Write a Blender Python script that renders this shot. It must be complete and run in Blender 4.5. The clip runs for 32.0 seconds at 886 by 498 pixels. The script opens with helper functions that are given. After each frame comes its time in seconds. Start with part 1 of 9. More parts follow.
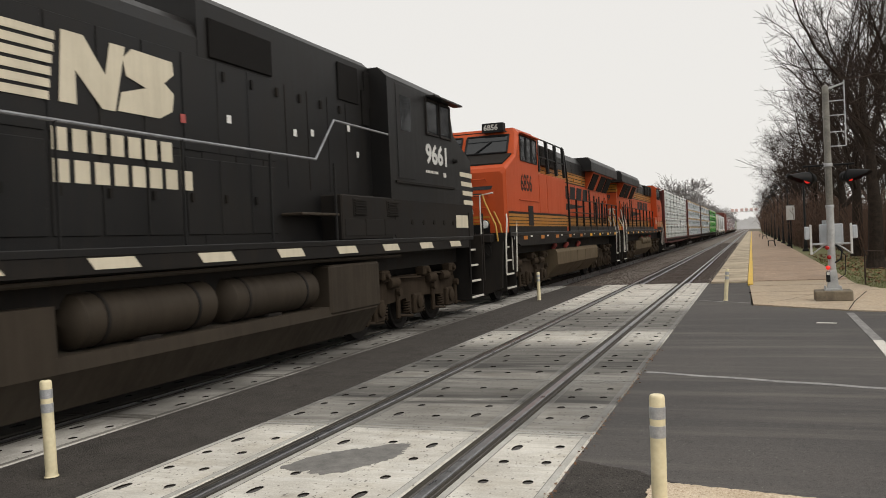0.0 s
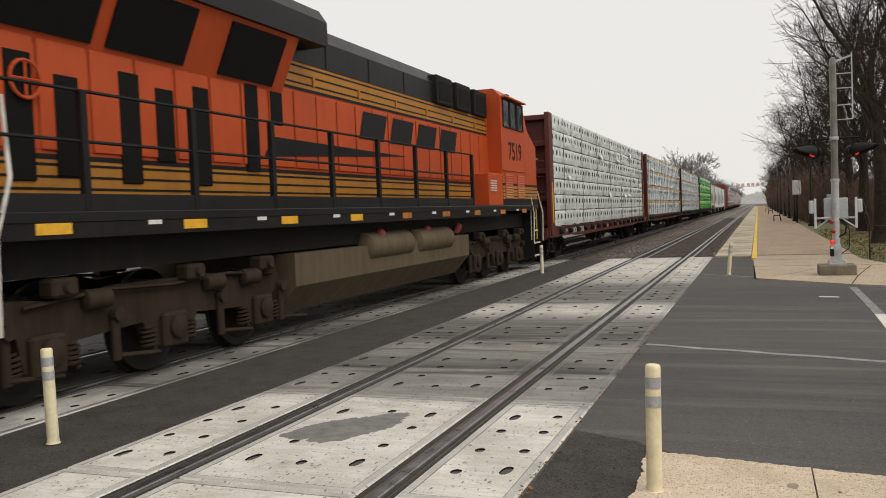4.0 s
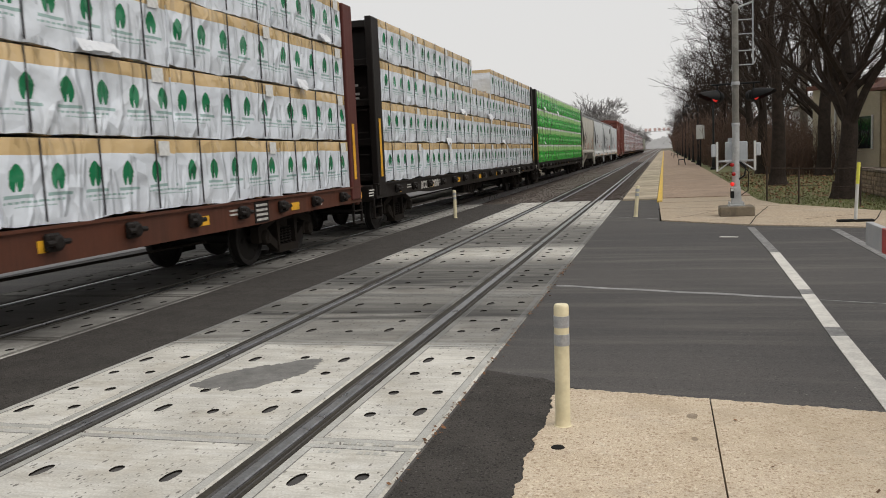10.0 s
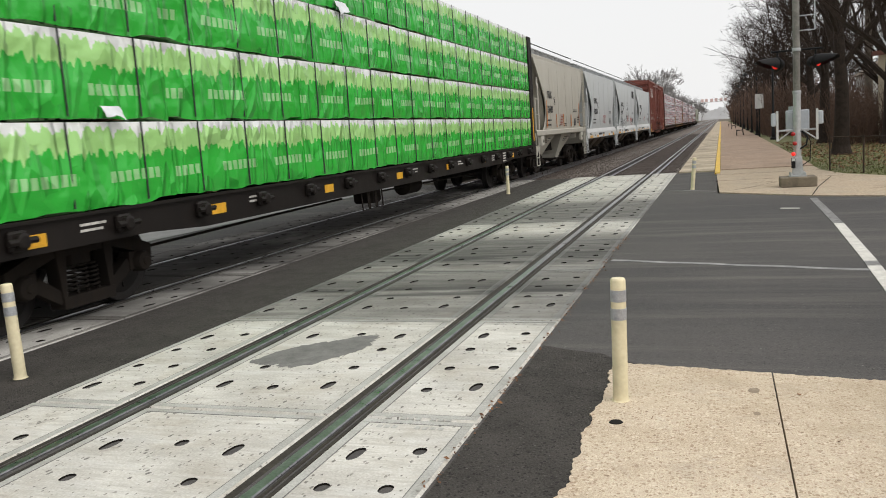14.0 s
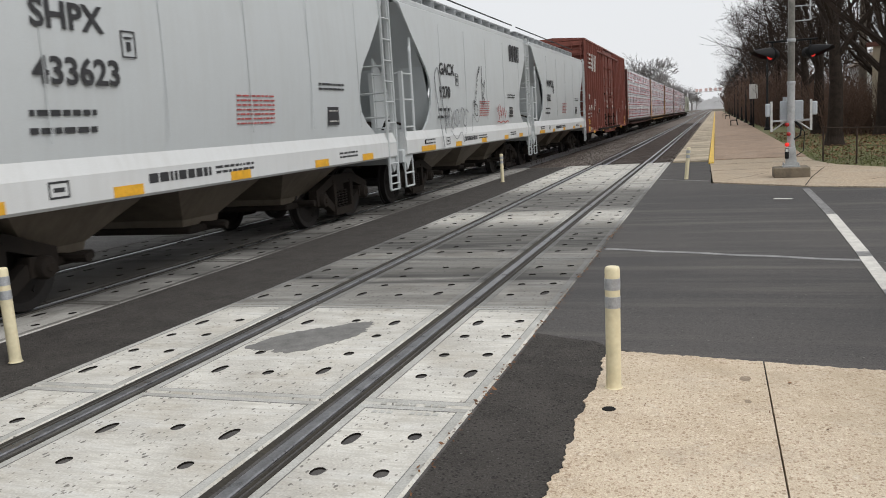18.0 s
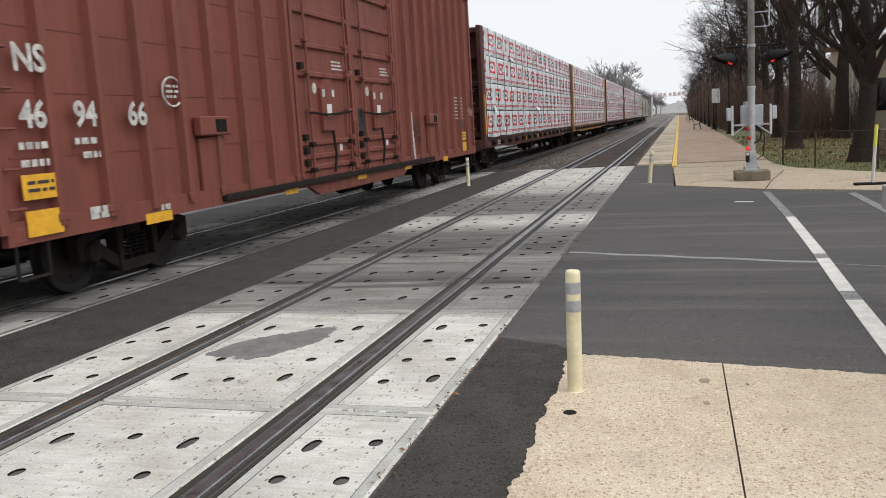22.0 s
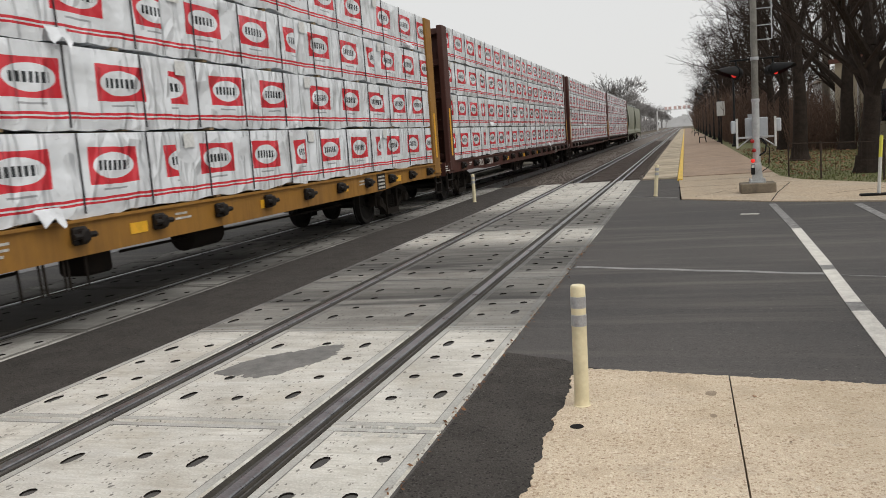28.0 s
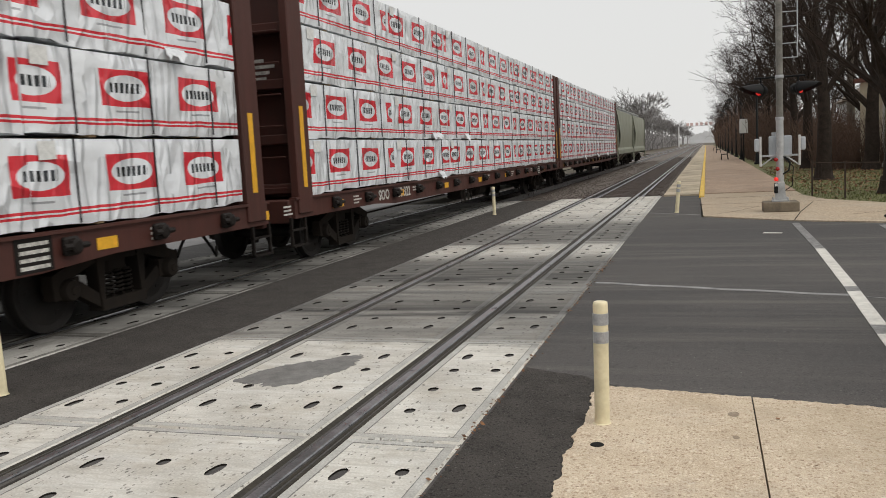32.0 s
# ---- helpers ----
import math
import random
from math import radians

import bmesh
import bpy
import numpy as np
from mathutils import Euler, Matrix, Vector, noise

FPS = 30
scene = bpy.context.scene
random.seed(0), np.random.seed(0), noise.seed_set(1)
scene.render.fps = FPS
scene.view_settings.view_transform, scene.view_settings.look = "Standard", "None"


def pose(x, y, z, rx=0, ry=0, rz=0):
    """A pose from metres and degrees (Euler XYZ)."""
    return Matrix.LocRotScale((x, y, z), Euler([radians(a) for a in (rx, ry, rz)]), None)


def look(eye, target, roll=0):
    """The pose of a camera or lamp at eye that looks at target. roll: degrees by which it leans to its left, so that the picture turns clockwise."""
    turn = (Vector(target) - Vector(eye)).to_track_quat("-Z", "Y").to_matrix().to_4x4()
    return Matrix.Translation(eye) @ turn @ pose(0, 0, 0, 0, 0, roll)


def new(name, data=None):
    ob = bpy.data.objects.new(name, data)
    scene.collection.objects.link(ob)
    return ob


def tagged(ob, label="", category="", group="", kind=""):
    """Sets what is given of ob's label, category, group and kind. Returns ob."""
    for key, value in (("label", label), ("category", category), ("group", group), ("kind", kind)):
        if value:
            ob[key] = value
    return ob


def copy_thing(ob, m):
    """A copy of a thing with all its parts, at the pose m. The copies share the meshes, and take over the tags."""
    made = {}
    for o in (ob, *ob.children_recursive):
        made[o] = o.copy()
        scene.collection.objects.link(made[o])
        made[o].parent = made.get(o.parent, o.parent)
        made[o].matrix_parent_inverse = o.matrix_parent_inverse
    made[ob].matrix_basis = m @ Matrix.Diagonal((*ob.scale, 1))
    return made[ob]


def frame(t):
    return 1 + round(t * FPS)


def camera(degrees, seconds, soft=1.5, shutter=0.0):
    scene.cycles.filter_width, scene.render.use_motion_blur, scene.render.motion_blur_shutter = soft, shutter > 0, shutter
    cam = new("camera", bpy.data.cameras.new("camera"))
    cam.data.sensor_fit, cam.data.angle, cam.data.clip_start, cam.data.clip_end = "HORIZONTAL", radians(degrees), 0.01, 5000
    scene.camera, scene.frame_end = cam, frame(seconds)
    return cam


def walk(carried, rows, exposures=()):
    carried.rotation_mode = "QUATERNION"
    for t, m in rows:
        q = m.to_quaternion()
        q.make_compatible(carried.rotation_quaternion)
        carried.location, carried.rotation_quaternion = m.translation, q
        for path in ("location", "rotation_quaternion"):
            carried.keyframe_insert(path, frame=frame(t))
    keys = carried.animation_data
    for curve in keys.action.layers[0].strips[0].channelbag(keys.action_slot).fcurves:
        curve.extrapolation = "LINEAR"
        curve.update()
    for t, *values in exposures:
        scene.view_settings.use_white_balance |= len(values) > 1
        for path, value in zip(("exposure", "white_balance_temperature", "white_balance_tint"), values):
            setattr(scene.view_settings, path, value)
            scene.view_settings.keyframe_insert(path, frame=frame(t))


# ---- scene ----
cam = camera(55.93, 32.0, soft=0.95, shutter=0.12)

PATH = [
    (0, (2.815, 0.173, 1.628), (-0.659, 9.550, 1.527), -2.53),
    (0.5, (2.826, 0.179, 1.621), (-0.674, 9.545, 1.460), -2.46),
    (1, (2.824, 0.180, 1.616), (-0.652, 9.554, 1.416), -2.13),
    (1.5, (2.822, 0.179, 1.618), (-0.670, 9.548, 1.453), -1.84),
    (2, (2.830, 0.172, 1.616), (-0.729, 9.515, 1.414), -1.55),
    (2.5, (2.841, 0.184, 1.616), (-0.770, 9.506, 1.370), -1.51),
    (3, (2.855, 0.192, 1.617), (-0.726, 9.525, 1.341), -1.90),
    (3.5, (2.856, 0.194, 1.608), (-0.630, 9.561, 1.264), -2.28),
    (5.5, (2.839, 0.203, 1.596), (-0.992, 9.421, 0.992), -2.19),
    (6, (2.833, 0.208, 1.594), (-0.789, 9.503, 0.895), -1.96),
    (6.5, (2.849, 0.217, 1.595), (-0.361, 9.657, 0.834), -2.08),
    (7, (2.860, 0.222, 1.599), (0.057, 9.793, 0.856), -1.90),
    (7.5, (2.870, 0.226, 1.594), (0.385, 9.878, 0.774), -1.53),
    (8, (2.894, 0.247, 1.584), (1.043, 10.024, 0.597), -1.37),
    (8.5, (2.896, 0.252, 1.586), (1.289, 10.061, 0.485), -1.01),
    (9, (2.879, 0.244, 1.584), (0.933, 9.990, 0.476), -1.51),
    (9.5, (2.873, 0.239, 1.589), (0.591, 9.918, 0.533), -2.46),
    (10, (2.866, 0.224, 1.584), (0.289, 9.823, 0.484), -2.62),
    (10.5, (2.867, 0.226, 1.582), (0.135, 9.774, 0.406), -2.32),
    (11, (2.863, 0.229, 1.579), (0.071, 9.755, 0.368), -2.27),
    (11.5, (2.849, 0.233, 1.580), (0.020, 9.743, 0.333), -2.48),
    (12, (2.859, 0.237, 1.575), (0.131, 9.765, 0.244), -2.71),
    (12.5, (2.882, 0.256, 1.572), (0.338, 9.824, 0.166), -3.02),
    (13, (2.889, 0.253, 1.580), (0.413, 9.839, 0.173), -3.40),
    (13.5, (2.876, 0.255, 1.578), (0.218, 9.804, 0.252), -3.73),
    (14, (2.856, 0.233, 1.574), (-0.335, 9.616, 0.238), -3.91),
    (14.5, (2.846, 0.213, 1.568), (-0.721, 9.446, 0.144), -3.95),
    (16.5, (2.822, 0.194, 1.572), (-0.931, 9.339, 0.063), -2.65),
    (17, (2.833, 0.199, 1.570), (-0.822, 9.380, 0.035), -2.89),
    (17.5, (2.839, 0.203, 1.572), (-0.635, 9.456, 0.055), -3.15),
    (18, (2.850, 0.204, 1.577), (-0.266, 9.589, 0.089), -3.40),
    (18.5, (2.861, 0.219, 1.576), (0.014, 9.692, 0.107), -3.29),
    (19, (2.866, 0.232, 1.577), (0.156, 9.739, 0.074), -2.78),
    (19.5, (2.870, 0.234, 1.576), (0.262, 9.756, -0.020), -2.42),
    (20, (2.885, 0.235, 1.577), (0.345, 9.773, -0.026), -2.65),
    (20.5, (2.890, 0.231, 1.579), (0.315, 9.769, 0.035), -2.97),
    (21, (2.887, 0.224, 1.588), (0.231, 9.753, 0.119), -3.02),
    (21.5, (2.883, 0.222, 1.583), (0.180, 9.742, 0.143), -3.28),
    (22, (2.884, 0.225, 1.580), (0.137, 9.727, 0.112), -3.37),
    (22.5, (2.887, 0.229, 1.580), (0.093, 9.722, 0.135), -3.18),
    (23, (2.882, 0.233, 1.588), (0.058, 9.720, 0.168), -3.07),
    (23.5, (2.884, 0.229, 1.583), (-0.008, 9.699, 0.189), -3.55),
    (24, (2.892, 0.221, 1.589), (0.088, 9.726, 0.247), -3.76),
    (24.5, (2.898, 0.213, 1.587), (0.171, 9.746, 0.283), -3.79),
    (25, (2.900, 0.201, 1.592), (0.089, 9.720, 0.373), -4.06),
    (25.5, (2.897, 0.198, 1.592), (0.159, 9.749, 0.459), -4.25),
    (27.5, (2.904, 0.194, 1.585), (0.146, 9.724, 0.334), -3.98),
    (28, (2.906, 0.192, 1.584), (0.079, 9.700, 0.317), -4.20),
    (28.5, (2.902, 0.195, 1.587), (0.082, 9.710, 0.355), -3.94),
    (29, (2.897, 0.189, 1.589), (0.083, 9.713, 0.417), -3.51),
    (29.5, (2.897, 0.195, 1.585), (0.016, 9.700, 0.422), -3.54),
    (30, (2.895, 0.191, 1.591), (-0.003, 9.692, 0.434), -3.72),
    (30.5, (2.896, 0.201, 1.588), (-0.000, 9.702, 0.433), -3.91),
    (31, (2.891, 0.203, 1.589), (-0.045, 9.689, 0.413), -4.08),
    (31.5, (2.885, 0.201, 1.591), (-0.089, 9.677, 0.425), -3.66),
    (32, (2.877, 0.196, 1.593), (-0.151, 9.661, 0.477), -3.08),
]
EXPOSURES = [(0, 0.06, 6896, 10), (1, 0.10, 6932, 10), (2, 0.0, 6932, 10), (3, 0.04, 6896, 10), (6, 0.05, 6860, 10), (7, -0.12, 6716, 10), (10, -0.10, 6680, 10), (12, 0.10, 6644, 10), (14, 0.18, 6572, 10), (17, 0.09, 6356, 10), (19, 0.05, 6392, 10), (21, 0.07, 6392, 10), (22, 0.22, 6320, 10), (23, 0.22, 6356, 10), (24, 0.14, 6392, 10), (25, -0.16, 6464, 8), (28, -0.06, 6608, 9), (30, -0.03, 6644, 9), (32, -0.05, 6644, 9)]
walk(cam, [(t, look(eye, target, roll)) for t, eye, target, roll in PATH], EXPOSURES)

# ---- light: an overcast winter day ----
world = bpy.data.worlds.new("sky")
scene.world = world
world.use_nodes = True
_n = world.node_tree.nodes
_l = world.node_tree.links
sky = _n.new("ShaderNodeTexSky")
sky.sky_type = 'NISHITA'
sky.sun_disc = False
sky.sun_elevation = radians(52)
sky.sun_rotation = radians(110)
sky.air_density, sky.dust_density, sky.ozone_density = 1.0, 4.0, 1.0
haze = _n.new("ShaderNodeMix")
haze.data_type = 'RGBA'
haze.inputs[0].default_value = 0.92
haze.inputs[7].default_value = (8.55, 8.6, 8.65, 1)
_l.new(sky.outputs[0], haze.inputs[6])
_l.new(haze.outputs[2], _n["Background"].inputs[0])
_n["Background"].inputs[1].default_value = 0.098
sun = new("sun", bpy.data.lights.new("sun", 'SUN'))
sun.data.energy = 1.5
sun.data.angle = radians(50)
sun.data.color = (1.0, 0.98, 0.95)
sun.matrix_world = look((0, 0, 50), (-36, 13, 0))

# ---- mesh tools ----
class Mesh:
    """Gathers faces; make() links them as one object."""

    def __init__(self):
        self.v, self.f, self.uv = [], [], {}

    def add(self, verts, faces, uvs=None):
        n = len(self.v)
        self.v += [tuple(p) for p in verts]
        for k, face in enumerate(faces):
            if uvs:
                self.uv[len(self.f)] = uvs[k]
            self.f.append([n + i for i in face])
        return self

    def box(self, x0, x1, y0, y1, z0, z1, b=0.0):
        if b <= 0:
            p = [(x, y, z) for z in (z0, z1) for y in (y0, y1) for x in (x0, x1)]
            return self.add(p, [(0, 2, 3, 1), (4, 5, 7, 6), (0, 1, 5, 4), (2, 6, 7, 3), (0, 4, 6, 2), (1, 3, 7, 5)])
        b = min(b, abs(x1 - x0) * 0.45, abs(y1 - y0) * 0.45, abs(z1 - z0) * 0.45)
        lo, hi = (x0, y0, z0), (x1, y1, z1)
        pts, key = [], {}
        for sx in (0, 1):
            for sy in (0, 1):
                for sz in (0, 1):
                    for a in range(3):
                        q = []
                        for k, s in enumerate((sx, sy, sz)):
                            edge = hi[k] if s else lo[k]
                            q.append(edge if k == a else edge - b if s else edge + b)
                        key[(sx, sy, sz, a)] = len(pts)
                        pts.append(q)
        faces = []
        for a in range(3):
            o = [k for k in range(3) if k != a]
            for s in (0, 1):
                loop = []
                for u, w in ((0, 0), (1, 0), (1, 1), (0, 1)):
                    c = [0, 0, 0]
                    c[a], c[o[0]], c[o[1]] = s, u, w
                    loop.append(key[(*c, a)])
                faces.append(loop if (s == 1) == (a != 1) else loop[::-1])
        for a in range(3):
            o = [k for k in range(3) if k != a]
            for u in (0, 1):
                for w in (0, 1):
                    c0, c1 = [0, 0, 0], [0, 0, 0]
                    c0[o[0]] = c1[o[0]] = u
                    c0[o[1]] = c1[o[1]] = w
                    c1[a] = 1
                    faces.append([key[(*c0, o[0])], key[(*c1, o[0])], key[(*c1, o[1])], key[(*c0, o[1])]])
        for sx in (0, 1):
            for sy in (0, 1):
                for sz in (0, 1):
                    faces.append([key[(sx, sy, sz, a)] for a in range(3)])
        return self.add(pts, faces)

    def tube(self, path, r, seg=8, cap=True):
        """A round bar along a path; r one radius or one for each point."""
        path = [Vector(p) for p in path]
        rs = r if isinstance(r, (list, tuple)) else [r] * len(path)
        pts, faces, up = [], [], None
        for i, p in enumerate(path):
            d = (path[min(i + 1, len(path) - 1)] - path[max(i - 1, 0)]).normalized()
            if up is None:
                up = d.orthogonal().normalized()
            up = (up - d * up.dot(d)).normalized() if abs(up.dot(d)) < 0.99 else d.orthogonal().normalized()
            side = d.cross(up)
            for k in range(seg):
                a = 2 * math.pi * k / seg
                pts.append(p + (up * math.cos(a) + side * math.sin(a)) * rs[i])
        for i in range(len(path) - 1):
            for k in range(seg):
                k2 = (k + 1) % seg
                faces.append((i * seg + k, i * seg + k2, (i + 1) * seg + k2, (i + 1) * seg + k))
        if cap:
            faces.append(tuple(range(seg))[::-1])
            faces.append(tuple((len(path) - 1) * seg + k for k in range(seg)))
        return self.add(pts, faces)

    def lathe(self, centre, axis, prof, seg=20):
        """prof: (distance along the axis, radius) pairs."""
        c, d = Vector(centre), Vector(axis).normalized()
        u = d.orthogonal().normalized()
        w = d.cross(u)
        pts = [c + d * h + (u * math.cos(2 * math.pi * k / seg) + w * math.sin(2 * math.pi * k / seg)) * r for h, r in prof for k in range(seg)]
        faces = [(i * seg + k, i * seg + (k + 1) % seg, (i + 1) * seg + (k + 1) % seg, (i + 1) * seg + k) for i in range(len(prof) - 1) for k in range(seg)]
        faces += [tuple(range(seg))[::-1], tuple((len(prof) - 1) * seg + k for k in range(seg))]
        return self.add(pts, faces)

    def prism(self, poly, axis, a, b):
        """A polygon of (u, v) pairs drawn out along x (u=y, v=z), y (u=x, v=z) or z (u=x, v=y)."""
        put = {"x": lambda u, v, w: (w, u, v), "y": lambda u, v, w: (u, w, v), "z": lambda u, v, w: (u, v, w)}[axis]
        n = len(poly)
        pts = [put(u, v, a) for u, v in poly] + [put(u, v, b) for u, v in poly]
        faces = [tuple(range(n))[::-1], tuple(range(n, 2 * n))] + [(k, (k + 1) % n, n + (k + 1) % n, n + k) for k in range(n)]
        return self.add(pts, faces)

    def loft(self, rings, closed=True, cap=True):
        n = len(rings[0])
        pts = [p for ring in rings for p in ring]
        m = n if closed else n - 1
        faces = [(i * n + k, i * n + (k + 1) % n, (i + 1) * n + (k + 1) % n, (i + 1) * n + k) for i in range(len(rings) - 1) for k in range(m)]
        if cap and closed:
            faces += [tuple(range(n))[::-1], tuple((len(rings) - 1) * n + k for k in range(n))]
        return self.add(pts, faces)

    def data(self, name, mat, smooth=0.0, fix=True):
        me = bpy.data.meshes.new(name)
        me.from_pydata(self.v, [], self.f)
        if self.uv:
            layer = me.uv_layers.new(name="UVMap")
            for k, poly in enumerate(me.polygons):
                if k in self.uv:
                    for j, li in enumerate(poly.loop_indices):
                        layer.data[li].uv = self.uv[k][j]
        if fix:
            bm = bmesh.new()
            bm.from_mesh(me)
            bmesh.ops.recalc_face_normals(bm, faces=bm.faces)
            bm.to_mesh(me)
            bm.free()
        if mat:
            me.materials.append(mat)
        if smooth:
            me.shade_smooth()
            me.set_sharp_from_angle(angle=radians(smooth))
        return me

    def make(self, name, mat, parent=None, label="", smooth=0.0, fix=True):
        ob = new(name, self.data(name, mat, smooth, fix))
        if parent:
            ob.parent = parent
        if label:
            ob["label"] = label
        return ob


def part(name, mesh, mat, parent, label="", smooth=0.0):
    return mesh.make(name, mat, parent, label, smooth)


def share(name, data, parent, m=None, label=""):
    ob = new(name, data)
    if parent:
        ob.parent = parent
    if m is not None:
        ob.matrix_basis = m
    if label:
        ob["label"] = label
    return ob


def thing(name, label, category, m=None, group="", kind=""):
    ob = new(name)
    ob.empty_display_size = 0.2
    if m is not None:
        ob.matrix_basis = m
    return tagged(ob, label, category, group, kind)


LETTERS = {}


def lettering(text, size, bold=0.0):
    """The outline of a line of writing as flat mesh data in the xy plane, left-aligned on its baseline."""
    key = (text, size, bold)
    if key not in LETTERS:
        curve = bpy.data.curves.new("letters", 'FONT')
        curve.body, curve.size, curve.offset, curve.extrude, curve.resolution_u = text, size, bold, 0.002, 3
        tmp = bpy.data.objects.new("letters", curve)
        scene.collection.objects.link(tmp)
        me = bpy.data.meshes.new_from_object(tmp.evaluated_get(bpy.context.evaluated_depsgraph_get()))
        bpy.data.objects.remove(tmp)
        LETTERS[key] = me
    return LETTERS[key]


def write(text, size, mat, parent, x, y, z, bold=0.01, stretch=1.0):
    """Writing on the side that faces +x, beginning at y and running along +y."""
    me = lettering(text, size, bold).copy()
    me.materials.clear()
    me.materials.append(mat)
    me.transform(Matrix(((0, 0, 1, 0), (stretch, 0, 0, 0), (0, 1, 0, 0), (0, 0, 0, 1))))
    ob = new("lettering", me)
    ob.parent = parent
    ob.matrix_basis = pose(x, y, z)
    return ob

# ---- materials ----
def mat(name, base, rough=0.6, metal=0.0, var=0.25, scale=8.0, fine=90.0, bump=0.15, tint=None, island=0.0, spec=None, dist=0.01):
    """A surface with two scales of mottling, wear in its gloss and fine relief. tint: the colour of its stains."""
    m = bpy.data.materials.new(name)
    m.use_nodes = True
    n, l = m.node_tree.nodes, m.node_tree.links
    p = n["Principled BSDF"]
    co = n.new("ShaderNodeTexCoord")
    big, small = n.new("ShaderNodeTexNoise"), n.new("ShaderNodeTexNoise")
    big.inputs["Scale"].default_value, big.inputs["Detail"].default_value, big.inputs["Roughness"].default_value = scale, 5, 0.65
    small.inputs["Scale"].default_value, small.inputs["Detail"].default_value = fine, 3
    l.new(co.outputs["Object"], big.inputs["Vector"])
    l.new(co.outputs["Object"], small.inputs["Vector"])
    ramp = n.new("ShaderNodeValToRGB")
    dark = tint or tuple(c * (1 - var * 1.6) for c in base)
    ramp.color_ramp.elements[0].position, ramp.color_ramp.elements[0].color = 0.33, (*dark, 1)
    ramp.color_ramp.elements[1].position, ramp.color_ramp.elements[1].color = 0.62, (*base, 1)
    l.new(big.outputs["Fac"], ramp.inputs["Fac"])
    mix = n.new("ShaderNodeMix")
    mix.data_type, mix.blend_type = 'RGBA', 'OVERLAY'
    mix.inputs[0].default_value = min(1.0, var * 1.5)
    l.new(ramp.outputs["Color"], mix.inputs[6])
    l.new(small.outputs["Fac"], mix.inputs[7])
    out = mix.outputs[2]
    if island:
        info = n.new("ShaderNodeObjectInfo")
        geo = n.new("ShaderNodeNewGeometry")
        addn = n.new("ShaderNodeMath")
        addn.operation = 'ADD'
        l.new(info.outputs["Random"], addn.inputs[0])
        l.new(geo.outputs["Random Per Island"], addn.inputs[1])
        mr = n.new("ShaderNodeMapRange")
        mr.inputs["From Max"].default_value = 2.0
        mr.inputs["To Min"].default_value, mr.inputs["To Max"].default_value = 1 - island, 1 + island
        l.new(addn.outputs[0], mr.inputs["Value"])
        hsv = n.new("ShaderNodeHueSaturation")
        l.new(mr.outputs[0], hsv.inputs["Value"])
        l.new(out, hsv.inputs["Color"])
        out = hsv.outputs["Color"]
    l.new(out, p.inputs["Base Color"])
    p.inputs["Metallic"].default_value = metal
    if spec is not None:
        p.inputs["Specular IOR Level"].default_value = spec
    rr = n.new("ShaderNodeMapRange")
    rr.inputs["To Min"].default_value, rr.inputs["To Max"].default_value = max(0.03, rough - 0.12), min(1.0, rough + 0.12)
    l.new(big.outputs["Fac"], rr.inputs["Value"])
    l.new(rr.outputs[0], p.inputs["Roughness"])
    if bump:
        b = n.new("ShaderNodeBump")
        b.inputs["Strength"].default_value, b.inputs["Distance"].default_value = bump, dist
        l.new(small.outputs["Fac"], b.inputs["Height"])
        l.new(b.outputs["Normal"], p.inputs["Normal"])
    return m


ASPHALT = mat("asphalt", (0.104, 0.096, 0.091), 0.9, var=0.5, scale=0.5, fine=120, bump=0.6, tint=(0.076, 0.072, 0.070), spec=0.25)
ASPHALT_NEW = mat("dark_asphalt", (0.078, 0.071, 0.065), 0.95, var=0.2, scale=3, fine=90, bump=1.0, spec=0.15, dist=0.02)
PANEL = mat("panel_concrete", (0.66, 0.64, 0.585), 0.9, var=0.3, scale=1.2, fine=70, bump=0.3, tint=(0.42, 0.40, 0.36), spec=0.25)
PANEL_EDGE = mat("far_panel_concrete", (0.50, 0.485, 0.45), 0.9, var=0.35, scale=1.4, fine=70, bump=0.3, tint=(0.34, 0.325, 0.30), spec=0.2)
# far panels: grime and the shade under the train, both in the colour
PANEL_GRIME_SHADE = mat("grime_and_shade_concrete", (0.50, 0.48, 0.44), 0.9, var=0.35, scale=1.4, fine=70, bump=0.3, tint=(0.30, 0.285, 0.26), spec=0.2)
WALK = mat("walk_concrete", (0.63, 0.53, 0.405), 0.95, var=0.5, scale=1.5, fine=150, bump=0.6, tint=(0.53, 0.43, 0.315), spec=0.2)
RUBBER = mat("flangeway_rubber", (0.016, 0.015, 0.014), 0.85, var=0.3, scale=5, bump=0.2, spec=0.15)
RAIL = mat("rail_steel", (0.30, 0.30, 0.31), 0.30, 0.85, var=0.3, scale=4, fine=60, bump=0.08)
RUST = mat("rusty_steel", (0.075, 0.05, 0.038), 0.8, 0.3, var=0.4, scale=6, bump=0.4)
CREAM = mat("cream_plastic", (0.80, 0.71, 0.48), 0.5, var=0.12, scale=3, fine=40, bump=0.06, tint=(0.55, 0.49, 0.32))
SILVER = mat("reflective_tape", (0.42, 0.43, 0.45), 0.35, 0.3, var=0.15, scale=30)
GALV = mat("galvanised_steel", (0.50, 0.51, 0.52), 0.45, 0.5, var=0.2, scale=6, bump=0.05)
BLACK = mat("black_paint", (0.012, 0.012, 0.0125), 0.6, var=0.3, scale=4, bump=0.05, spec=0.2)
GRAVEL = mat("ballast_stone", (0.135, 0.112, 0.095), 0.9, var=0.4, scale=25, fine=200, bump=0.6, tint=(0.09, 0.075, 0.065), island=0.45)
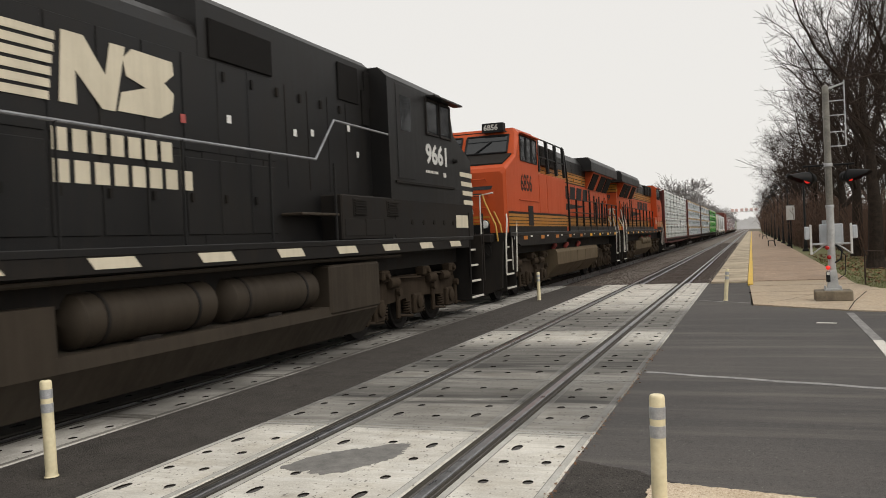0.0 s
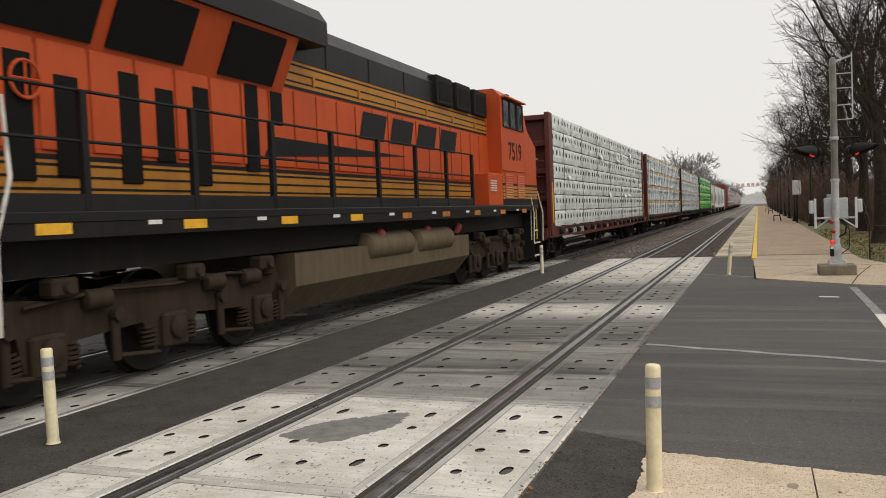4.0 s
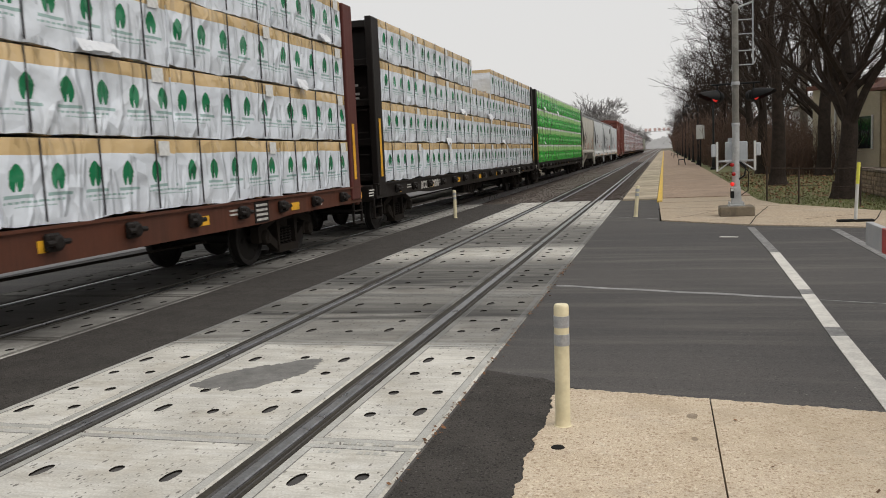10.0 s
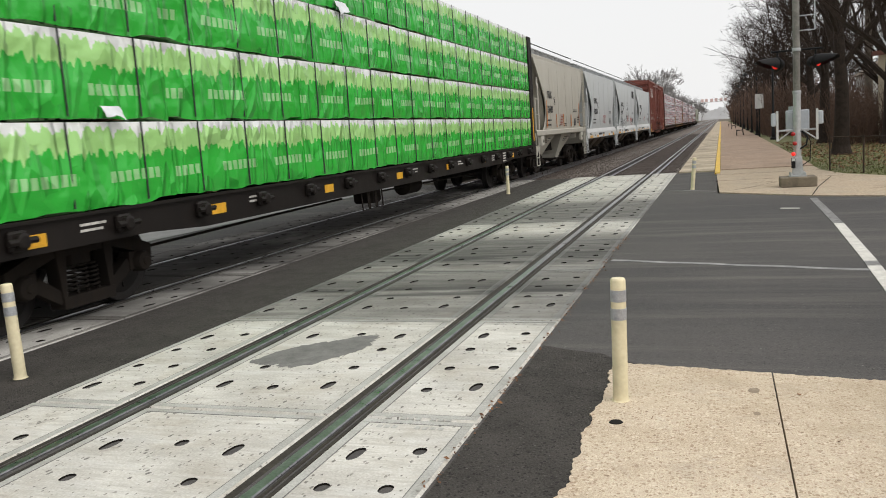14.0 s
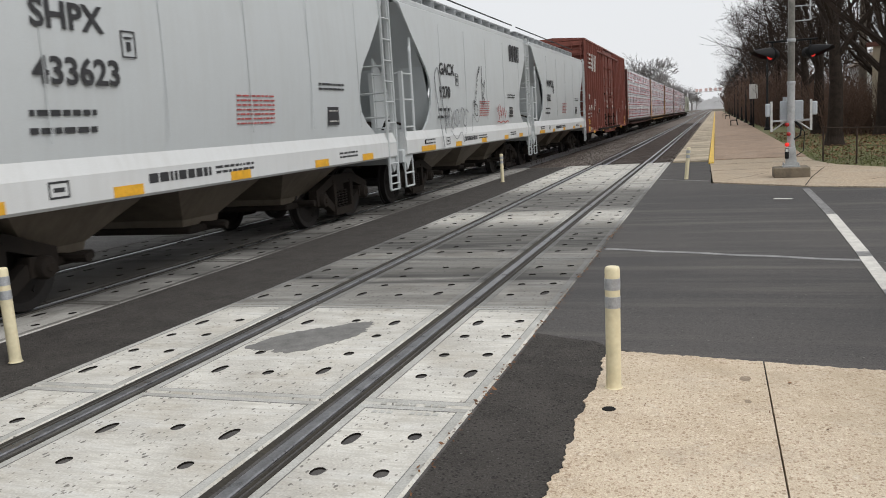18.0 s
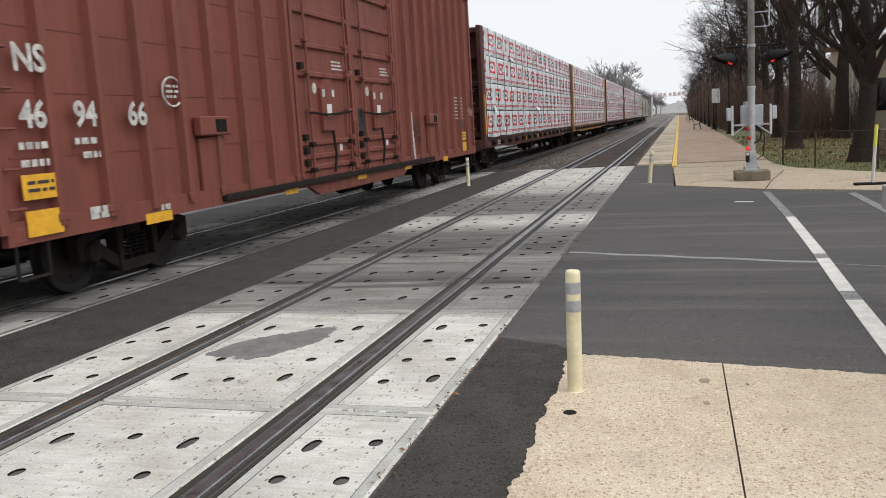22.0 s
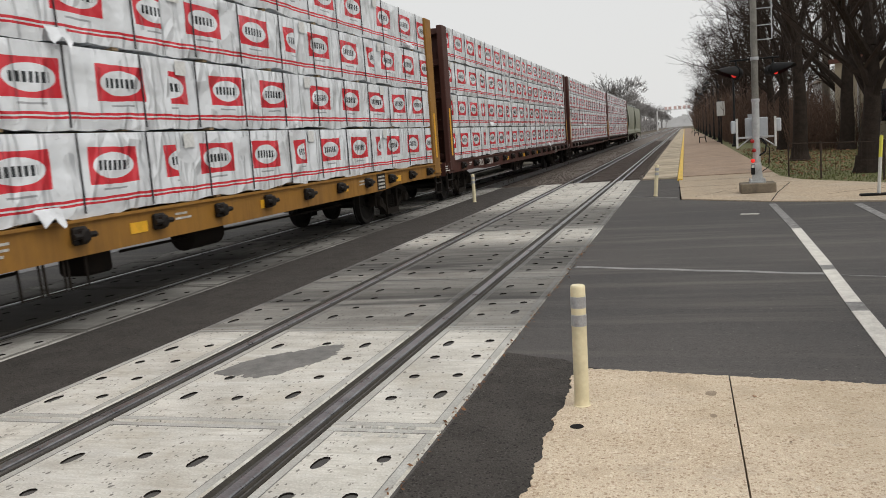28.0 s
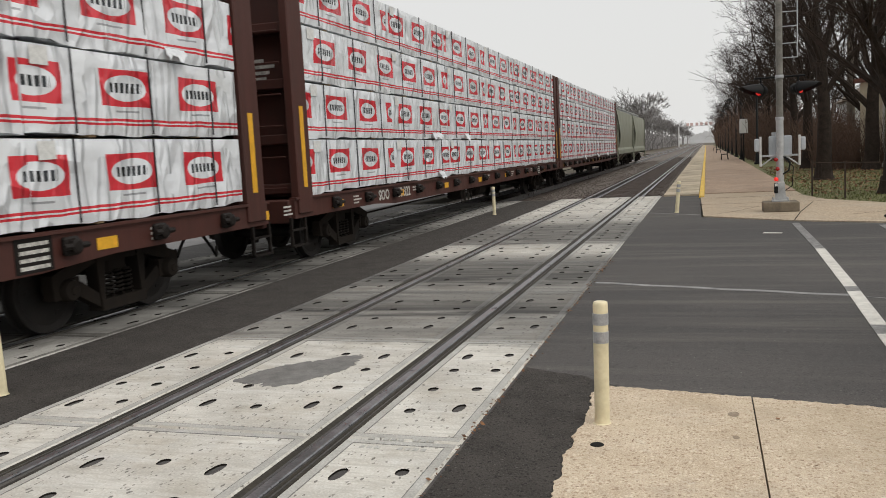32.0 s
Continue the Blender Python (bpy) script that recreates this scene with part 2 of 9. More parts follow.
TIE = mat("creosoted_wood", (0.075, 0.055, 0.045), 0.85, var=0.4, scale=9, fine=60, bump=0.5, island=0.35)
PAVER = mat("brown_paving", (0.38, 0.275, 0.195), 0.9, var=0.55, scale=0.9, fine=18, bump=0.3, tint=(0.27, 0.19, 0.135))
APRON = mat("apron_concrete", (0.45, 0.355, 0.25), 0.9, var=0.55, scale=0.8, fine=22, bump=0.4, tint=(0.35, 0.285, 0.21))
PLATFORM = mat("platform_concrete", (0.56, 0.47, 0.34), 0.9, var=0.4, scale=0.7, fine=60, bump=0.3)
YELLOW = mat("yellow_line_paint", (0.78, 0.50, 0.05), 0.6, var=0.2, scale=5, bump=0.1)
WHITE_LINE = mat("worn_white_paint", (0.64, 0.62, 0.57), 0.75, var=0.2, scale=7, fine=60, bump=0.3, tint=(0.46, 0.44, 0.41))
WORN_LINE = mat("faded_white_paint", (0.25, 0.245, 0.24), 0.8, var=0.4, scale=8, fine=60, bump=0.3)
SEAL = mat("crack_sealer", (0.27, 0.265, 0.26), 0.6, var=0.3, scale=4, bump=0.2)
MORTAR = mat("grey_mortar", (0.20, 0.195, 0.185), 0.85, var=0.25, scale=6, fine=90, bump=0.25)
EARTH = mat("winter_earth", (0.11, 0.085, 0.055), 0.95, var=0.4, scale=0.6, fine=8, bump=0.6, tint=(0.06, 0.055, 0.035))
LAWN = mat("winter_lawn", (0.125, 0.130, 0.045), 0.95, var=0.5, scale=0.9, fine=25, bump=0.5, tint=(0.115, 0.112, 0.045))
BLADE = mat("grass_blade", (0.125, 0.140, 0.042), 0.9, var=0.3, scale=2, bump=0, island=0.5)
LEAF = mat("dead_leaf", (0.21, 0.10, 0.045), 0.85, var=0.3, scale=3, bump=0, island=0.6)
FAR_CONCRETE = mat("far_concrete", (0.25, 0.24, 0.24), 0.9, var=0.2, scale=1, bump=0.2)
RED_LENS = mat("red_lens", (0.35, 0.01, 0.01), 0.25, var=0.1, scale=5, bump=0)
REDPAINT = mat("red_stripe", (0.42, 0.035, 0.03), 0.45, var=0.15, scale=4, bump=0.05)
WHITEPAINT = mat("white_stripe", (0.62, 0.62, 0.60), 0.45, var=0.12, scale=4, bump=0.05)
GREYPAINT = mat("grey_stripe", (0.42, 0.43, 0.44), 0.45, var=0.12, scale=4, bump=0.05)
ALU = mat("weathered_aluminium", (0.52, 0.53, 0.53), 0.5, 0.35, var=0.25, scale=3, bump=0.05)
GREYWOOD = mat("weathered_concrete_base", (0.20, 0.165, 0.12), 0.9, var=0.3, scale=4, bump=0.4)
CABINET = mat("grey_cabinet", (0.50, 0.53, 0.56), 0.45, 0.2, var=0.12, scale=3, bump=0.03)
# dirt of joints and cracks; in holes this dark colour stands for shade
DIRT_SHADE = mat("dirt_and_hole_shade", (0.022, 0.019, 0.016), 0.95, var=0.4, scale=30, bump=0.2, spec=0.1)
EDGING = mat("steel_edging", (0.49, 0.485, 0.455), 0.65, 0.1, var=0.3, scale=3, bump=0.05, tint=(0.36, 0.35, 0.32))
SEALRUBBER = mat("dusty_rail_seal", (0.048, 0.043, 0.034), 0.85, var=0.4, scale=3, fine=50, bump=0.25, tint=(0.032, 0.029, 0.026), spec=0.2)
CASTMAST = mat("weathered_mast", (0.21, 0.20, 0.175), 0.8, var=0.3, scale=4, fine=40, bump=0.1)
LIME = mat("yellow_marker", (0.75, 0.72, 0.10), 0.5, var=0.1, scale=4)


def lit(name, colour, strength):
    m = bpy.data.materials.new(name)
    m.use_nodes = True
    p = m.node_tree.nodes["Principled BSDF"]
    p.inputs["Base Color"].default_value = (*colour, 1)
    p.inputs["Emission Color"].default_value = (*colour, 1)
    p.inputs["Emission Strength"].default_value = strength
    return m


LIT_RED = lit("lit_red_lamp", (0.80, 0.022, 0.016), 0.6)


def tracked_dirt(m, stops, dark):
    """Tyre grime in bands across the crossing, along the world's y."""
    n, l = m.node_tree.nodes, m.node_tree.links
    p = n["Principled BSDF"]
    src = p.inputs["Base Color"].links[0].from_socket
    geo, sep, noise_t = n.new("ShaderNodeNewGeometry"), n.new("ShaderNodeSeparateXYZ"), n.new("ShaderNodeTexNoise")
    noise_t.inputs["Scale"].default_value, noise_t.inputs["Detail"].default_value = 2.2, 6
    stretch = n.new("ShaderNodeMapping")
    stretch.inputs["Scale"].default_value = (0.35, 2.4, 1)
    l.new(geo.outputs["Position"], stretch.inputs["Vector"])
    l.new(stretch.outputs[0], noise_t.inputs["Vector"])
    l.new(geo.outputs["Position"], sep.inputs[0])
    wob = n.new("ShaderNodeMath")
    wob.operation = 'MULTIPLY_ADD'
    wob.inputs[1].default_value = 0.9
    l.new(noise_t.outputs["Fac"], wob.inputs[0])
    l.new(sep.outputs["Y"], wob.inputs[2])
    mr = n.new("ShaderNodeMapRange")
    mr.inputs["From Min"].default_value, mr.inputs["From Max"].default_value = 0.45, 30.45
    l.new(wob.outputs[0], mr.inputs["Value"])
    ramp = n.new("ShaderNodeValToRGB")
    el = ramp.color_ramp.elements
    while len(el) < len(stops):
        el.new(0.5)
    for e, (y, v) in zip(el, stops):
        e.position, e.color = y / 30, (v, v, v, 1)
    l.new(mr.outputs[0], ramp.inputs["Fac"])
    gain = n.new("ShaderNodeMath")
    gain.operation = 'MULTIPLY'
    k = n.new("ShaderNodeMapRange")
    k.inputs["To Min"].default_value, k.inputs["To Max"].default_value = 0.55, 1.35
    l.new(noise_t.outputs["Fac"], k.inputs["Value"])
    l.new(ramp.outputs[0], gain.inputs[0])
    l.new(k.outputs[0], gain.inputs[1])
    gain.use_clamp = True
    mix = n.new("ShaderNodeMix")
    mix.data_type = 'RGBA'
    mix.inputs[7].default_value = (*dark, 1)
    l.new(gain.outputs[0], mix.inputs[0])
    l.new(src, mix.inputs[6])
    l.new(mix.outputs[2], p.inputs["Base Color"])



def marks(m, scale, size, colour, share_of, stretch=(1, 1, 1), amount=0.8, turn=0.0):
    """Scattered small marks of one colour: grit, chips, aggregate. share_of: the part of the cells that bear one."""
    n, l = m.node_tree.nodes, m.node_tree.links
    p = n["Principled BSDF"]
    src = p.inputs["Base Color"].links[0].from_socket
    geo, mp, vor, wob = n.new("ShaderNodeNewGeometry"), n.new("ShaderNodeMapping"), n.new("ShaderNodeTexVoronoi"), n.new("ShaderNodeTexNoise")
    mp.inputs["Scale"].default_value = stretch
    mp.inputs["Rotation"].default_value = (0, 0, turn)
    wob.inputs["Scale"].default_value = scale * 1.7
    l.new(geo.outputs["Position"], wob.inputs["Vector"])
    l.new(geo.outputs["Position"], mp.inputs["Vector"])
    l.new(mp.outputs[0], vor.inputs["Vector"])
    vor.inputs["Scale"].default_value = scale
    sep = n.new("ShaderNodeSeparateColor")
    l.new(vor.outputs["Color"], sep.inputs[0])

    def op(kind, a, b):
        q = n.new("ShaderNodeMath")
        q.operation = kind
        for k, v in enumerate((a, b)):
            if isinstance(v, (int, float)):
                q.inputs[k].default_value = v
            else:
                l.new(v, q.inputs[k])
        return q.outputs[0]
    lim = op('MULTIPLY', op('MULTIPLY', wob.outputs["Fac"], 2.0), op('MULTIPLY', op('ADD', sep.outputs["Green"], 0.35), size))
    f = op('MULTIPLY', op('MULTIPLY', op('LESS_THAN', vor.outputs["Distance"], lim), op('LESS_THAN', sep.outputs["Red"], share_of)), amount)
    mix = n.new("ShaderNodeMix")
    mix.data_type = 'RGBA'
    mix.inputs[7].default_value = (*colour, 1)
    l.new(f, mix.inputs[0])
    l.new(src, mix.inputs[6])
    l.new(mix.outputs[2], p.inputs["Base Color"])


def blotches(m, scale, colour, low, high, stretch=(1, 1, 1), amount=0.6, detail=6):
    """Broad stains with ragged rims."""
    n, l = m.node_tree.nodes, m.node_tree.links
    p = n["Principled BSDF"]
    src = p.inputs["Base Color"].links[0].from_socket
    geo, mp, nz, mr = n.new("ShaderNodeNewGeometry"), n.new("ShaderNodeMapping"), n.new("ShaderNodeTexNoise"), n.new("ShaderNodeMapRange")
    mp.inputs["Scale"].default_value = stretch
    l.new(geo.outputs["Position"], mp.inputs["Vector"])
    l.new(mp.outputs[0], nz.inputs["Vector"])
    nz.inputs["Scale"].default_value, nz.inputs["Detail"].default_value, nz.inputs["Roughness"].default_value = scale, detail, 0.7
    mr.inputs["From Min"].default_value, mr.inputs["From Max"].default_value, mr.inputs["To Max"].default_value = low, high, amount
    l.new(nz.outputs["Fac"], mr.inputs["Value"])
    mix = n.new("ShaderNodeMix")
    mix.data_type = 'RGBA'
    mix.inputs[7].default_value = (*colour, 1)
    l.new(mr.outputs[0], mix.inputs[0])
    l.new(src, mix.inputs[6])
    l.new(mix.outputs[2], p.inputs["Base Color"])


blotches(PANEL, 30.0, (0.45, 0.43, 0.385), 0.50, 0.62, (0.12, 1.0, 1), 0.55, 2)
blotches(PANEL, 1.6, (0.40, 0.345, 0.26), 0.50, 0.75, amount=0.55)
blotches(PANEL, 5.0, (0.70, 0.70, 0.68), 0.50, 0.70, (0.25, 1.6, 1), 0.5)
marks(PANEL, 34, 0.25, (0.14, 0.13, 0.115), 0.26, (1.0, 0.5, 1), 0.85, 0.55)
marks(PANEL, 45, 0.30, (0.20, 0.185, 0.16), 0.20, (1.0, 0.6, 1), 0.7, 0.5)
blotches(PANEL, 3.2, (0.15, 0.14, 0.125), 0.60, 0.72, (1, 1, 1), 0.5, 8)
tracked_dirt(PANEL, [(0, 0.0), (6.6, 0.03), (7.1, 0.70), (8.0, 0.74), (8.3, 1.0), (9.0, 0.80), (9.6, 0.72), (10.4, 1.0), (12.0, 0.86), (12.5, 0.62), (13.1, 0.15), (14.0, 0.38), (14.6, 0.90), (17.5, 0.84), (18.4, 0.40), (20.0, 0.30), (21.0, 0.05), (30, 0.05)], (0.062, 0.060, 0.057))
tracked_dirt(PANEL_GRIME_SHADE, [(0, 0.0), (6.6, 0.03), (7.1, 0.70), (8.0, 0.74), (8.3, 1.0), (9.0, 0.80), (9.6, 0.72), (10.4, 1.0), (12.0, 0.86), (12.5, 0.62), (13.1, 0.15), (14.0, 0.38), (14.6, 0.90), (17.5, 0.84), (18.4, 0.40), (20.0, 0.30), (21.0, 0.05), (30, 0.05)], (0.062, 0.060, 0.057))
tracked_dirt(PANEL_EDGE, [(0, 0.0), (6.2, 0.03), (7.1, 0.75), (8.0, 0.6), (8.6, 0.9), (9.4, 0.45), (10.4, 0.95), (12.0, 0.8), (12.8, 0.4), (14.6, 0.9), (17.5, 0.84), (18.4, 0.5), (21.0, 0.3), (30, 0.3)], (0.062, 0.060, 0.057))
blotches(PANEL_EDGE, 0.7, (0.07, 0.064, 0.057), 0.50, 0.62, (0.8, 0.35, 1), 0.7)
marks(PANEL_EDGE, 34, 0.25, (0.14, 0.13, 0.115), 0.26, (1.0, 0.5, 1), 0.85, 0.55)
# heavy dark blotches hold the under-train shade along with grime
blotches(PANEL_GRIME_SHADE, 0.7, (0.07, 0.064, 0.057), 0.36, 0.52, (0.8, 0.35, 1), 0.85)
marks(PANEL_GRIME_SHADE, 22, 0.26, (0.10, 0.09, 0.08), 0.30, (0.35, 1.0, 1), 0.8, 0.9)
tracked_dirt(EDGING, [(0, 0.0), (6.6, 0.03), (7.1, 0.70), (8.0, 0.74), (8.3, 1.0), (9.0, 0.80), (9.6, 0.72), (10.4, 1.0), (12.0, 0.86), (12.5, 0.62), (13.1, 0.15), (14.0, 0.38), (14.6, 0.90), (17.5, 0.84), (18.4, 0.40), (20.0, 0.30), (21.0, 0.05), (30, 0.05)], (0.062, 0.060, 0.057))
tracked_dirt(ASPHALT, [(0, 0.2), (6.5, 0.3), (7.5, 0.75), (9.5, 0.8), (10.5, 0.3), (13.0, 0.65), (16.0, 0.75), (18.0, 0.2), (30, 0.2)], (0.060, 0.0575, 0.0575))
marks(ASPHALT, 38, 0.18, (0.25, 0.24, 0.22), 0.10, amount=0.7)
marks(ASPHALT, 90, 0.40, (0.15, 0.145, 0.135), 0.30, amount=0.5)
marks(ASPHALT, 70, 0.40, (0.028, 0.027, 0.026), 0.30, amount=0.6)
marks(ASPHALT_NEW, 42, 0.20, (0.17, 0.165, 0.15), 0.10, amount=0.7)
marks(ASPHALT_NEW, 80, 0.42, (0.11, 0.105, 0.095), 0.35, amount=0.55)
marks(ASPHALT_NEW, 60, 0.42, (0.018, 0.017, 0.016), 0.35, amount=0.7)
marks(WALK, 60, 0.45, (0.26, 0.17, 0.105), 0.38, amount=0.6)
marks(WALK, 48, 0.40, (0.76, 0.67, 0.54), 0.32, amount=0.65)
marks(WALK, 30, 0.22, (0.20, 0.13, 0.08), 0.10, amount=0.7)
marks(WALK, 6, 0.16, (0.13, 0.095, 0.07), 0.07, (1, 0.6, 1), 0.7)
blotches(WALK, 2.4, (0.40, 0.33, 0.26), 0.52, 0.72, amount=0.5)
marks(APRON, 20, 0.3, (0.26, 0.20, 0.14), 0.25, amount=0.5)
marks(PAVER, 8, 0.35, (0.20, 0.14, 0.10), 0.3, amount=0.4)
blotches(PLATFORM, 0.9, (0.40, 0.33, 0.24), 0.48, 0.72, amount=0.6)
blotches(APRON, 0.8, (0.33, 0.26, 0.19), 0.48, 0.72, amount=0.6)
blotches(PAVER, 0.5, (0.22, 0.155, 0.115), 0.45, 0.70, amount=0.6)
blotches(ASPHALT, 1.1, (0.165, 0.152, 0.136), 0.50, 0.72, (0.12, 1.6, 1), 0.6)
blotches(ASPHALT, 0.35, (0.066, 0.062, 0.061), 0.50, 0.66, (0.5, 1, 1), 0.5)
blotches(APRON, 2.3, (0.24, 0.17, 0.11), 0.54, 0.70, amount=0.55)
blotches(APRON, 0.45, (0.46, 0.40, 0.32), 0.52, 0.68, amount=0.5)
blotches(PAVER, 1.9, (0.13, 0.10, 0.08), 0.54, 0.72, amount=0.55)
blotches(PAVER, 0.3, (0.34, 0.27, 0.21), 0.5, 0.66, amount=0.5)
blotches(WALK, 0.9, (0.42, 0.335, 0.23), 0.48, 0.66, amount=0.5)
blotches(WALK, 5.5, (0.66, 0.61, 0.53), 0.62, 0.72, amount=0.6)


# ---- printed wraps and car paints ----
class Nodes:
    """Short arithmetic on a material's nodes."""

    def __init__(self, m):
        self.n, self.l = m.node_tree.nodes, m.node_tree.links

    def op(self, kind, a, b=None, c=None):
        q = self.n.new("ShaderNodeMath")
        q.operation = kind
        for k, v in enumerate((a, b, c)):
            if v is None:
                continue
            if isinstance(v, (int, float)):
                q.inputs[k].default_value = v
            else:
                self.l.new(v, q.inputs[k])
        return q.outputs[0]

    def inside(self, v, lo, hi):
        return self.op('MULTIPLY', self.op('GREATER_THAN', v, lo), self.op('LESS_THAN', v, hi))

    def both(self, *a):
        out = a[0]
        for v in a[1:]:
            out = self.op('MULTIPLY', out, v)
        return out

    def either(self, *a):
        out = a[0]
        for v in a[1:]:
            out = self.op('MAXIMUM', out, v)
        return out

    def mix(self, f, a, b):
        q = self.n.new("ShaderNodeMix")
        q.data_type = 'RGBA'
        self.l.new(f, q.inputs[0])
        for s, v in ((6, a), (7, b)):
            if isinstance(v, tuple):
                q.inputs[s].default_value = (*v, 1)
            else:
                self.l.new(v, q.inputs[s])
        return q.outputs[2]

    def noise(self, vec, scale, detail=3, rough=0.5):
        q = self.n.new("ShaderNodeTexNoise")
        q.inputs["Scale"].default_value, q.inputs["Detail"].default_value, q.inputs["Roughness"].default_value = scale, detail, rough
        self.l.new(vec, q.inputs["Vector"])
        return q.outputs["Fac"]

    def mapped(self, vec, s, r=(0, 0, 0)):
        q = self.n.new("ShaderNodeMapping")
        q.inputs["Scale"].default_value = s
        q.inputs["Rotation"].default_value = r
        self.l.new(vec, q.inputs["Vector"])
        return q.outputs[0]


def wrap(name, kind, film=(0.72, 0.745, 0.775)):
    """Creased plastic wrapping with its print; u counts the motifs, v runs from the foot to the top of a bundle."""
    m = bpy.data.materials.new(name)
    m.use_nodes = True
    k = Nodes(m)
    p = k.n["Principled BSDF"]
    uv = k.n.new("ShaderNodeTexCoord")
    sep = k.n.new("ShaderNodeSeparateXYZ")
    k.l.new(uv.outputs["UV"], sep.inputs[0])
    wob = k.noise(uv.outputs["Object"], 2.3, 2)
    wv = k.op('MULTIPLY_ADD', wob, 0.05, -0.025)
    u0 = k.op('ADD', sep.outputs["X"], wv)
    v = k.op('ADD', sep.outputs["Y"], wv)
    u = k.op('FRACT', u0)
    du, dv = k.op('SUBTRACT', u, 0.5), k.op('SUBTRACT', v, 0.5)
    adu = k.op('ABSOLUTE', du)
    info = k.n.new("ShaderNodeObjectInfo")
    grime = k.noise(uv.outputs["Object"], 1.1, 5, 0.7)
    dirty = k.op('MULTIPLY', k.op('SUBTRACT', grime, 0.45), 1.5)
    dirty = k.op('MULTIPLY', k.op('MAXIMUM', dirty, 0.0), k.op('MULTIPLY_ADD', info.outputs["Random"], 0.7, 0.0))
    base = k.mix(k.op('MINIMUM', dirty, 0.75), film, (film[0] * 0.66, film[1] * 0.61, film[2] * 0.50))
    if kind == "oval":
        ev = k.op('SUBTRACT', v, 0.58)
        rect = k.both(k.op('LESS_THAN', adu, 0.30), k.op('LESS_THAN', k.op('ABSOLUTE', ev), 0.235))
        e = k.op('ADD', k.op('POWER', k.op('DIVIDE', adu, 0.25), 2.0), k.op('POWER', k.op('DIVIDE', k.op('ABSOLUTE', ev), 0.165), 2.0))
        oval = k.op('LESS_THAN', e, 1.0)
        red = k.op('SUBTRACT', rect, oval)
        red = k.op('MAXIMUM', red, 0.0)
        lines = k.either(k.inside(v, 0.105, 0.135), k.inside(v, 0.155, 0.19))
        bars = k.both(k.op('LESS_THAN', k.op('ABSOLUTE', ev), 0.062), k.op('LESS_THAN', adu, 0.185), k.op('LESS_THAN', k.op('FRACT', k.op('MULTIPLY', u, 16.2)), 0.62))
        small = k.both(k.inside(v, 0.27, 0.295), k.op('LESS_THAN', adu, 0.14))
        base = k.mix(k.either(red, lines), base, (0.62, 0.035, 0.05))
        base = k.mix(bars, base, (0.03, 0.035, 0.04))
        base = k.mix(k.op('MULTIPLY', small, 0.6), base, (0.1, 0.1, 0.11))
    elif kind == "tree":
        tan = k.op('GREATER_THAN', v, 0.80)
        h = k.op('DIVIDE', k.op('SUBTRACT', v, 0.38), 0.33)
        edge = k.op('MULTIPLY_ADD', k.noise(uv.outputs["UV"], 30, 2), 0.07, -0.01)
        half = k.op('MULTIPLY', k.op('SINE', k.op('MULTIPLY', k.op('POWER', k.op('MAXIMUM', k.op('MINIMUM', k.op('SUBTRACT', 1.0, h), 1.0), 0.0), 0.7), 2.45)), 0.20)
        tree = k.both(k.inside(h, 0.0, 1.0), k.op('LESS_THAN', k.op('ADD', adu, edge), half))
        slit = k.both(k.op('LESS_THAN', k.op('ABSOLUTE', k.op('ADD', du, 0.01)), k.op('MULTIPLY', k.op('SUBTRACT', 0.34, h), 0.11)), k.inside(h, -0.1, 0.34))
        tree = k.op('MAXIMUM', k.op('SUBTRACT', tree, slit), 0.0)
        u3 = k.op('FRACT', k.op('MULTIPLY', u0, 0.5))
        text = k.either(k.both(k.inside(v, 0.305, 0.345), k.inside(u, 0.22, 0.86)), k.both(k.inside(v, 0.245, 0.272), k.inside(u3, 0.10, 0.82), k.op('LESS_THAN', k.op('FRACT', k.op('MULTIPLY', u, 7.3)), 0.74)), k.both(k.inside(v, 0.195, 0.212), k.inside(u3, 0.2, 0.7), k.op('LESS_THAN', k.op('FRACT', k.op('MULTIPLY', u, 11.0)), 0.7)))
        base = k.mix(tan, base, (0.56, 0.40, 0.20))
        base = k.mix(tree, base, (0.010, 0.185, 0.075))
        base = k.mix(k.op('MULTIPLY', text, 0.62), base, (0.08, 0.27, 0.20))
    elif kind == "disc":
        d2 = k.op('ADD', k.op('POWER', k.op('MULTIPLY', adu, 0.46), 2.0), k.op('POWER', k.op('MULTIPLY', k.op('ABSOLUTE', k.op('SUBTRACT', v, 0.60)), 0.47), 2.0))
        disc = k.op('LESS_THAN', d2, 0.0086)
        core = k.op('LESS_THAN', d2, 0.0052)
        text = k.both(k.inside(v, 0.17, 0.24), k.op('LESS_THAN', k.op('FRACT', k.op('MULTIPLY', u, 7.0)), 0.7))
        base = k.mix(disc, base, (0.10, 0.16, 0.12))
        base = k.mix(core, base, (0.045, 0.075, 0.05))
        base = k.mix(k.op('MULTIPLY', text, 0.35), base, (0.25, 0.33, 0.31))
    else:
        streak = k.noise(k.mapped(uv.outputs["UV"], (14.0, 0.6, 1)), 1.0, 4)
        lvl = k.op('ADD', v, k.op('MULTIPLY_ADD', streak, 0.5, -0.25))
        base = k.mix(k.inside(lvl, -1.0, 0.90), base, (0.36, 0.66, 0.22))
        base = k.mix(k.inside(lvl, -1.0, 0.62), base, (0.030, 0.44, 0.045))
        text = k.both(k.inside(v, 0.26, 0.40), k.op('LESS_THAN', adu, 0.32), k.op('LESS_THAN', k.op('FRACT', k.op('MULTIPLY', u, 11.0)), 0.7))
        base = k.mix(k.op('MULTIPLY', text, 0.55), base, (0.50, 0.74, 0.42))
    k.l.new(base, p.inputs["Base Color"])
    p.inputs["Roughness"].default_value = 0.24
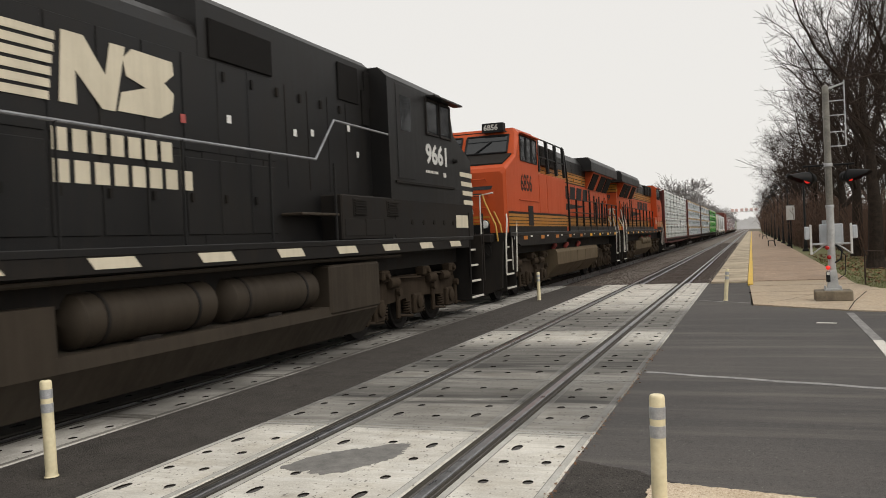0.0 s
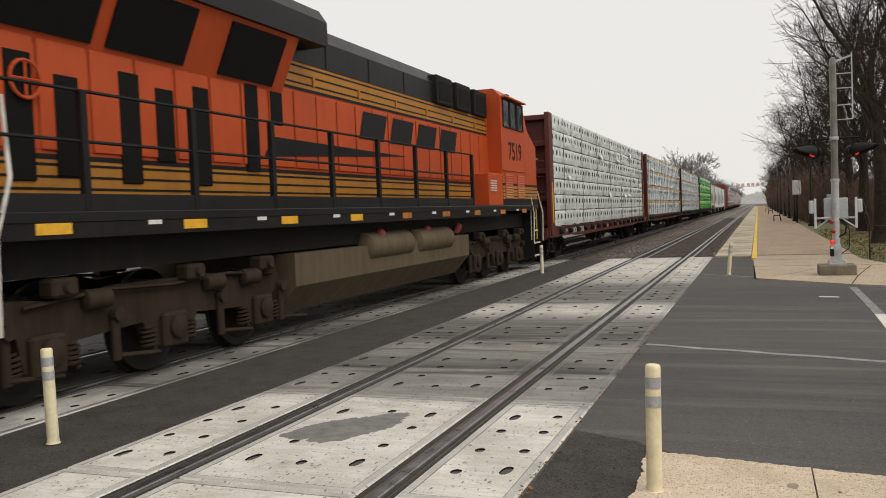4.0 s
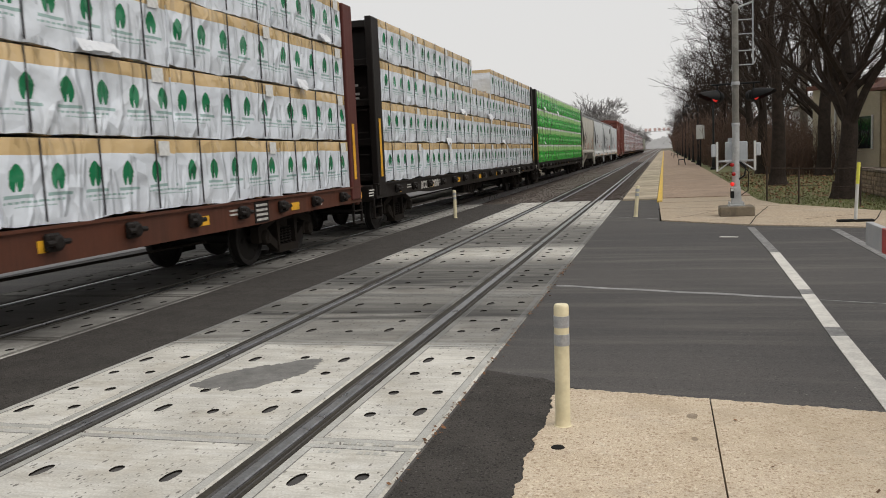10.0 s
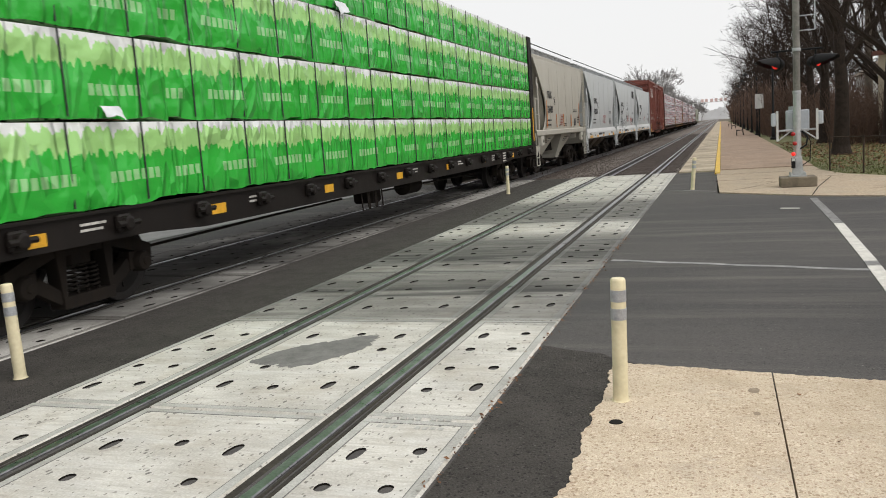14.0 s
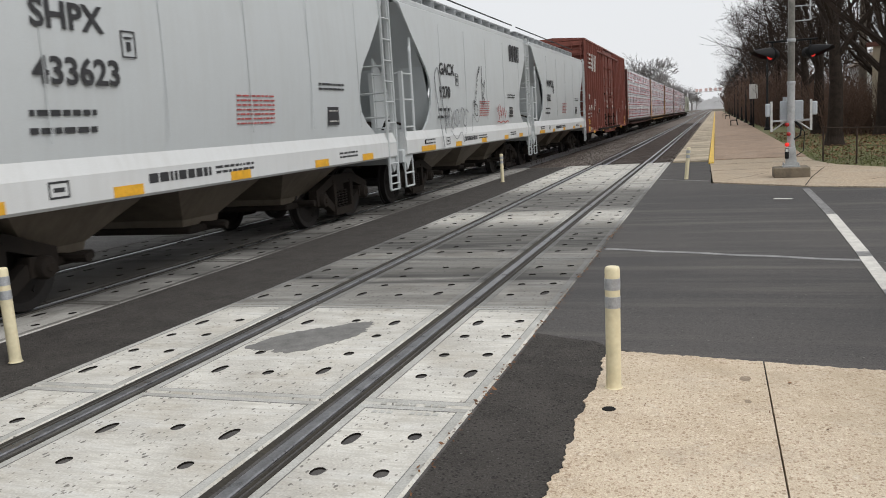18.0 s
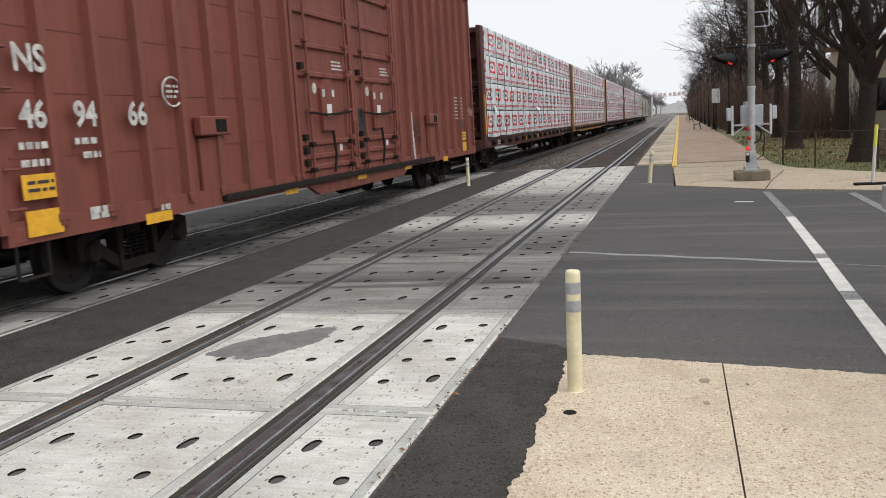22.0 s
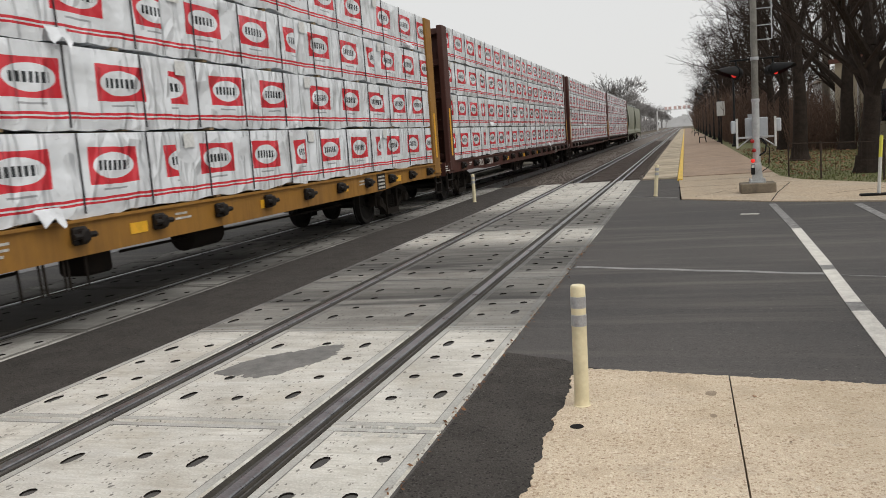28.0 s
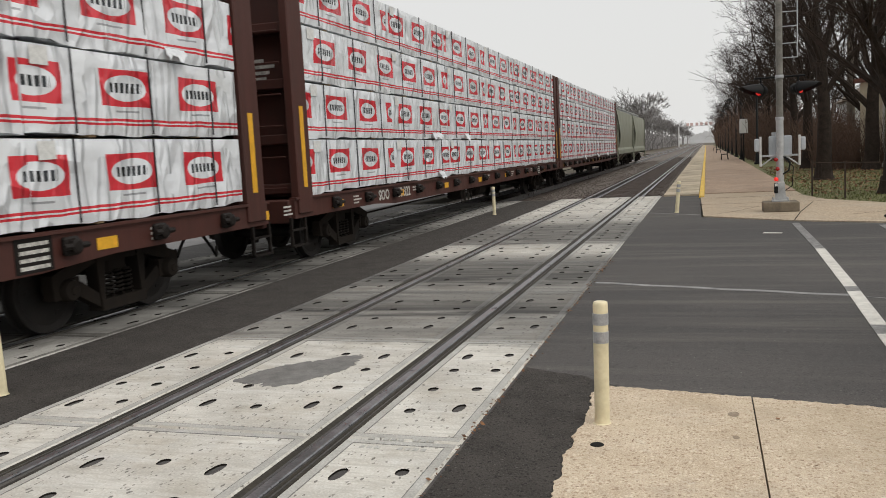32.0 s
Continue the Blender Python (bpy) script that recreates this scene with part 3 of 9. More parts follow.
    # creases: long slanting and upright folds of the taut film, with slack between
    shift = k.n.new("ShaderNodeVectorMath")
    shift.operation = 'MULTIPLY_ADD'
    k.l.new(info.outputs["Random"], shift.inputs[0])
    shift.inputs[1].default_value = (0, 37, 11)
    k.l.new(uv.outputs["Object"], shift.inputs[2])
    at = shift.outputs[0]
    def facets(stretch, turn, scale):
        q = k.n.new("ShaderNodeTexVoronoi")
        q.inputs["Scale"].default_value = scale
        k.l.new(k.mapped(at, stretch, (turn, 0, 0)), q.inputs["Vector"])
        return q.outputs["Distance"]
    def crease(stretch, turn, scale, width):
        q = k.n.new("ShaderNodeTexVoronoi")
        q.feature = 'DISTANCE_TO_EDGE'
        q.inputs["Scale"].default_value = scale
        k.l.new(k.mapped(at, stretch, (turn, 0, 0)), q.inputs["Vector"])
        edge = k.op('SUBTRACT', 1.0, k.op('MINIMUM', k.op('DIVIDE', q.outputs["Distance"], width), 1.0))
        return k.op('MULTIPLY', edge, k.op('GREATER_THAN', k.noise(at, 1.7, 1), 0.42))
    slack = k.noise(k.mapped(at, (1, 1.0, 1.6), (0.3, 0, 0)), 1.6, 2, 0.5)
    height = k.op('ADD', k.op('ADD', k.op('MULTIPLY', facets((0.4, 1.5, 0.8), 0.65, 2.1), 0.30), k.op('ADD', k.op('MULTIPLY', crease((0.05, 2.2, 0.55), 0.62, 1.5, 0.10), 0.14), k.op('MULTIPLY', crease((0.05, 1.9, 0.6), -0.45, 1.2, 0.09), 0.12))), k.op('ADD', k.op('MULTIPLY', slack, 0.35), k.op('MULTIPLY', k.noise(at, 16, 3, 0.6), 0.03)))
    b = k.n.new("ShaderNodeBump")
    b.inputs["Strength"].default_value, b.inputs["Distance"].default_value = 1.0, 0.20
    k.l.new(height, b.inputs["Height"])
    k.l.new(b.outputs["Normal"], p.inputs["Normal"])
    return m


WRAP_OVAL = wrap("wrap_red_ovals", "oval")
WRAP_TREE = wrap("wrap_green_trees", "tree", (0.695, 0.74, 0.80))
WRAP_DISC = wrap("wrap_dark_discs", "disc", (0.66, 0.70, 0.69))
WRAP_GREEN = wrap("wrap_bright_green", "plain", (0.74, 0.76, 0.74))


def paint(name, base, grime=(0.07, 0.055, 0.042), amount=0.5, rough=0.6, streaks=1.0, spec=0.3):
    """Weathered vehicle paint: run-down streaks of dust, heavier low down in patches, and fine grit."""
    m = bpy.data.materials.new(name)
    m.use_nodes = True
    k = Nodes(m)
    p = k.n["Principled BSDF"]
    co = k.n.new("ShaderNodeTexCoord").outputs["Object"]
    run = k.noise(k.mapped(co, (3.0, 5.0, 0.35)), 1.6, 5, 0.65)
    blot = k.noise(co, 0.8, 5, 0.7)
    fine = k.noise(co, 60, 3)
    f = k.op('ADD', k.op('MULTIPLY', k.op('SUBTRACT', run, 0.45), 1.3 * streaks), k.op('MULTIPLY', k.op('SUBTRACT', blot, 0.42), 1.3))
    f = k.op('MINIMUM', k.op('MAXIMUM', k.op('MULTIPLY', f, amount), 0.0), 0.85)
    p.inputs["Specular IOR Level"].default_value = spec
    worn = k.mix(f, base, grime)
    var = k.mix(k.op('MULTIPLY', fine, 0.25), worn, tuple(c * 0.6 for c in base))
    k.l.new(var, p.inputs["Base Color"])
    k.l.new(k.op('MULTIPLY_ADD', f, 0.35, rough - 0.1), p.inputs["Roughness"])
    b = k.n.new("ShaderNodeBump")
    b.inputs["Strength"].default_value, b.inputs["Distance"].default_value = 0.12, 0.01
    k.l.new(k.op('ADD', fine, k.op('MULTIPLY', blot, 2.0)), b.inputs["Height"])
    k.l.new(b.outputs["Normal"], p.inputs["Normal"])
    return m


MAROON = paint("maroon_car_paint", (0.10, 0.024, 0.019), (0.055, 0.04, 0.033), 0.6)
BROWN = paint("brown_car_paint", (0.075, 0.026, 0.020), (0.035, 0.028, 0.024), 0.7)
BOXRED = paint("boxcar_paint", (0.205, 0.064, 0.047), (0.090, 0.040, 0.031), 0.75, streaks=1.3)
DARKCAR = paint("dark_car_paint", (0.012, 0.0095, 0.0085), (0.030, 0.024, 0.019), 0.5, spec=0.2)
OCHRE = paint("ochre_car_paint", (0.32, 0.155, 0.03), (0.085, 0.05, 0.028), 0.9)
ORANGESILL = paint("rust_orange_paint", (0.10, 0.033, 0.018), (0.04, 0.026, 0.02), 0.9)
HOPPER = paint("hopper_grey", (0.55, 0.575, 0.58), (0.36, 0.345, 0.31), 0.28)
HOPPER_SILL = paint("hopper_white_sill", (0.66, 0.67, 0.665), (0.36, 0.33, 0.28), 0.35)
HOPPER_TAN = paint("hopper_beige", (0.50, 0.48, 0.42), (0.30, 0.26, 0.20), 0.4)
HOPPER_END = paint("hopper_dull_green", (0.27, 0.28, 0.22), (0.14, 0.13, 0.10), 0.5)
RUNGEAR = paint("running_gear", (0.018, 0.015, 0.013), (0.042, 0.032, 0.024), 0.8, 0.9, spec=0.12)
CHUTE = paint("dusty_chute_paint", (0.15, 0.125, 0.095), (0.06, 0.05, 0.04), 0.8)
WHEEL = mat("wheel_steel", (0.018, 0.0145, 0.0125), 0.7, 0.2, var=0.35, scale=6, bump=0.2)
STICKER = mat("yellow_reflector", (0.80, 0.42, 0.03), 0.4, var=0.15, scale=9, bump=0)
STENCIL = mat("white_stencil", (0.62, 0.60, 0.56), 0.6, var=0.35, scale=14, bump=0)
STENCIL_DARK = mat("dark_stencil", (0.035, 0.035, 0.038), 0.6, var=0.3, scale=14, bump=0)
STENCIL_RED = mat("red_stencil", (0.45, 0.09, 0.08), 0.6, var=0.3, scale=14, bump=0)
STRAP = mat("steel_strap", (0.055, 0.055, 0.06), 0.5, 0.4, var=0.2, scale=9, bump=0)
LUMBER = mat("sawn_timber", (0.40, 0.28, 0.16), 0.8, var=0.3, scale=4, fine=50, bump=0.3)
LABEL = mat("paper_label", (0.70, 0.70, 0.68), 0.6, var=0.12, scale=20, bump=0)

# ---- the ground, the road and the walks ----
def slab(name, poly, z, t, material, label, cat, seed=0, rag=0.0):
    """A flat slab over a polygon of (x, y); rag roughens its outline."""
    rng = random.Random(seed)
    if rag:
        out = []
        for k, a in enumerate(poly):
            b = poly[(k + 1) % len(poly)]
            n = max(1, int(math.dist(a, b) / 0.06)) if math.dist(a, b) < 8 else 1
            for i in range(n):
                u = i / n
                out.append((a[0] + (b[0] - a[0]) * u + rng.uniform(-rag, rag), a[1] + (b[1] - a[1]) * u + rng.uniform(-rag, rag)))
        poly = out
    return tagged(Mesh().prism(poly, "z", z - t, z).make(name, material), label, cat, kind="structure")


slab("ground", [(-1500, -900), (1500, -900), (1500, 4000), (-1500, 4000)], -0.42, 0.3, EARTH, "dull brown winter earth reaching to the horizon", "ground")
slab("road", [(-40, -14), (2.4, -14), (2.4, 5.2), (40, 2.0), (40, 16.2), (6.3, 16.35), (4.44, 17.3), (2.75, 18.8), (2.70, 26.3), (-40, 28)], -0.012, 0.22, ASPHALT, "worn dark grey asphalt road over the crossing", "road")
slab("asphalt_strip", [(1.575, -6), (2.3, -6), (2.3, 5.72), (2.0, 5.95), (1.575, 6.15)], -0.004, 0.05, ASPHALT_NEW, "newer black asphalt strip beside the crossing panels", "asphalt", 4, 0.02)

slab("asphalt_strip", [(-2.79, -14), (-1.562, -14), (-1.562, 26.3), (-2.79, 26.3)], -0.0065, 0.05, ASPHALT_NEW, "dark rough asphalt between the two tracks", "asphalt")

# near walk: separate slabs, with a broken edge
XS = [2.15, 3.12, 4.22, 5.30, 6.4, 7.5, 8.6, 9.7]
for k in range(len(XS) - 1):
    x0, x1 = XS[k] + 0.0045, XS[k + 1] - 0.0045
    f0, f1 = 5.70 - 0.165 * (x0 - 2.2), 5.70 - 0.165 * (x1 - 2.2)
    for j, (b0, b1) in enumerate(((1.9, None), (-1.3, 1.885), (-6, -1.315))):
        rng = random.Random(k * 7 + j)
        front = [(x1 + (x0 - x1) * i / 40, (f1 + (f0 - f1) * i / 40 if b1 is None else b1) + rng.uniform(-0.014, 0.014) * (b1 is None)) for i in range(41)]
        left = []
        if k == 0:
            top = front[-1][1]
            for i in range(1, 130):
                y = top + (b0 - top) * i / 130
                left.append((x0 + rng.uniform(-0.012, 0.012) + 0.012 * math.sin(y * 5.3) + 0.010 * math.sin(y * 17), y))
        s = slab("pavement_slab", [(x0, b0), (x1, b0)] + front + left, 0.004, 0.14, WALK, "tan exposed-aggregate concrete pavement slab with a broken edge", "pavement")

slab("apron", [(2.78, 18.82), (4.44, 17.32), (6.33, 16.38), (14, 15.9), (40, 15), (40, 17.2), (14, 17.6), (8.9, 18.75), (7.4, 19.9), (5.68, 22.87), (5.35, 24.6), (5.35, 27.0), (2.66, 27.0)], 0.008, 0.16, APRON, "cracked tan concrete apron where the platform meets the road", "pavement", 2, 0.012)
slab("platform_edge", [(1.62, 26.35), (2.64, 26.35), (2.64, 330), (1.62, 330)], 0.03, 0.45, PLATFORM, "pale concrete edge strip of the long platform", "platform")
slab("platform_line", [(2.655, 25.1), (2.80, 25.1), (2.80, 330), (2.655, 330)], 0.034, 0.05, YELLOW, "yellow warning line along the platform", "platform")
slab("platform_paving", [(2.81, 26.6), (5.35, 26.6), (5.42, 75), (5.1, 330), (2.81, 330)], 0.028, 0.45, PAVER, "brown paved platform surface running into the distance", "platform")
slab("lawn", [(5.36, 24.6), (5.68, 22.9), (7.4, 19.95), (8.9, 18.8), (14, 17.65), (40, 17.3), (60, 60), (60, 330), (5.3, 330), (5.42, 75)], -0.01, 0.3, LAWN, "patchy winter lawn with fallen leaves under trees", "lawn", 5, 0.03)
slab("far_road_edge", [(-9.4, -30), (-7.4, -30), (-7.4, 60), (-9.4, 60)], -0.004, 0.1, FAR_CONCRETE, "pale concrete strip beyond the far track", "pavement")

# road markings and crack seal
def strip(name, pts, w, z, material, label):
    g = Mesh()
    for (xa, ya), (xb, yb) in zip(pts, pts[1:]):
        d = Vector((xb - xa, yb - ya)).normalized()
        o = Vector((-d.y, d.x)) * w / 2
        g.prism([(xa - o.x, ya - o.y), (xb - o.x, yb - o.y), (xb + o.x, yb + o.y), (xa + o.x, ya + o.y)], "z", z - 0.02, z)
    return tagged(g.make(name, material), label, "road marking", kind="structure")


strip("stop_line", [(4.16, 5.35), (4.215, 7.45)], 0.135, -0.0055, WHITE_LINE, "worn white painted line across the road")
strip("stop_line", [(4.215, 7.45), (4.225, 7.8)], 0.135, -0.0055, WORN_LINE, "faded stretch of the white painted line")
strip("stop_line", [(4.225, 7.8), (4.285, 9.45)], 0.13, -0.0055, WHITE_LINE, "worn white painted line across the road")
strip("stop_line", [(4.285, 9.45), (4.30, 9.75)], 0.13, -0.0055, WORN_LINE, "faded stretch of the white painted line")
strip("stop_line", [(4.30, 9.75), (4.39, 13.0)], 0.13, -0.0055, WHITE_LINE, "worn white painted line across the road")
strip("stop_line", [(4.39, 13.0), (4.43, 16.9)], 0.13, -0.0055, WORN_LINE, "faded stretch of the white painted line")
strip("lane_line", [(5.70, 11.5), (5.77, 16.2)], 0.14, -0.0055, WORN_LINE, "faded second line on the asphalt road")
strip("dash_mark", [(3.78, 15.3), (4.06, 15.2)], 0.10, -0.0055, WHITE_LINE, "short white paint dash on the asphalt")
pts = [(1.60 + i * 0.22, 10.08 - 0.33 * (i * 0.22) + 0.02 * math.sin(i * 1.7)) for i in range(13)]
strip("crack_seal", pts, 0.10, -0.006, SEAL, "pale tar seal over a crack in the asphalt")
strip("crack_seal", [(4.35, 9.12), (6, 8.5), (8.5, 7.7)], 0.02, -0.006, SEAL, "thin tar seal over a crack in the asphalt")
strip("crack_seal", [(1.6, 20.2), (2.7, 19.3)], 0.05, -0.006, SEAL, "thin tar seal over a crack in the asphalt")

for pts in ([(4.46, 17.35), (4.75, 19.2), (5.3, 22.0)], [(2.7, 22.2), (5.6, 22.3)], [(6.35, 16.45), (6.9, 18.2), (7.35, 19.9)], [(8.9, 16.3), (9.0, 18.6)], [(2.72, 24.6), (5.35, 24.7)]):
    strip("slab_joint", pts, 0.022, 0.0095, DIRT_SHADE, "dark dirt-filled joint between apron slabs")
for seed, (x, y, dx, dy) in enumerate(((3.1, 19.2, 0.12, 0.22), (5.6, 18.3, 0.16, 0.12), (7.9, 17.2, 0.2, 0.05), (3.6, 21.2, 0.2, -0.02))):
    rc = random.Random(seed + 60)
    strip("crack", [(x + dx * k + rc.uniform(-0.05, 0.05), y + dy * k + rc.uniform(-0.05, 0.05)) for k in range(9)], 0.014, 0.0092, DIRT_SHADE, "thin dark crack across the concrete apron")
# dark hole left by a post in the walk
tagged(Mesh().lathe((2.29, 4.56, 0.0045), (0, 0, 1), [(0, 0.038), (0.004, 0.033)], 14).make("post_socket", RUBBER), "dark metal socket let into the concrete walk", "socket")

# ---- tracks ----
JOINT, PITCH = 4.475, 2.4525
XC = -4.35
rail_profile = [(-0.07, -0.17), (0.07, -0.17), (0.07, -0.155), (0.012, -0.13), (0.012, -0.045), (0.036, -0.03), (0.036, -0.006), (0.028, 0.0), (-0.028, 0.0), (-0.036, -0.006), (-0.036, -0.03), (-0.012, -0.045), (-0.012, -0.13), (-0.07, -0.155)]
HOLES = {
    "right_panel": [(1.05, 1.92, 1), (1.37, 2.00, 0), (1.06, 1.51, 0), (1.37, 1.54, 0), (1.06, 1.01, 0), (1.36, 1.05, 0), (1.06, 0.53, 0), (1.36, 0.62, 1)],
    "gauge_panel": [(0.36, 1.87, 1), (0.0, 1.92, 0), (-0.41, 1.84, 1), (0.37, 1.46, 0), (-0.31, 1.40, 0), (0.36, 0.97, 0), (-0.33, 0.93, 0), (0.36, 0.56, 1), (-0.01, 0.48, 0), (-0.40, 0.51, 1)],
    "left_panel": [(-1.38, 1.76, 1), (-1.07, 1.86, 0), (-1.08, 1.37, 0), (-1.39, 1.34, 0), (-1.09, 0.89, 0), (-1.40, 0.88, 0), (-1.06, 0.46, 0), (-1.40, 0.38, 1)],
}
SPAN = {"right_panel": (0.865, 1.55), "gauge_panel": (-0.64, 0.64), "left_panel": (-1.55, -0.865)}


def panel_data(kind, concrete):
    """A concrete panel with its lifting and bolt holes cut through the top."""
    x0, x1 = SPAN[kind]
    bm = bmesh.new()

    def ring(pts, z):
        vs = [bm.verts.new((x, y, z)) for x, y in pts]
        return vs, [bm.edges.new((vs[k], vs[(k + 1) % len(vs)])) for k in range(len(vs))]

    g, c = 0.007, 0.012
    outer = [(x0 + c, g + c), (x1 - c, g + c), (x1 - c, PITCH - g - c), (x0 + c, PITCH - g - c)]
    vs, edges = ring(outer, 0.0)
    low, _ = ring([(x0, g), (x1, g), (x1, PITCH - g), (x0, PITCH - g)], -0.012)
    deep, _ = ring([(x0, g), (x1, g), (x1, PITCH - g), (x0, PITCH - g)], -0.16)
    for a, b in ((vs, low), (low, deep)):
        for k in range(4):
            bm.faces.new((a[k], a[(k + 1) % 4], b[(k + 1) % 4], b[k]))
    for x, y, big in HOLES[kind]:
        rx, ry = (0.036, 0.085) if big else (0.036, 0.048)
        loop = [(x + rx * math.cos(a) + 0.006 * big * math.sin(a), y + ry * math.copysign(abs(math.sin(a)) ** 0.8, math.sin(a))) for a in (2 * math.pi * k / 12 for k in range(12))]
        top, es = ring(loop, 0.0)
        edges += es
        # hole walls and floor get a dark colour that carries the hole's shade
        bot = [bm.verts.new((px, py, -0.14)) for px, py in loop]
        for k in range(12):
            bm.faces.new((top[k], bot[k], bot[(k + 1) % 12], top[(k + 1) % 12])).material_index = 1
        bm.faces.new(bot).material_index = 1
    bmesh.ops.triangle_fill(bm, use_beauty=True, edges=edges, normal=(0, 0, 1))
    bmesh.ops.recalc_face_normals(bm, faces=bm.faces)
    me = bpy.data.meshes.new(kind)
    bm.to_mesh(me)
    bm.free()
    me.materials.append(concrete)
    me.materials.append(DIRT_SHADE)
    return me


panel_meshes = {k: panel_data(k, PANEL) for k in HOLES}
far_meshes = {k: panel_data(k, PANEL_EDGE if k == "right_panel" else PANEL_GRIME_SHADE) for k in HOLES}
FIRST, LAST = -4, 9
for nm, cx, reach in (("near", 0.0, (FIRST, LAST)), ("far", XC, (FIRST, LAST))):
    track = thing("railway_track_" + nm, "straight railway track with steel rails through the crossing", "track", kind="structure")
    for side in (-1, 1):
        g = Mesh()
        prof = [(cx + side * 0.7525 + u, w) for u, w in rail_profile]
        g.prism(prof, "y", -120, 900)
        part("rail", g, RAIL, track)
        # rubber in the flangeway and against the field side of the rail
        y0, y1 = JOINT + PITCH * FIRST, JOINT + PITCH * LAST
        def seal(u0, u1, profile):
            """A rubber strip between two distances outward from the rail's middle."""
            return Mesh().prism([(cx + side * (0.7525 + u0 + (u1 - u0) * a), z) for a, z in profile], "y", y0, y1)
        part("flangeway", seal(-0.112, -0.034, [(0, -0.16), (1, -0.16), (1, -0.055), (0.62, -0.055), (0.56, -0.012), (0.12, -0.004), (0, -0.008)]), SEALRUBBER, track)
        part("rubber_seal", seal(0.036, 0.112, [(0, -0.16), (1, -0.16), (1, -0.006), (0.75, -0.003), (0.62, -0.016), (0.48, -0.016), (0.38, -0.006), (0.12, -0.010), (0, -0.024)]), SEALRUBBER, track)
    for k in range(FIRST, LAST):
        for kind, me in (far_meshes if nm == "far" else panel_meshes).items():
            share("panel", me, track, pose(cx, JOINT + k * PITCH, -0.001 if k % 2 else 0.0))
    for kind, (x0, x1) in SPAN.items():
        edge, groove = Mesh(), Mesh()
        ya, yb = 0.02, PITCH - 0.02
        for xa in (x0 + 0.016, x1 - 0.066):
            first_side = xa < (x0 + x1) / 2
            edge.box(xa, xa + 0.05, ya + 0.062, yb - 0.062, -0.02, 0.0022)
            groove.box(xa + (0.05 if first_side else -0.006), xa + (0.056 if first_side else 0.0), ya + 0.062, yb - 0.062, -0.02, 0.0018)
        for yy in (ya + 0.004, yb - 0.054):
            edge.box(x0 + 0.016, x1 - 0.016, yy, yy + 0.05, -0.02, 0.0022)
            gy = yy + (0.05 if yy < (ya + yb) / 2 else -0.006)
            groove.box(x0 + 0.07, x1 - 0.07, gy, gy + 0.006, -0.02, 0.0018)
        edge_me = edge.data("panel_edging", EDGING if nm == "near" else PANEL_GRIME_SHADE)
        groove_me = groove.data("edging_groove", DIRT_SHADE if nm == "far" else MORTAR)
        for k in range(FIRST, LAST):
            at = pose(cx, JOINT + k * PITCH, -0.001 if k % 2 else 0.0)
            share("panel_edging", edge_me, track, at)
            share("edging_groove", groove_me, track, at)

rng = random.Random(11)
blob = []
for k in range(90):
    a = 2 * math.pi * k / 90
    r = 1 + 0.10 * math.sin(3 * a + 1) + 0.07 * math.sin(5 * a) + rng.uniform(-0.07, 0.07)
    u, v = 0.50 * r * math.cos(a), 0.275 * r * math.sin(a)
    ca, sa = math.cos(radians(56)), math.sin(radians(56))
    blob.append((-0.12 + u * ca - v * sa, 5.84 + u * sa + v * ca))
tagged(Mesh().prism(blob, "z", -0.01, 0.003).make("mortar_patch", MORTAR), "grey mortar patch smeared over the concrete panel", "patch", kind="structure")
cast = Mesh()
for k in range(-2, 3):
    for row in range(3):
        for j in range(9):
            if rng.random() < 0.8:
                xx = 1.00 + j * 0.045
                yy = JOINT + k * PITCH - 0.30 + row * 0.07 + 0.15
                cast.box(xx, xx + 0.03, yy, yy + 0.035, -0.01, 0.0018)
tagged(cast.make("cast_mark", EDGING), "worn cast marks in the concrete panels", "marking", kind="structure")

# ties, stone bed
ties = thing("track_ties", "dark weathered wooden ties under the open track", "ties", kind="structure")
tie_me = Mesh().box(-1.3, 1.3, -0.115, 0.115, -0.19, -0.158, 0.012).data("tie", TIE)
for k in range(150):
    share("tie", tie_me, ties, pose(rng.uniform(-0.03, 0.03), 26.85 + k * 0.52, rng.uniform(-0.006, 0.004), 0, 0, rng.uniform(-0.7, 0.7)))
for k in range(60):
    share("tie", tie_me, ties, pose(XC + rng.uniform(-0.03, 0.03), 26.85 + k * 0.52, rng.uniform(-0.006, 0.004)))
plates = Mesh()
for k in range(90):
    for s in (-1, 1):
        plates.box(s * 0.7525 - 0.14, s * 0.7525 + 0.14, 26.78 + k * 0.52, 26.92 + k * 0.52, -0.175, -0.150)
part("tie_plates", plates, RUST, ties)
tagged(ties.children[-1], kind="stuff")

bed = Mesh()
nx, ny = 60, 150
gv = []
for j in range(ny + 1):
    y = 26.5 + 130 * (j / ny) ** 1.7
    for i in range(nx + 1):
        x = -8.6 + 10.25 * i / nx
        z = -0.19 + 0.03 * noise.noise((x * 3, y * 3, 0))
        mid = abs(x + 2.17)
        if mid < 0.9:
            z += 0.10 * (1 - mid / 0.9)
        if x < -6.2:
            z -= 0.25 * min(1, (-6.2 - x) / 1.6)
        if abs(x) < 1.2 or abs(x - XC) < 1.2:
            z -= 0.01
        gv.append((x, y, z))
bed.add(gv, [(j * (nx + 1) + i, j * (nx + 1) + i + 1, (j + 1) * (nx + 1) + i + 1, (j + 1) * (nx + 1) + i) for j in range(ny) for i in range(nx)])
tagged(bed.make("ballast_bed", GRAVEL, smooth=60), "grey-brown crushed stone bed under the tracks", "ballast", kind="structure")
far_bed = Mesh().box(-8.0, 1.62, 156, 900, -0.5, -0.2)
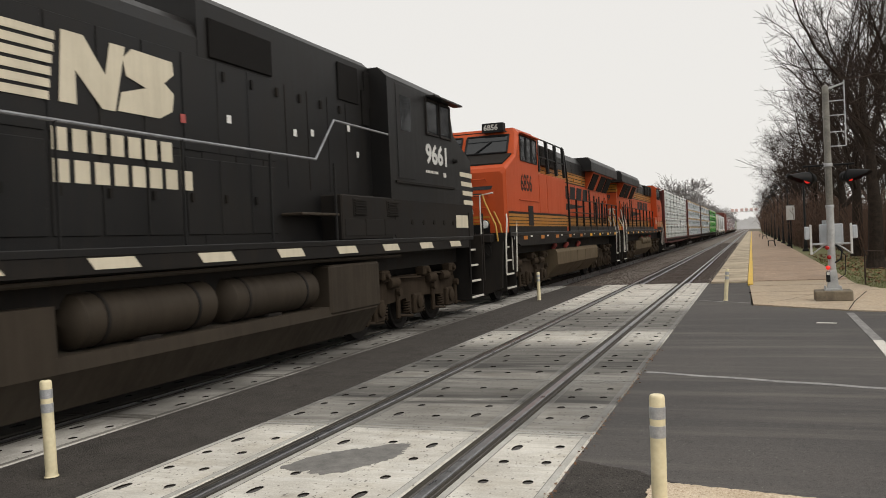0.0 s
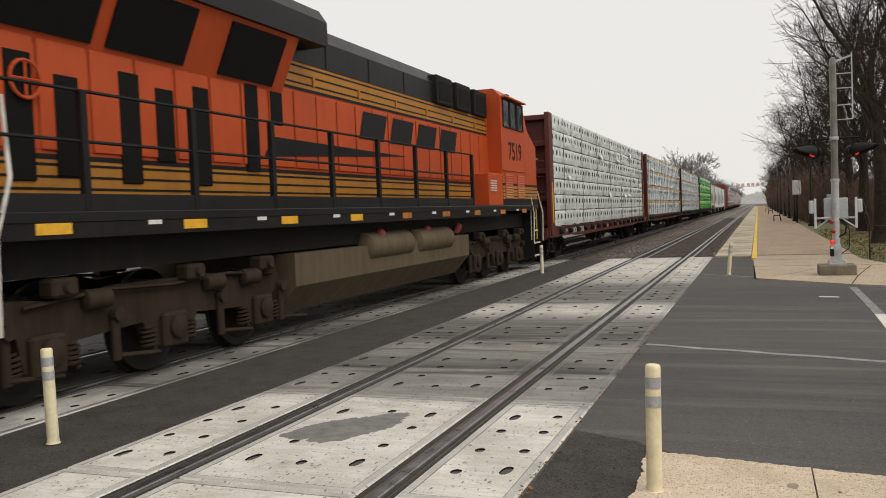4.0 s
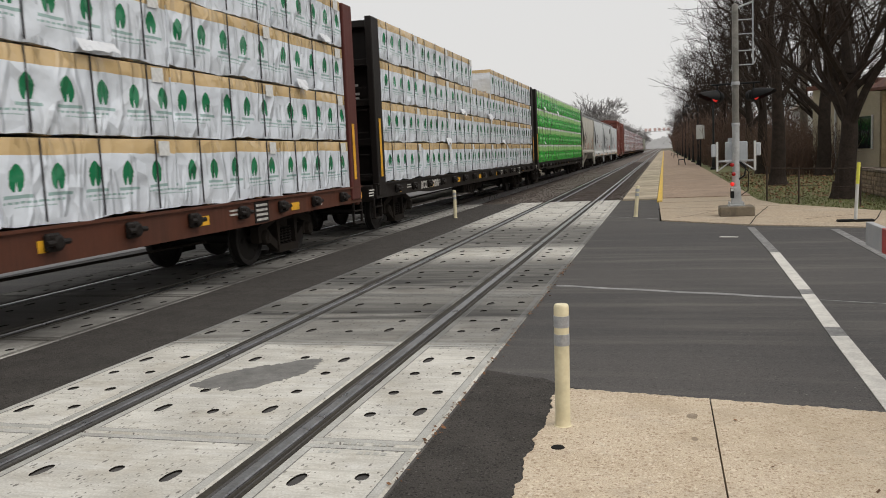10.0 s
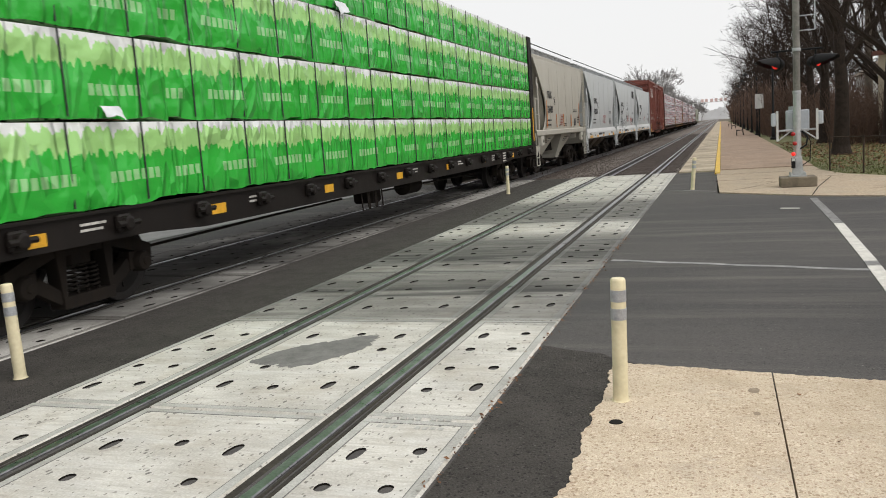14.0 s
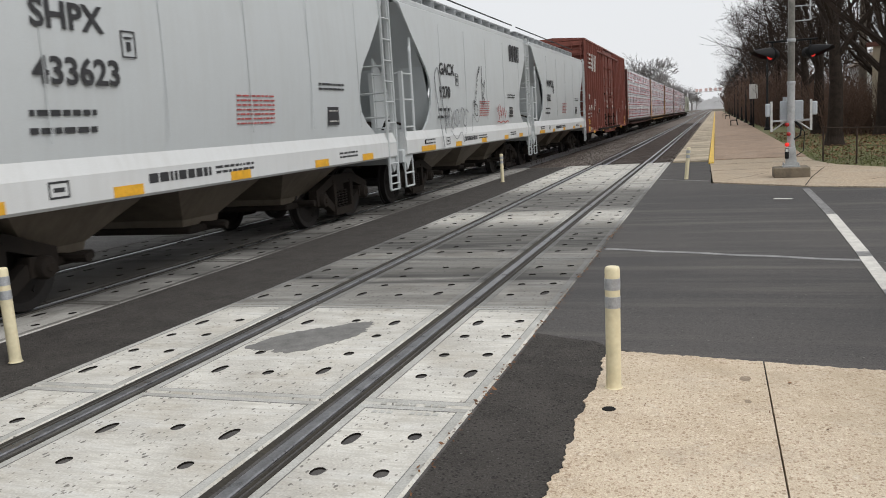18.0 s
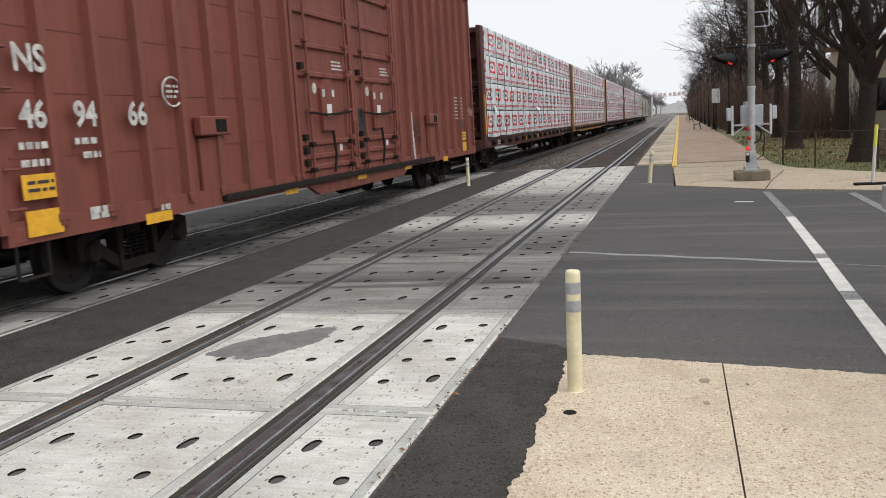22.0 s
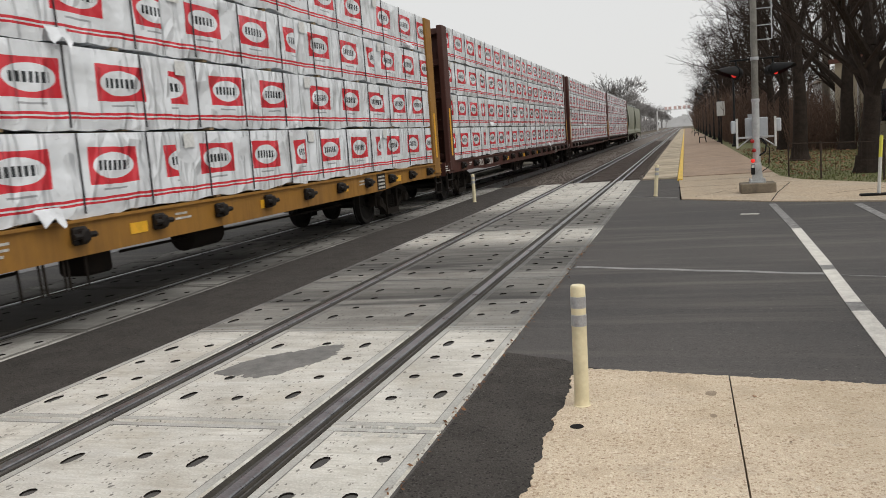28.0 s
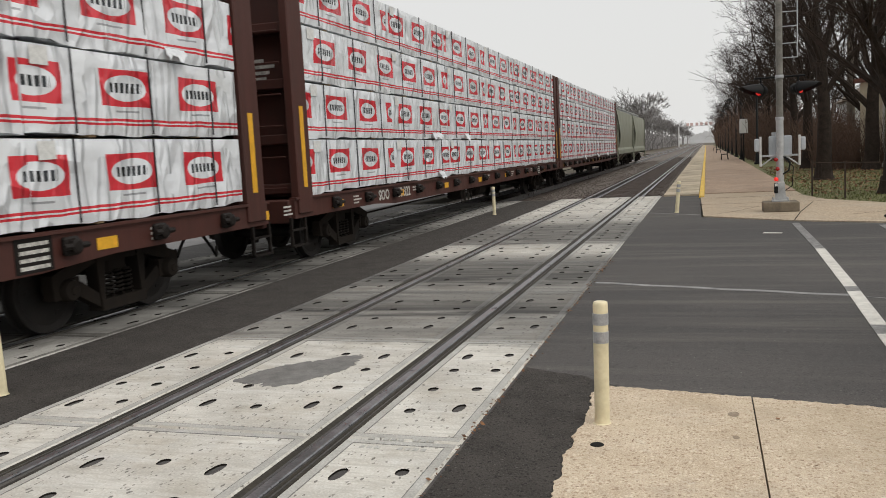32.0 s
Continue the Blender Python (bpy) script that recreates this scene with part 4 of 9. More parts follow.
tagged(far_bed.make("ballast_bed", GRAVEL), "grey-brown crushed stone bed in the distance", "ballast", kind="structure")
stones = Mesh()
for k in range(15000):
    y = 26.45 + 60 * rng.random() ** 2.0
    x = rng.uniform(-6.4, 1.62)
    if abs(abs(x) - 0.7525) < 0.09 or abs(abs(x - XC) - 0.7525) < 0.09:
        continue
    mid = abs(x + 2.17)
    z = -0.185 + (0.10 * (1 - mid / 0.9) if mid < 0.9 else 0) + rng.uniform(-0.01, 0.012)
    if abs(x) < 1.3 and (y - 26.85 + 0.26) % 0.52 - 0.26 < 0.1 and rng.random() < 0.75:
        continue
    r = rng.uniform(0.018, 0.042)
    a = rng.uniform(0, 6.28)
    p = [Vector((math.cos(a + i * 1.571) * r * rng.uniform(0.7, 1.2), math.sin(a + i * 1.571) * r * rng.uniform(0.7, 1.2), rng.uniform(-0.2, 0.2) * r)) for i in range(4)] + [Vector((0, 0, r * rng.uniform(0.5, 0.9))), Vector((0, 0, -r * 0.6))]
    c = Vector((x, y, z + r * 0.3))
    stones.add([c + q for q in p], [(0, 1, 4), (1, 2, 4), (2, 3, 4), (3, 0, 4), (1, 0, 5), (2, 1, 5), (3, 2, 5), (0, 3, 5)])
tagged(stones.make("ballast_stones", GRAVEL, fix=False), "loose crushed stones along the open track", "stones", kind="stuff")

# ---- posts, signal and gate ----
def bollard(x, y, lean=(0, 0), first=None):
    m = pose(x, y, 0.0, lean[0], lean[1], 0)
    if first:
        return copy_thing(first, m)
    ob = thing("bollard", "cream plastic delineator post with two silver bands", "bollard", m, "delineator posts by the tracks")
    part("post", Mesh().lathe((0, 0, 0), (0, 0, 1), [(0, 0.047), (0.02, 0.045), (0.04, 0.0435), (0.70, 0.043), (0.713, 0.040), (0.718, 0.034)], 24), CREAM, ob, smooth=40)
    for z0 in (0.48, 0.585):
        part("reflective_band", Mesh().lathe((0, 0, z0), (0, 0, 1), [(0, 0.0435), (0.001, 0.045), (0.066, 0.045), (0.067, 0.0435)], 24), SILVER, ob, "silver reflective band", smooth=40)
    part("base_ring", Mesh().lathe((0, 0, 0), (0, 0, 1), [(0, 0.053), (0.006, 0.052), (0.009, 0.046)], 20), CREAM, ob, smooth=40)
    return ob


B1 = bollard(2.275, 4.93, (0.0, 0.8))
bollard(-2.14, 4.95, (-0.3, -1.6), B1)
bollard(-2.34, 21.0, (0, -0.3), B1)
bollard(2.21, 19.94, (0, 5.0), B1)

MX, MY = 4.38, 19.55
mast = thing("crossing_signal", "grey metal crossing signal mast with twin red flashers", "signal", pose(MX, MY, 0.0))
part("foundation", Mesh().box(-0.36, 0.36, -0.30, 0.30, 0.0, 0.22, 0.02), GREYWOOD, mast, "brown-grey weathered concrete foundation block")
foot = Mesh().loft([[(sx * w, sy * w, z) for sx, sy in ((-1, -1), (1, -1), (1, 1), (-1, 1))] for w, z in ((0.17, 0.22), (0.17, 0.245), (0.11, 0.26), (0.085, 0.62), (0.08, 0.64))])
part("base_casting", foot, ALU, mast)
for sx in (-1, 1):
    for sy in (-1, 1):
        part("bolt", Mesh().lathe((sx * 0.14, sy * 0.14, 0.24), (0, 0, 1), [(0, 0.018), (0.06, 0.018), (0.07, 0.010)], 8), GALV, mast)
part("mast_tube", Mesh().lathe((0, 0, 0.6), (0, 0, 1), [(0, 0.078), (1.35, 0.075), (1.36, 0.0755)], 20), ALU, mast, smooth=40)
part("upper_tube", Mesh().lathe((0, 0, 1.955), (0, 0, 1), [(0, 0.071), (2.545, 0.066), (2.575, 0.05), (2.595, 0.02)], 20), CASTMAST, mast, "darker weathered upper tube", smooth=40)
for z in (1.95, 2.83):
    part("clamp", Mesh().lathe((0, 0, z), (0, 0, 1), [(0, 0.085), (0.01, 0.088), (0.06, 0.088), (0.07, 0.085)], 18), GALV, mast, smooth=40)
part("cross_arm", Mesh().tube([(-0.50, 0, 2.86), (0.50, 0, 2.86)], 0.022, 10), BLACK, mast, smooth=50)
for s in (-1, 1):
    hx = s * 0.37
    way = Vector((s * 0.80, -0.60, 0.0))
    across = Vector((0.60 * s, 0.80, 0.0)) * s
    c0 = Vector((hx, -0.02, 2.60))
    lamp = part("flasher_head", Mesh().lathe(c0, way, [(-0.10, 0.05), (-0.06, 0.105), (0.04, 0.125), (0.05, 0.125)], 24), BLACK, mast, smooth=40)
    part("backing_disc", Mesh().lathe(c0 + way * 0.012, way, [(0, 0.15), (0.012, 0.15)], 28), BLACK, lamp, "black metal backing disc")
    part("bracket", Mesh().tube([(hx, 0, 2.86), (hx, 0.02, 2.72)], 0.018, 8), BLACK, lamp)
    part("lens", Mesh().lathe(c0 + way * 0.05, way, [(0, 0.105), (0.012, 0.10), (0.03, 0.05), (0.035, 0.0)], 20), LIT_RED, lamp, "glowing red lens", smooth=60)
    rings = []
    for reach, lo, hi, r, drop in ((0.03, -40, 220, 0.140, 0.0), (0.13, -25, 205, 0.138, 0.0), (0.24, 5, 175, 0.130, 0.01), (0.34, 35, 145, 0.12, 0.02)):
        ctr = c0 + way * reach + Vector((s * reach * 0.35, 0, -drop))
        rings.append([ctr + across * (r * math.cos(radians(lo + (hi - lo) * k / 12))) + Vector((0, 0, r * math.sin(radians(lo + (hi - lo) * k / 12)))) for k in range(13)])
    hood = Mesh().loft(rings, closed=False, cap=False)
    hood.loft([[q + (ctr_q - q) * 0.0 + Vector((0, 0, -0.007)) for q, ctr_q in zip(r, r)] for r in rings], closed=False, cap=False)
    part("hood", hood, BLACK, lamp, "long black visor", smooth=60)
    part("rear_head", Mesh().lathe(c0 + Vector((-s * 0.02, 0.16, 0)), (-s * 0.3, 1, 0), [(0, 0.10), (0.08, 0.12), (0.10, 0.11)], 20), BLACK, lamp, smooth=40)
lad = Mesh()
for z in (3.25, 3.55, 3.9, 4.2):
    lad.tube([(0.0, 0, z), (0.36, 0, z)], 0.010, 6)
lad.tube([(0.36, 0, 3.25), (0.36, 0, 4.62)], 0.012, 6)
lad.tube([(0.0, 0, 4.45), (0.36, 0, 4.56)], 0.02, 6)
part("climbing_bracket", lad, GALV, mast)
cab_box = part("junction_box", Mesh().box(-0.21, 0.25, 0.09, 0.24, 1.16, 1.62, 0.02), CABINET, mast, "pale grey steel junction box")
part("box_door", Mesh().box(-0.17, 0.05, 0.075, 0.092, 1.20, 1.58, 0.01), CABINET, cab_box)
part("box_cap", Mesh().tube([(-0.11, 0.15, 1.60), (-0.11, 0.15, 1.70)], 0.045, 12), CABINET, cab_box)
part("frame_bar", Mesh().box(-0.40, 0.40, -0.02, 0.02, 1.18, 1.22, 0.006), GALV, mast)
for s in (-1, 1):
    part("frame_post", Mesh().box(s * 0.39 - 0.022, s * 0.39 + 0.022, -0.03, 0.03, 0.98, 1.62, 0.006), WHITEPAINT, mast)
    part("frame_brace", Mesh().tube([(s * 0.37, 0, 1.0), (s * 0.10, 0, 1.2)], 0.016, 6), GALV, mast)
    part("side_lamp", Mesh().box(s * 0.46 - 0.05, s * 0.46 + 0.05, -0.03, 0.12, 1.30, 1.58, 0.02), CABINET, mast)
cable = [(0.10, 0.05, 1.18), (0.20, -0.05, 1.05), (0.17, -0.07, 0.88), (0.05, -0.09, 0.80)]
part("cable", Mesh().tube(cable, 0.018, 8), BLACK, mast, smooth=60)
part("cable", Mesh().tube([(0.06, -0.05, 1.18), (0.26, -0.05, 0.95), (0.24, -0.05, 0.55), (0.09, -0.09, 0.45)], 0.010, 6), BLACK, mast, smooth=60)
gl = part("gate_lamp", Mesh().box(-0.13, -0.05, -0.14, -0.08, 0.40, 0.62, 0.01), BLACK, mast)
for k, z in enumerate((0.70, 0.92, 1.12)):
    part("gate_lens", Mesh().lathe((-0.09 + 0.03 * (k == 1), -0.08, z), (0, -1, 0), [(0, 0.040), (0.05, 0.044), (0.07, 0.022)], 12), LIT_RED if k == 0 else RED_LENS, mast, "red marker lamp", smooth=50)
part("tag", Mesh().box(-0.12, -0.06, -0.146, -0.141, 0.55, 0.61), WHITEPAINT, mast)

# yellow-topped marker pole on a dark foot
pole = thing("marker_pole", "white marker pole with a yellow top on a dark foot", "marker", pose(6.35, 17.45, 0.0))
part("foot", Mesh().box(-0.32, 0.32, -0.10, 0.10, 0.0, 0.05, 0.015), RUBBER, pole)
part("pole", Mesh().tube([(0, 0, 0.04), (0.03, 0, 0.72)], 0.03, 12), WHITEPAINT, pole, smooth=50)
part("pole_top", Mesh().tube([(0.03, 0, 0.72), (0.05, 0, 1.12)], 0.031, 12), LIME, pole, "yellow reflective sleeve", smooth=50)

# lowered gate arm, red and white, with its lamp
gate = thing("gate_arm", "lowered striped crossing gate arm in red and white", "gate arm", pose(4.59, 8.2, 0.0, 0, 0, -90.8))
cuts = [0.0, 0.6, 1.0, 1.65, 2.4, 3.05, 3.75, 4.4, 5.05, 5.7, 6.35, 7.0]
for k, (a, b) in enumerate(zip(cuts, cuts[1:])):
    part("red_band" if k % 2 else "white_band", Mesh().box(a, b, -0.028, 0.028, 0.65, 0.85, 0.004), REDPAINT if k % 2 else GREYPAINT, gate)
part("top_rail", Mesh().tube([(1.4, 0.01, 0.875), (7.0, 0.01, 0.875)], 0.016, 8), GALV, gate)
part("cable", Mesh().tube([(1.25, 0, 0.90), (1.5, 0.02, 0.875), (3.2, 0.02, 0.87), (3.4, -0.035, 0.75), (3.42, -0.035, 0.60)], 0.010, 6), BLACK, gate, smooth=60)
part("coupling", Mesh().box(1.22, 1.46, -0.036, 0.036, 0.63, 0.87, 0.01), GALV, gate)
for zz in (0.70, 0.80):
    part("bolt", Mesh().lathe((1.30, -0.036, zz), (0, -1, 0), [(0, 0.014), (0.02, 0.012)], 8), BLACK, gate)
part("clamp", Mesh().box(3.1, 3.4, -0.05, 0.05, 0.845, 0.88, 0.01), GALV, gate)
part("lamp_foot", Mesh().box(1.06, 1.30, -0.06, 0.06, 0.85, 0.90, 0.015), BLACK, gate)
aim = Vector((0.45, -0.89, 0))
head = Vector((1.17, 0.05, 0.945))
part("lamp_body", Mesh().lathe(head, aim, [(-0.03, 0.05), (-0.026, 0.066), (0.026, 0.066), (0.03, 0.05)], 24), BLACK, gate, smooth=40)
for q in (-1, 1):
    part("lamp_lens", Mesh().lathe(head + aim * (0.03 * q), aim * q, [(0, 0.055), (0.012, 0.052), (0.026, 0.034), (0.032, 0.0)], 24), LIT_RED, gate, "glowing red gate lamp", smooth=60)
part("stand", Mesh().box(7.0, 7.4, -0.15, 0.15, 0.0, 1.2, 0.03), CABINET, gate)

# low wire fence
def fence_posts():
    fence = thing("wire_fence", "low dark wire fence along the lawn", "fence")
    pts = [(5.55, 24.4), (6.15, 23.0), (7.25, 21.4), (8.5, 20.2), (9.9, 19.6), (11.5, 19.2)]
    for x, y in pts:
        part("post", Mesh().tube([(x, y, -0.02), (x, y, 0.92)], 0.022, 8), RUST, fence)
    for z in (0.88, 0.45):
        g = Mesh()
        for (xa, ya), (xb, yb) in zip(pts, pts[1:]):
            g.tube([(xa, ya, z), (xb, yb, z)], 0.011 if z > 0.6 else 0.005, 6)
        part("rail", g, RUST, fence)
    wires = Mesh()
    for (xa, ya), (xb, yb) in zip(pts, pts[1:]):
        n = int(math.dist((xa, ya), (xb, yb)) / 0.15)
        for k in range(n):
            u = k / n
            x, y = xa + (xb - xa) * u, ya + (yb - ya) * u
            wires.tube([(x, y, 0.02), (x, y, 0.88)], 0.0025, 3, False)
    tagged(part("wire_mesh", wires, RUST, fence), kind="stuff")


fence_posts()

# platform lamps, sign and benches
lampost = thing("street_lamp", "tall black platform lamp post with a curved arm", "street lamp", pose(5.87, 55.5, 0.0), "lamp posts along the platform")
part("post", Mesh().lathe((0, 0, 0), (0, 0, 1), [(0, 0.20), (0.12, 0.19), (0.16, 0.12), (0.6, 0.10), (0.65, 0.075), (4.6, 0.05), (4.65, 0.02)], 14), BLACK, lampost, smooth=50)
part("arm", Mesh().tube([(0, 0, 4.4), (-0.15, 0, 4.8), (-0.5, 0, 4.95), (-0.8, 0, 4.8)], 0.03, 8), BLACK, lampost, smooth=60)
part("lantern", Mesh().lathe((-0.8, 0, 4.82), (0, 0, -1), [(0, 0.05), (0.05, 0.10), (0.18, 0.24), (0.22, 0.25), (0.24, 0.0)], 16), BLACK, lampost, smooth=50)
for y in (70, 82, 95, 110, 128, 148, 170, 195):
    copy_thing(lampost, pose(5.5, y, 0.0))
sign = thing("sign_post", "small pale notice on a dark post beside the platform", "sign", pose(5.40, 63.3, 0.0))
part("post", Mesh().tube([(0, 0, 0), (0, 0, 3.1)], 0.05, 8), BLACK, sign)
part("plate", Mesh().box(-0.28, 0.28, -0.05, -0.03, 2.0, 3.0, 0.01), WHITEPAINT, sign, "pale notice plate")
bench = thing("bench", "dark metal bench on the platform", "bench", pose(4.45, 72, 0.03), "benches on the platform")
for k in range(4):
    part("seat_slat", Mesh().box(-0.45 + k * 0.12, -0.35 + k * 0.12, -0.8, 0.8, 0.42, 0.45, 0.006), BLACK, bench)
for k in range(3):
    part("back_slat", Mesh().box(0.02, 0.05, -0.8, 0.8, 0.52 + k * 0.13, 0.62 + k * 0.13, 0.006), BLACK, bench)
for s in (-0.7, 0.7):
    part("leg", Mesh().tube([(-0.42, s, 0), (-0.42, s, 0.42), (0.02, s, 0.42), (0.06, s, 0.9)], 0.03, 6), BLACK, bench)
    part("leg", Mesh().tube([(0.02, s, 0.42), (0.10, s, 0.0)], 0.03, 6), BLACK, bench)
copy_thing(bench, pose(4.5, 112, 0.03))
copy_thing(bench, pose(4.4, 140, 0.03))


# ---- the arched building and what stands round it ----
BRICK_TAN = mat("tan_brick", (0.36, 0.265, 0.15), 0.9, var=0.35, scale=2.2, fine=14, bump=0.5, tint=(0.27, 0.19, 0.105))
BRICK_RED = mat("red_brick", (0.20, 0.075, 0.05), 0.9, var=0.3, scale=6, bump=0.3, island=0.2)
BRICK_PALE = mat("pale_brick", (0.46, 0.38, 0.25), 0.9, var=0.3, scale=6, bump=0.3, island=0.15)
TILE = mat("red_brown_roof_tile", (0.17, 0.075, 0.055), 0.9, var=0.35, scale=1.2, fine=9, bump=0.6, tint=(0.11, 0.055, 0.045))
BEIGE = mat("beige_render", (0.50, 0.43, 0.32), 0.9, var=0.15, scale=0.8, fine=30, bump=0.15)
STONE = mat("layered_stone", (0.29, 0.21, 0.135), 0.9, var=0.4, scale=5, fine=40, bump=0.5, island=0.4)
STONE_CAP = mat("stone_coping", (0.20, 0.155, 0.115), 0.9, var=0.3, scale=3, bump=0.3)
PLANTER = mat("pebbled_planter", (0.30, 0.235, 0.18), 0.95, var=0.4, scale=5, fine=60, bump=0.6)
SASH = mat("dark_red_sash", (0.07, 0.03, 0.025), 0.6, var=0.2, scale=5, bump=0.05)


def pane(name):
    """Dark glazing: an unlit room behind a glossy face."""
    m = bpy.data.materials.new(name)
    m.use_nodes = True
    p = m.node_tree.nodes["Principled BSDF"]
    p.inputs["Base Color"].default_value = (0.012, 0.014, 0.016, 1)
    p.inputs["Roughness"].default_value = 0.06
    p.inputs["Specular IOR Level"].default_value = 0.7
    return m


SHOP_GLASS = pane("dark_shop_glass")
POLEWOOD = mat("weathered_pole_wood", (0.20, 0.165, 0.13), 0.9, var=0.35, scale=3, fine=30, bump=0.4)

hall = thing("arched_building", "tan brick building with striped round arches and tiled roof", "building", pose(11.4, 39.5, 0.0, 0, 0, -59.85))
bays = [(0.94, 1.57, 2.50), (1.79, 2.81, 2.62), (3.01, 4.23, 2.68), (4.42, 5.74, 2.72), (5.95, 7.35, 2.72), (7.58, 8.98, 2.72), (9.2, 10.6, 2.72)]
EAVE = 3.55


def soffit(u):
    for a, b, top in bays:
        if a <= u <= b:
            r = (b - a) / 2
            return top - r + math.sqrt(max(0.0, r * r - (u - (a + b) / 2) ** 2))
    return -0.1


us = [0.55]
for a, b, top in bays:
    us += [a - 0.0005] + [a + (b - a) * (0.5 - 0.5 * math.cos(math.pi * k / 14)) for k in range(15)] + [b + 0.0005]
us.append(12.5)
wallm = Mesh()
for a, b in zip(us, us[1:]):
    mid = soffit((a + b) / 2) > 0
    za, zb = (soffit(a) if mid else -0.1), (soffit(b) if mid else -0.1)
    wallm.add([(a, 0, za), (b, 0, zb), (b, 0, EAVE), (a, 0, EAVE), (a, 0.3, za), (b, 0.3, zb), (b, 0.3, EAVE), (a, 0.3, EAVE)], [(0, 1, 2, 3), (7, 6, 5, 4), (0, 4, 5, 1), (3, 2, 6, 7), (0, 3, 7, 4), (1, 5, 6, 2)])
part("wall", wallm, BRICK_TAN, hall)
part("wall", Mesh().box(0.55, 0.85, 0.3, 7.0, -0.1, EAVE), BRICK_TAN, hall)
part("wall", Mesh().box(0.85, 12.5, 6.7, 7.0, -0.1, EAVE), BRICK_TAN, hall)
part("wall", Mesh().box(12.2, 12.5, 0.3, 6.7, -0.1, EAVE), BRICK_TAN, hall)
part("roof", Mesh().prism([(-0.45, EAVE - 0.06), (-0.45, EAVE + 0.06), (3.5, 5.45), (7.45, EAVE + 0.06), (7.45, EAVE - 0.06)], "x", 0.2, 12.9), TILE, hall)
part("frieze", Mesh().box(0.52, 12.5, -0.05, 0.0, EAVE - 0.22, EAVE - 0.10), BRICK_PALE, hall)
for a, b, top in bays:
    r, c, zs = (b - a) / 2, (a + b) / 2, top - (b - a) / 2
    n = 11 if r > 0.5 else 7
    for k in range(n):
        q0, q1 = math.pi * k / n, math.pi * (k + 1) / n - 0.03
        ro = r + 0.30
        poly = [(c + r * math.cos(q0), zs + r * math.sin(q0)), (c + ro * math.cos(q0), zs + ro * math.sin(q0)), (c + ro * math.cos(q1), zs + ro * math.sin(q1)), (c + r * math.cos(q1), zs + r * math.sin(q1))]
        lim = [(max(a - 0.105, min(b + 0.105, u)), z) for u, z in poly]
        g = Mesh().prism([(u, z) for u, z in lim], "x", -0.012, 0.02)
        g.v = [(y, x, z) for x, y, z in g.v]
        part("voussoir", g, BRICK_PALE if k % 2 else BRICK_RED, hall)
    for k in range(5):
        part("red_course", Mesh().box(b, min(b + 0.20, 12.4), -0.008, 0.01, 0.35 + k * 0.42, 0.41 + k * 0.42), BRICK_RED, hall)
    win = part("window", Mesh().prism([(a, 0.0), (b, 0.0)] + [(c + r * math.cos(math.pi * k / 12), zs + r * math.sin(math.pi * k / 12)) for k in range(13)], "y", 0.16, 0.18), SHOP_GLASS, hall)
    part("transom", Mesh().box(a, b, 0.10, 0.16, 2.02, 2.10), SASH, win)
    for u in (a + 0.03, b - 0.03):
        part("jamb", Mesh().box(u - 0.03, u + 0.03, 0.10, 0.16, 0.0, zs + 0.02), SASH, win)
    part("sill", Mesh().box(a, b, 0.06, 0.16, 0.22, 0.30), SASH, win)
    if r < 0.5:
        part("door_handle", Mesh().tube([(a + 0.46, 0.10, 0.9), (a + 0.46, 0.10, 1.25)], 0.02, 6), GALV, win)

annex = thing("beige_building", "plain beige rendered building behind the bare trees", "building", pose(11.4, 39.5, 0.0, 0, 0, -59.85))
part("wall", Mesh().box(-4.6, -0.4, 0.8, 7.0, -0.1, 3.9), BEIGE, annex)
part("roof", Mesh().box(-4.8, -0.3, 0.6, 7.2, 3.9, 4.1), TILE, annex)
for u in (-1.7,):
    w = part("window", Mesh().box(u, u + 0.9, 0.77, 0.8, 1.1, 2.5), SHOP_GLASS, annex)
    for q in (u, u + 0.9):
        part("frame", Mesh().box(q - 0.04, q + 0.04, 0.74, 0.79, 1.05, 2.55), WHITEPAINT, w)
part("downpipe", Mesh().tube([(-3.0, 0.73, 0), (-3.0, 0.73, 3.8)], 0.05, 8), WHITEPAINT, annex)
house = thing("white_house", "small white house far behind the trees", "building", pose(16.5, 72, 0.0))
part("wall", Mesh().box(-3, 4, 0, 6, -0.1, 4.2), WHITEPAINT, house)
part("roof", Mesh().prism([(-3.4, 4.1), (4.4, 4.1), (0.5, 6.4)], "y", -0.3, 6.3), STONE_CAP, house)
for u in (-2.2, 0.2, 2.4):
    part("window", Mesh().box(u, u + 0.9, -0.03, 0.0, 1.2, 2.6), SHOP_GLASS, house)

# low wall of layered stone beside the lawn
low = thing("stone_wall", "low wall of layered tan stone with a dark coping", "wall", pose(8.42, 19.3, 0.0), kind="structure")
part("core", Mesh().box(0.03, 0.27, 0.02, 8.3, -0.05, 0.62), STONE_CAP, low)
rs = random.Random(33)
kinds = [Mesh().box(-0.02, 0.30, 0.006, w - 0.006, 0.005, 0.118, 0.012).data("stone", STONE) for w in (0.26, 0.34, 0.44)]
for row in range(5):
    y = -0.1 * (row % 2)
    while y < 8.2:
        k = rs.randrange(3)
        share("stone", kinds[k], low, pose(rs.uniform(-0.012, 0.012), y, 0.02 + row * 0.122))
        y += (0.26, 0.34, 0.44)[k]
cap = Mesh().box(-0.06, 0.34, 0.0, 1.35, 0.64, 0.71, 0.012).data("coping_stone", STONE_CAP)
for k in range(6):
    share("coping_stone", cap, low, pose(0, -0.1 + k * 1.37, 0.0))

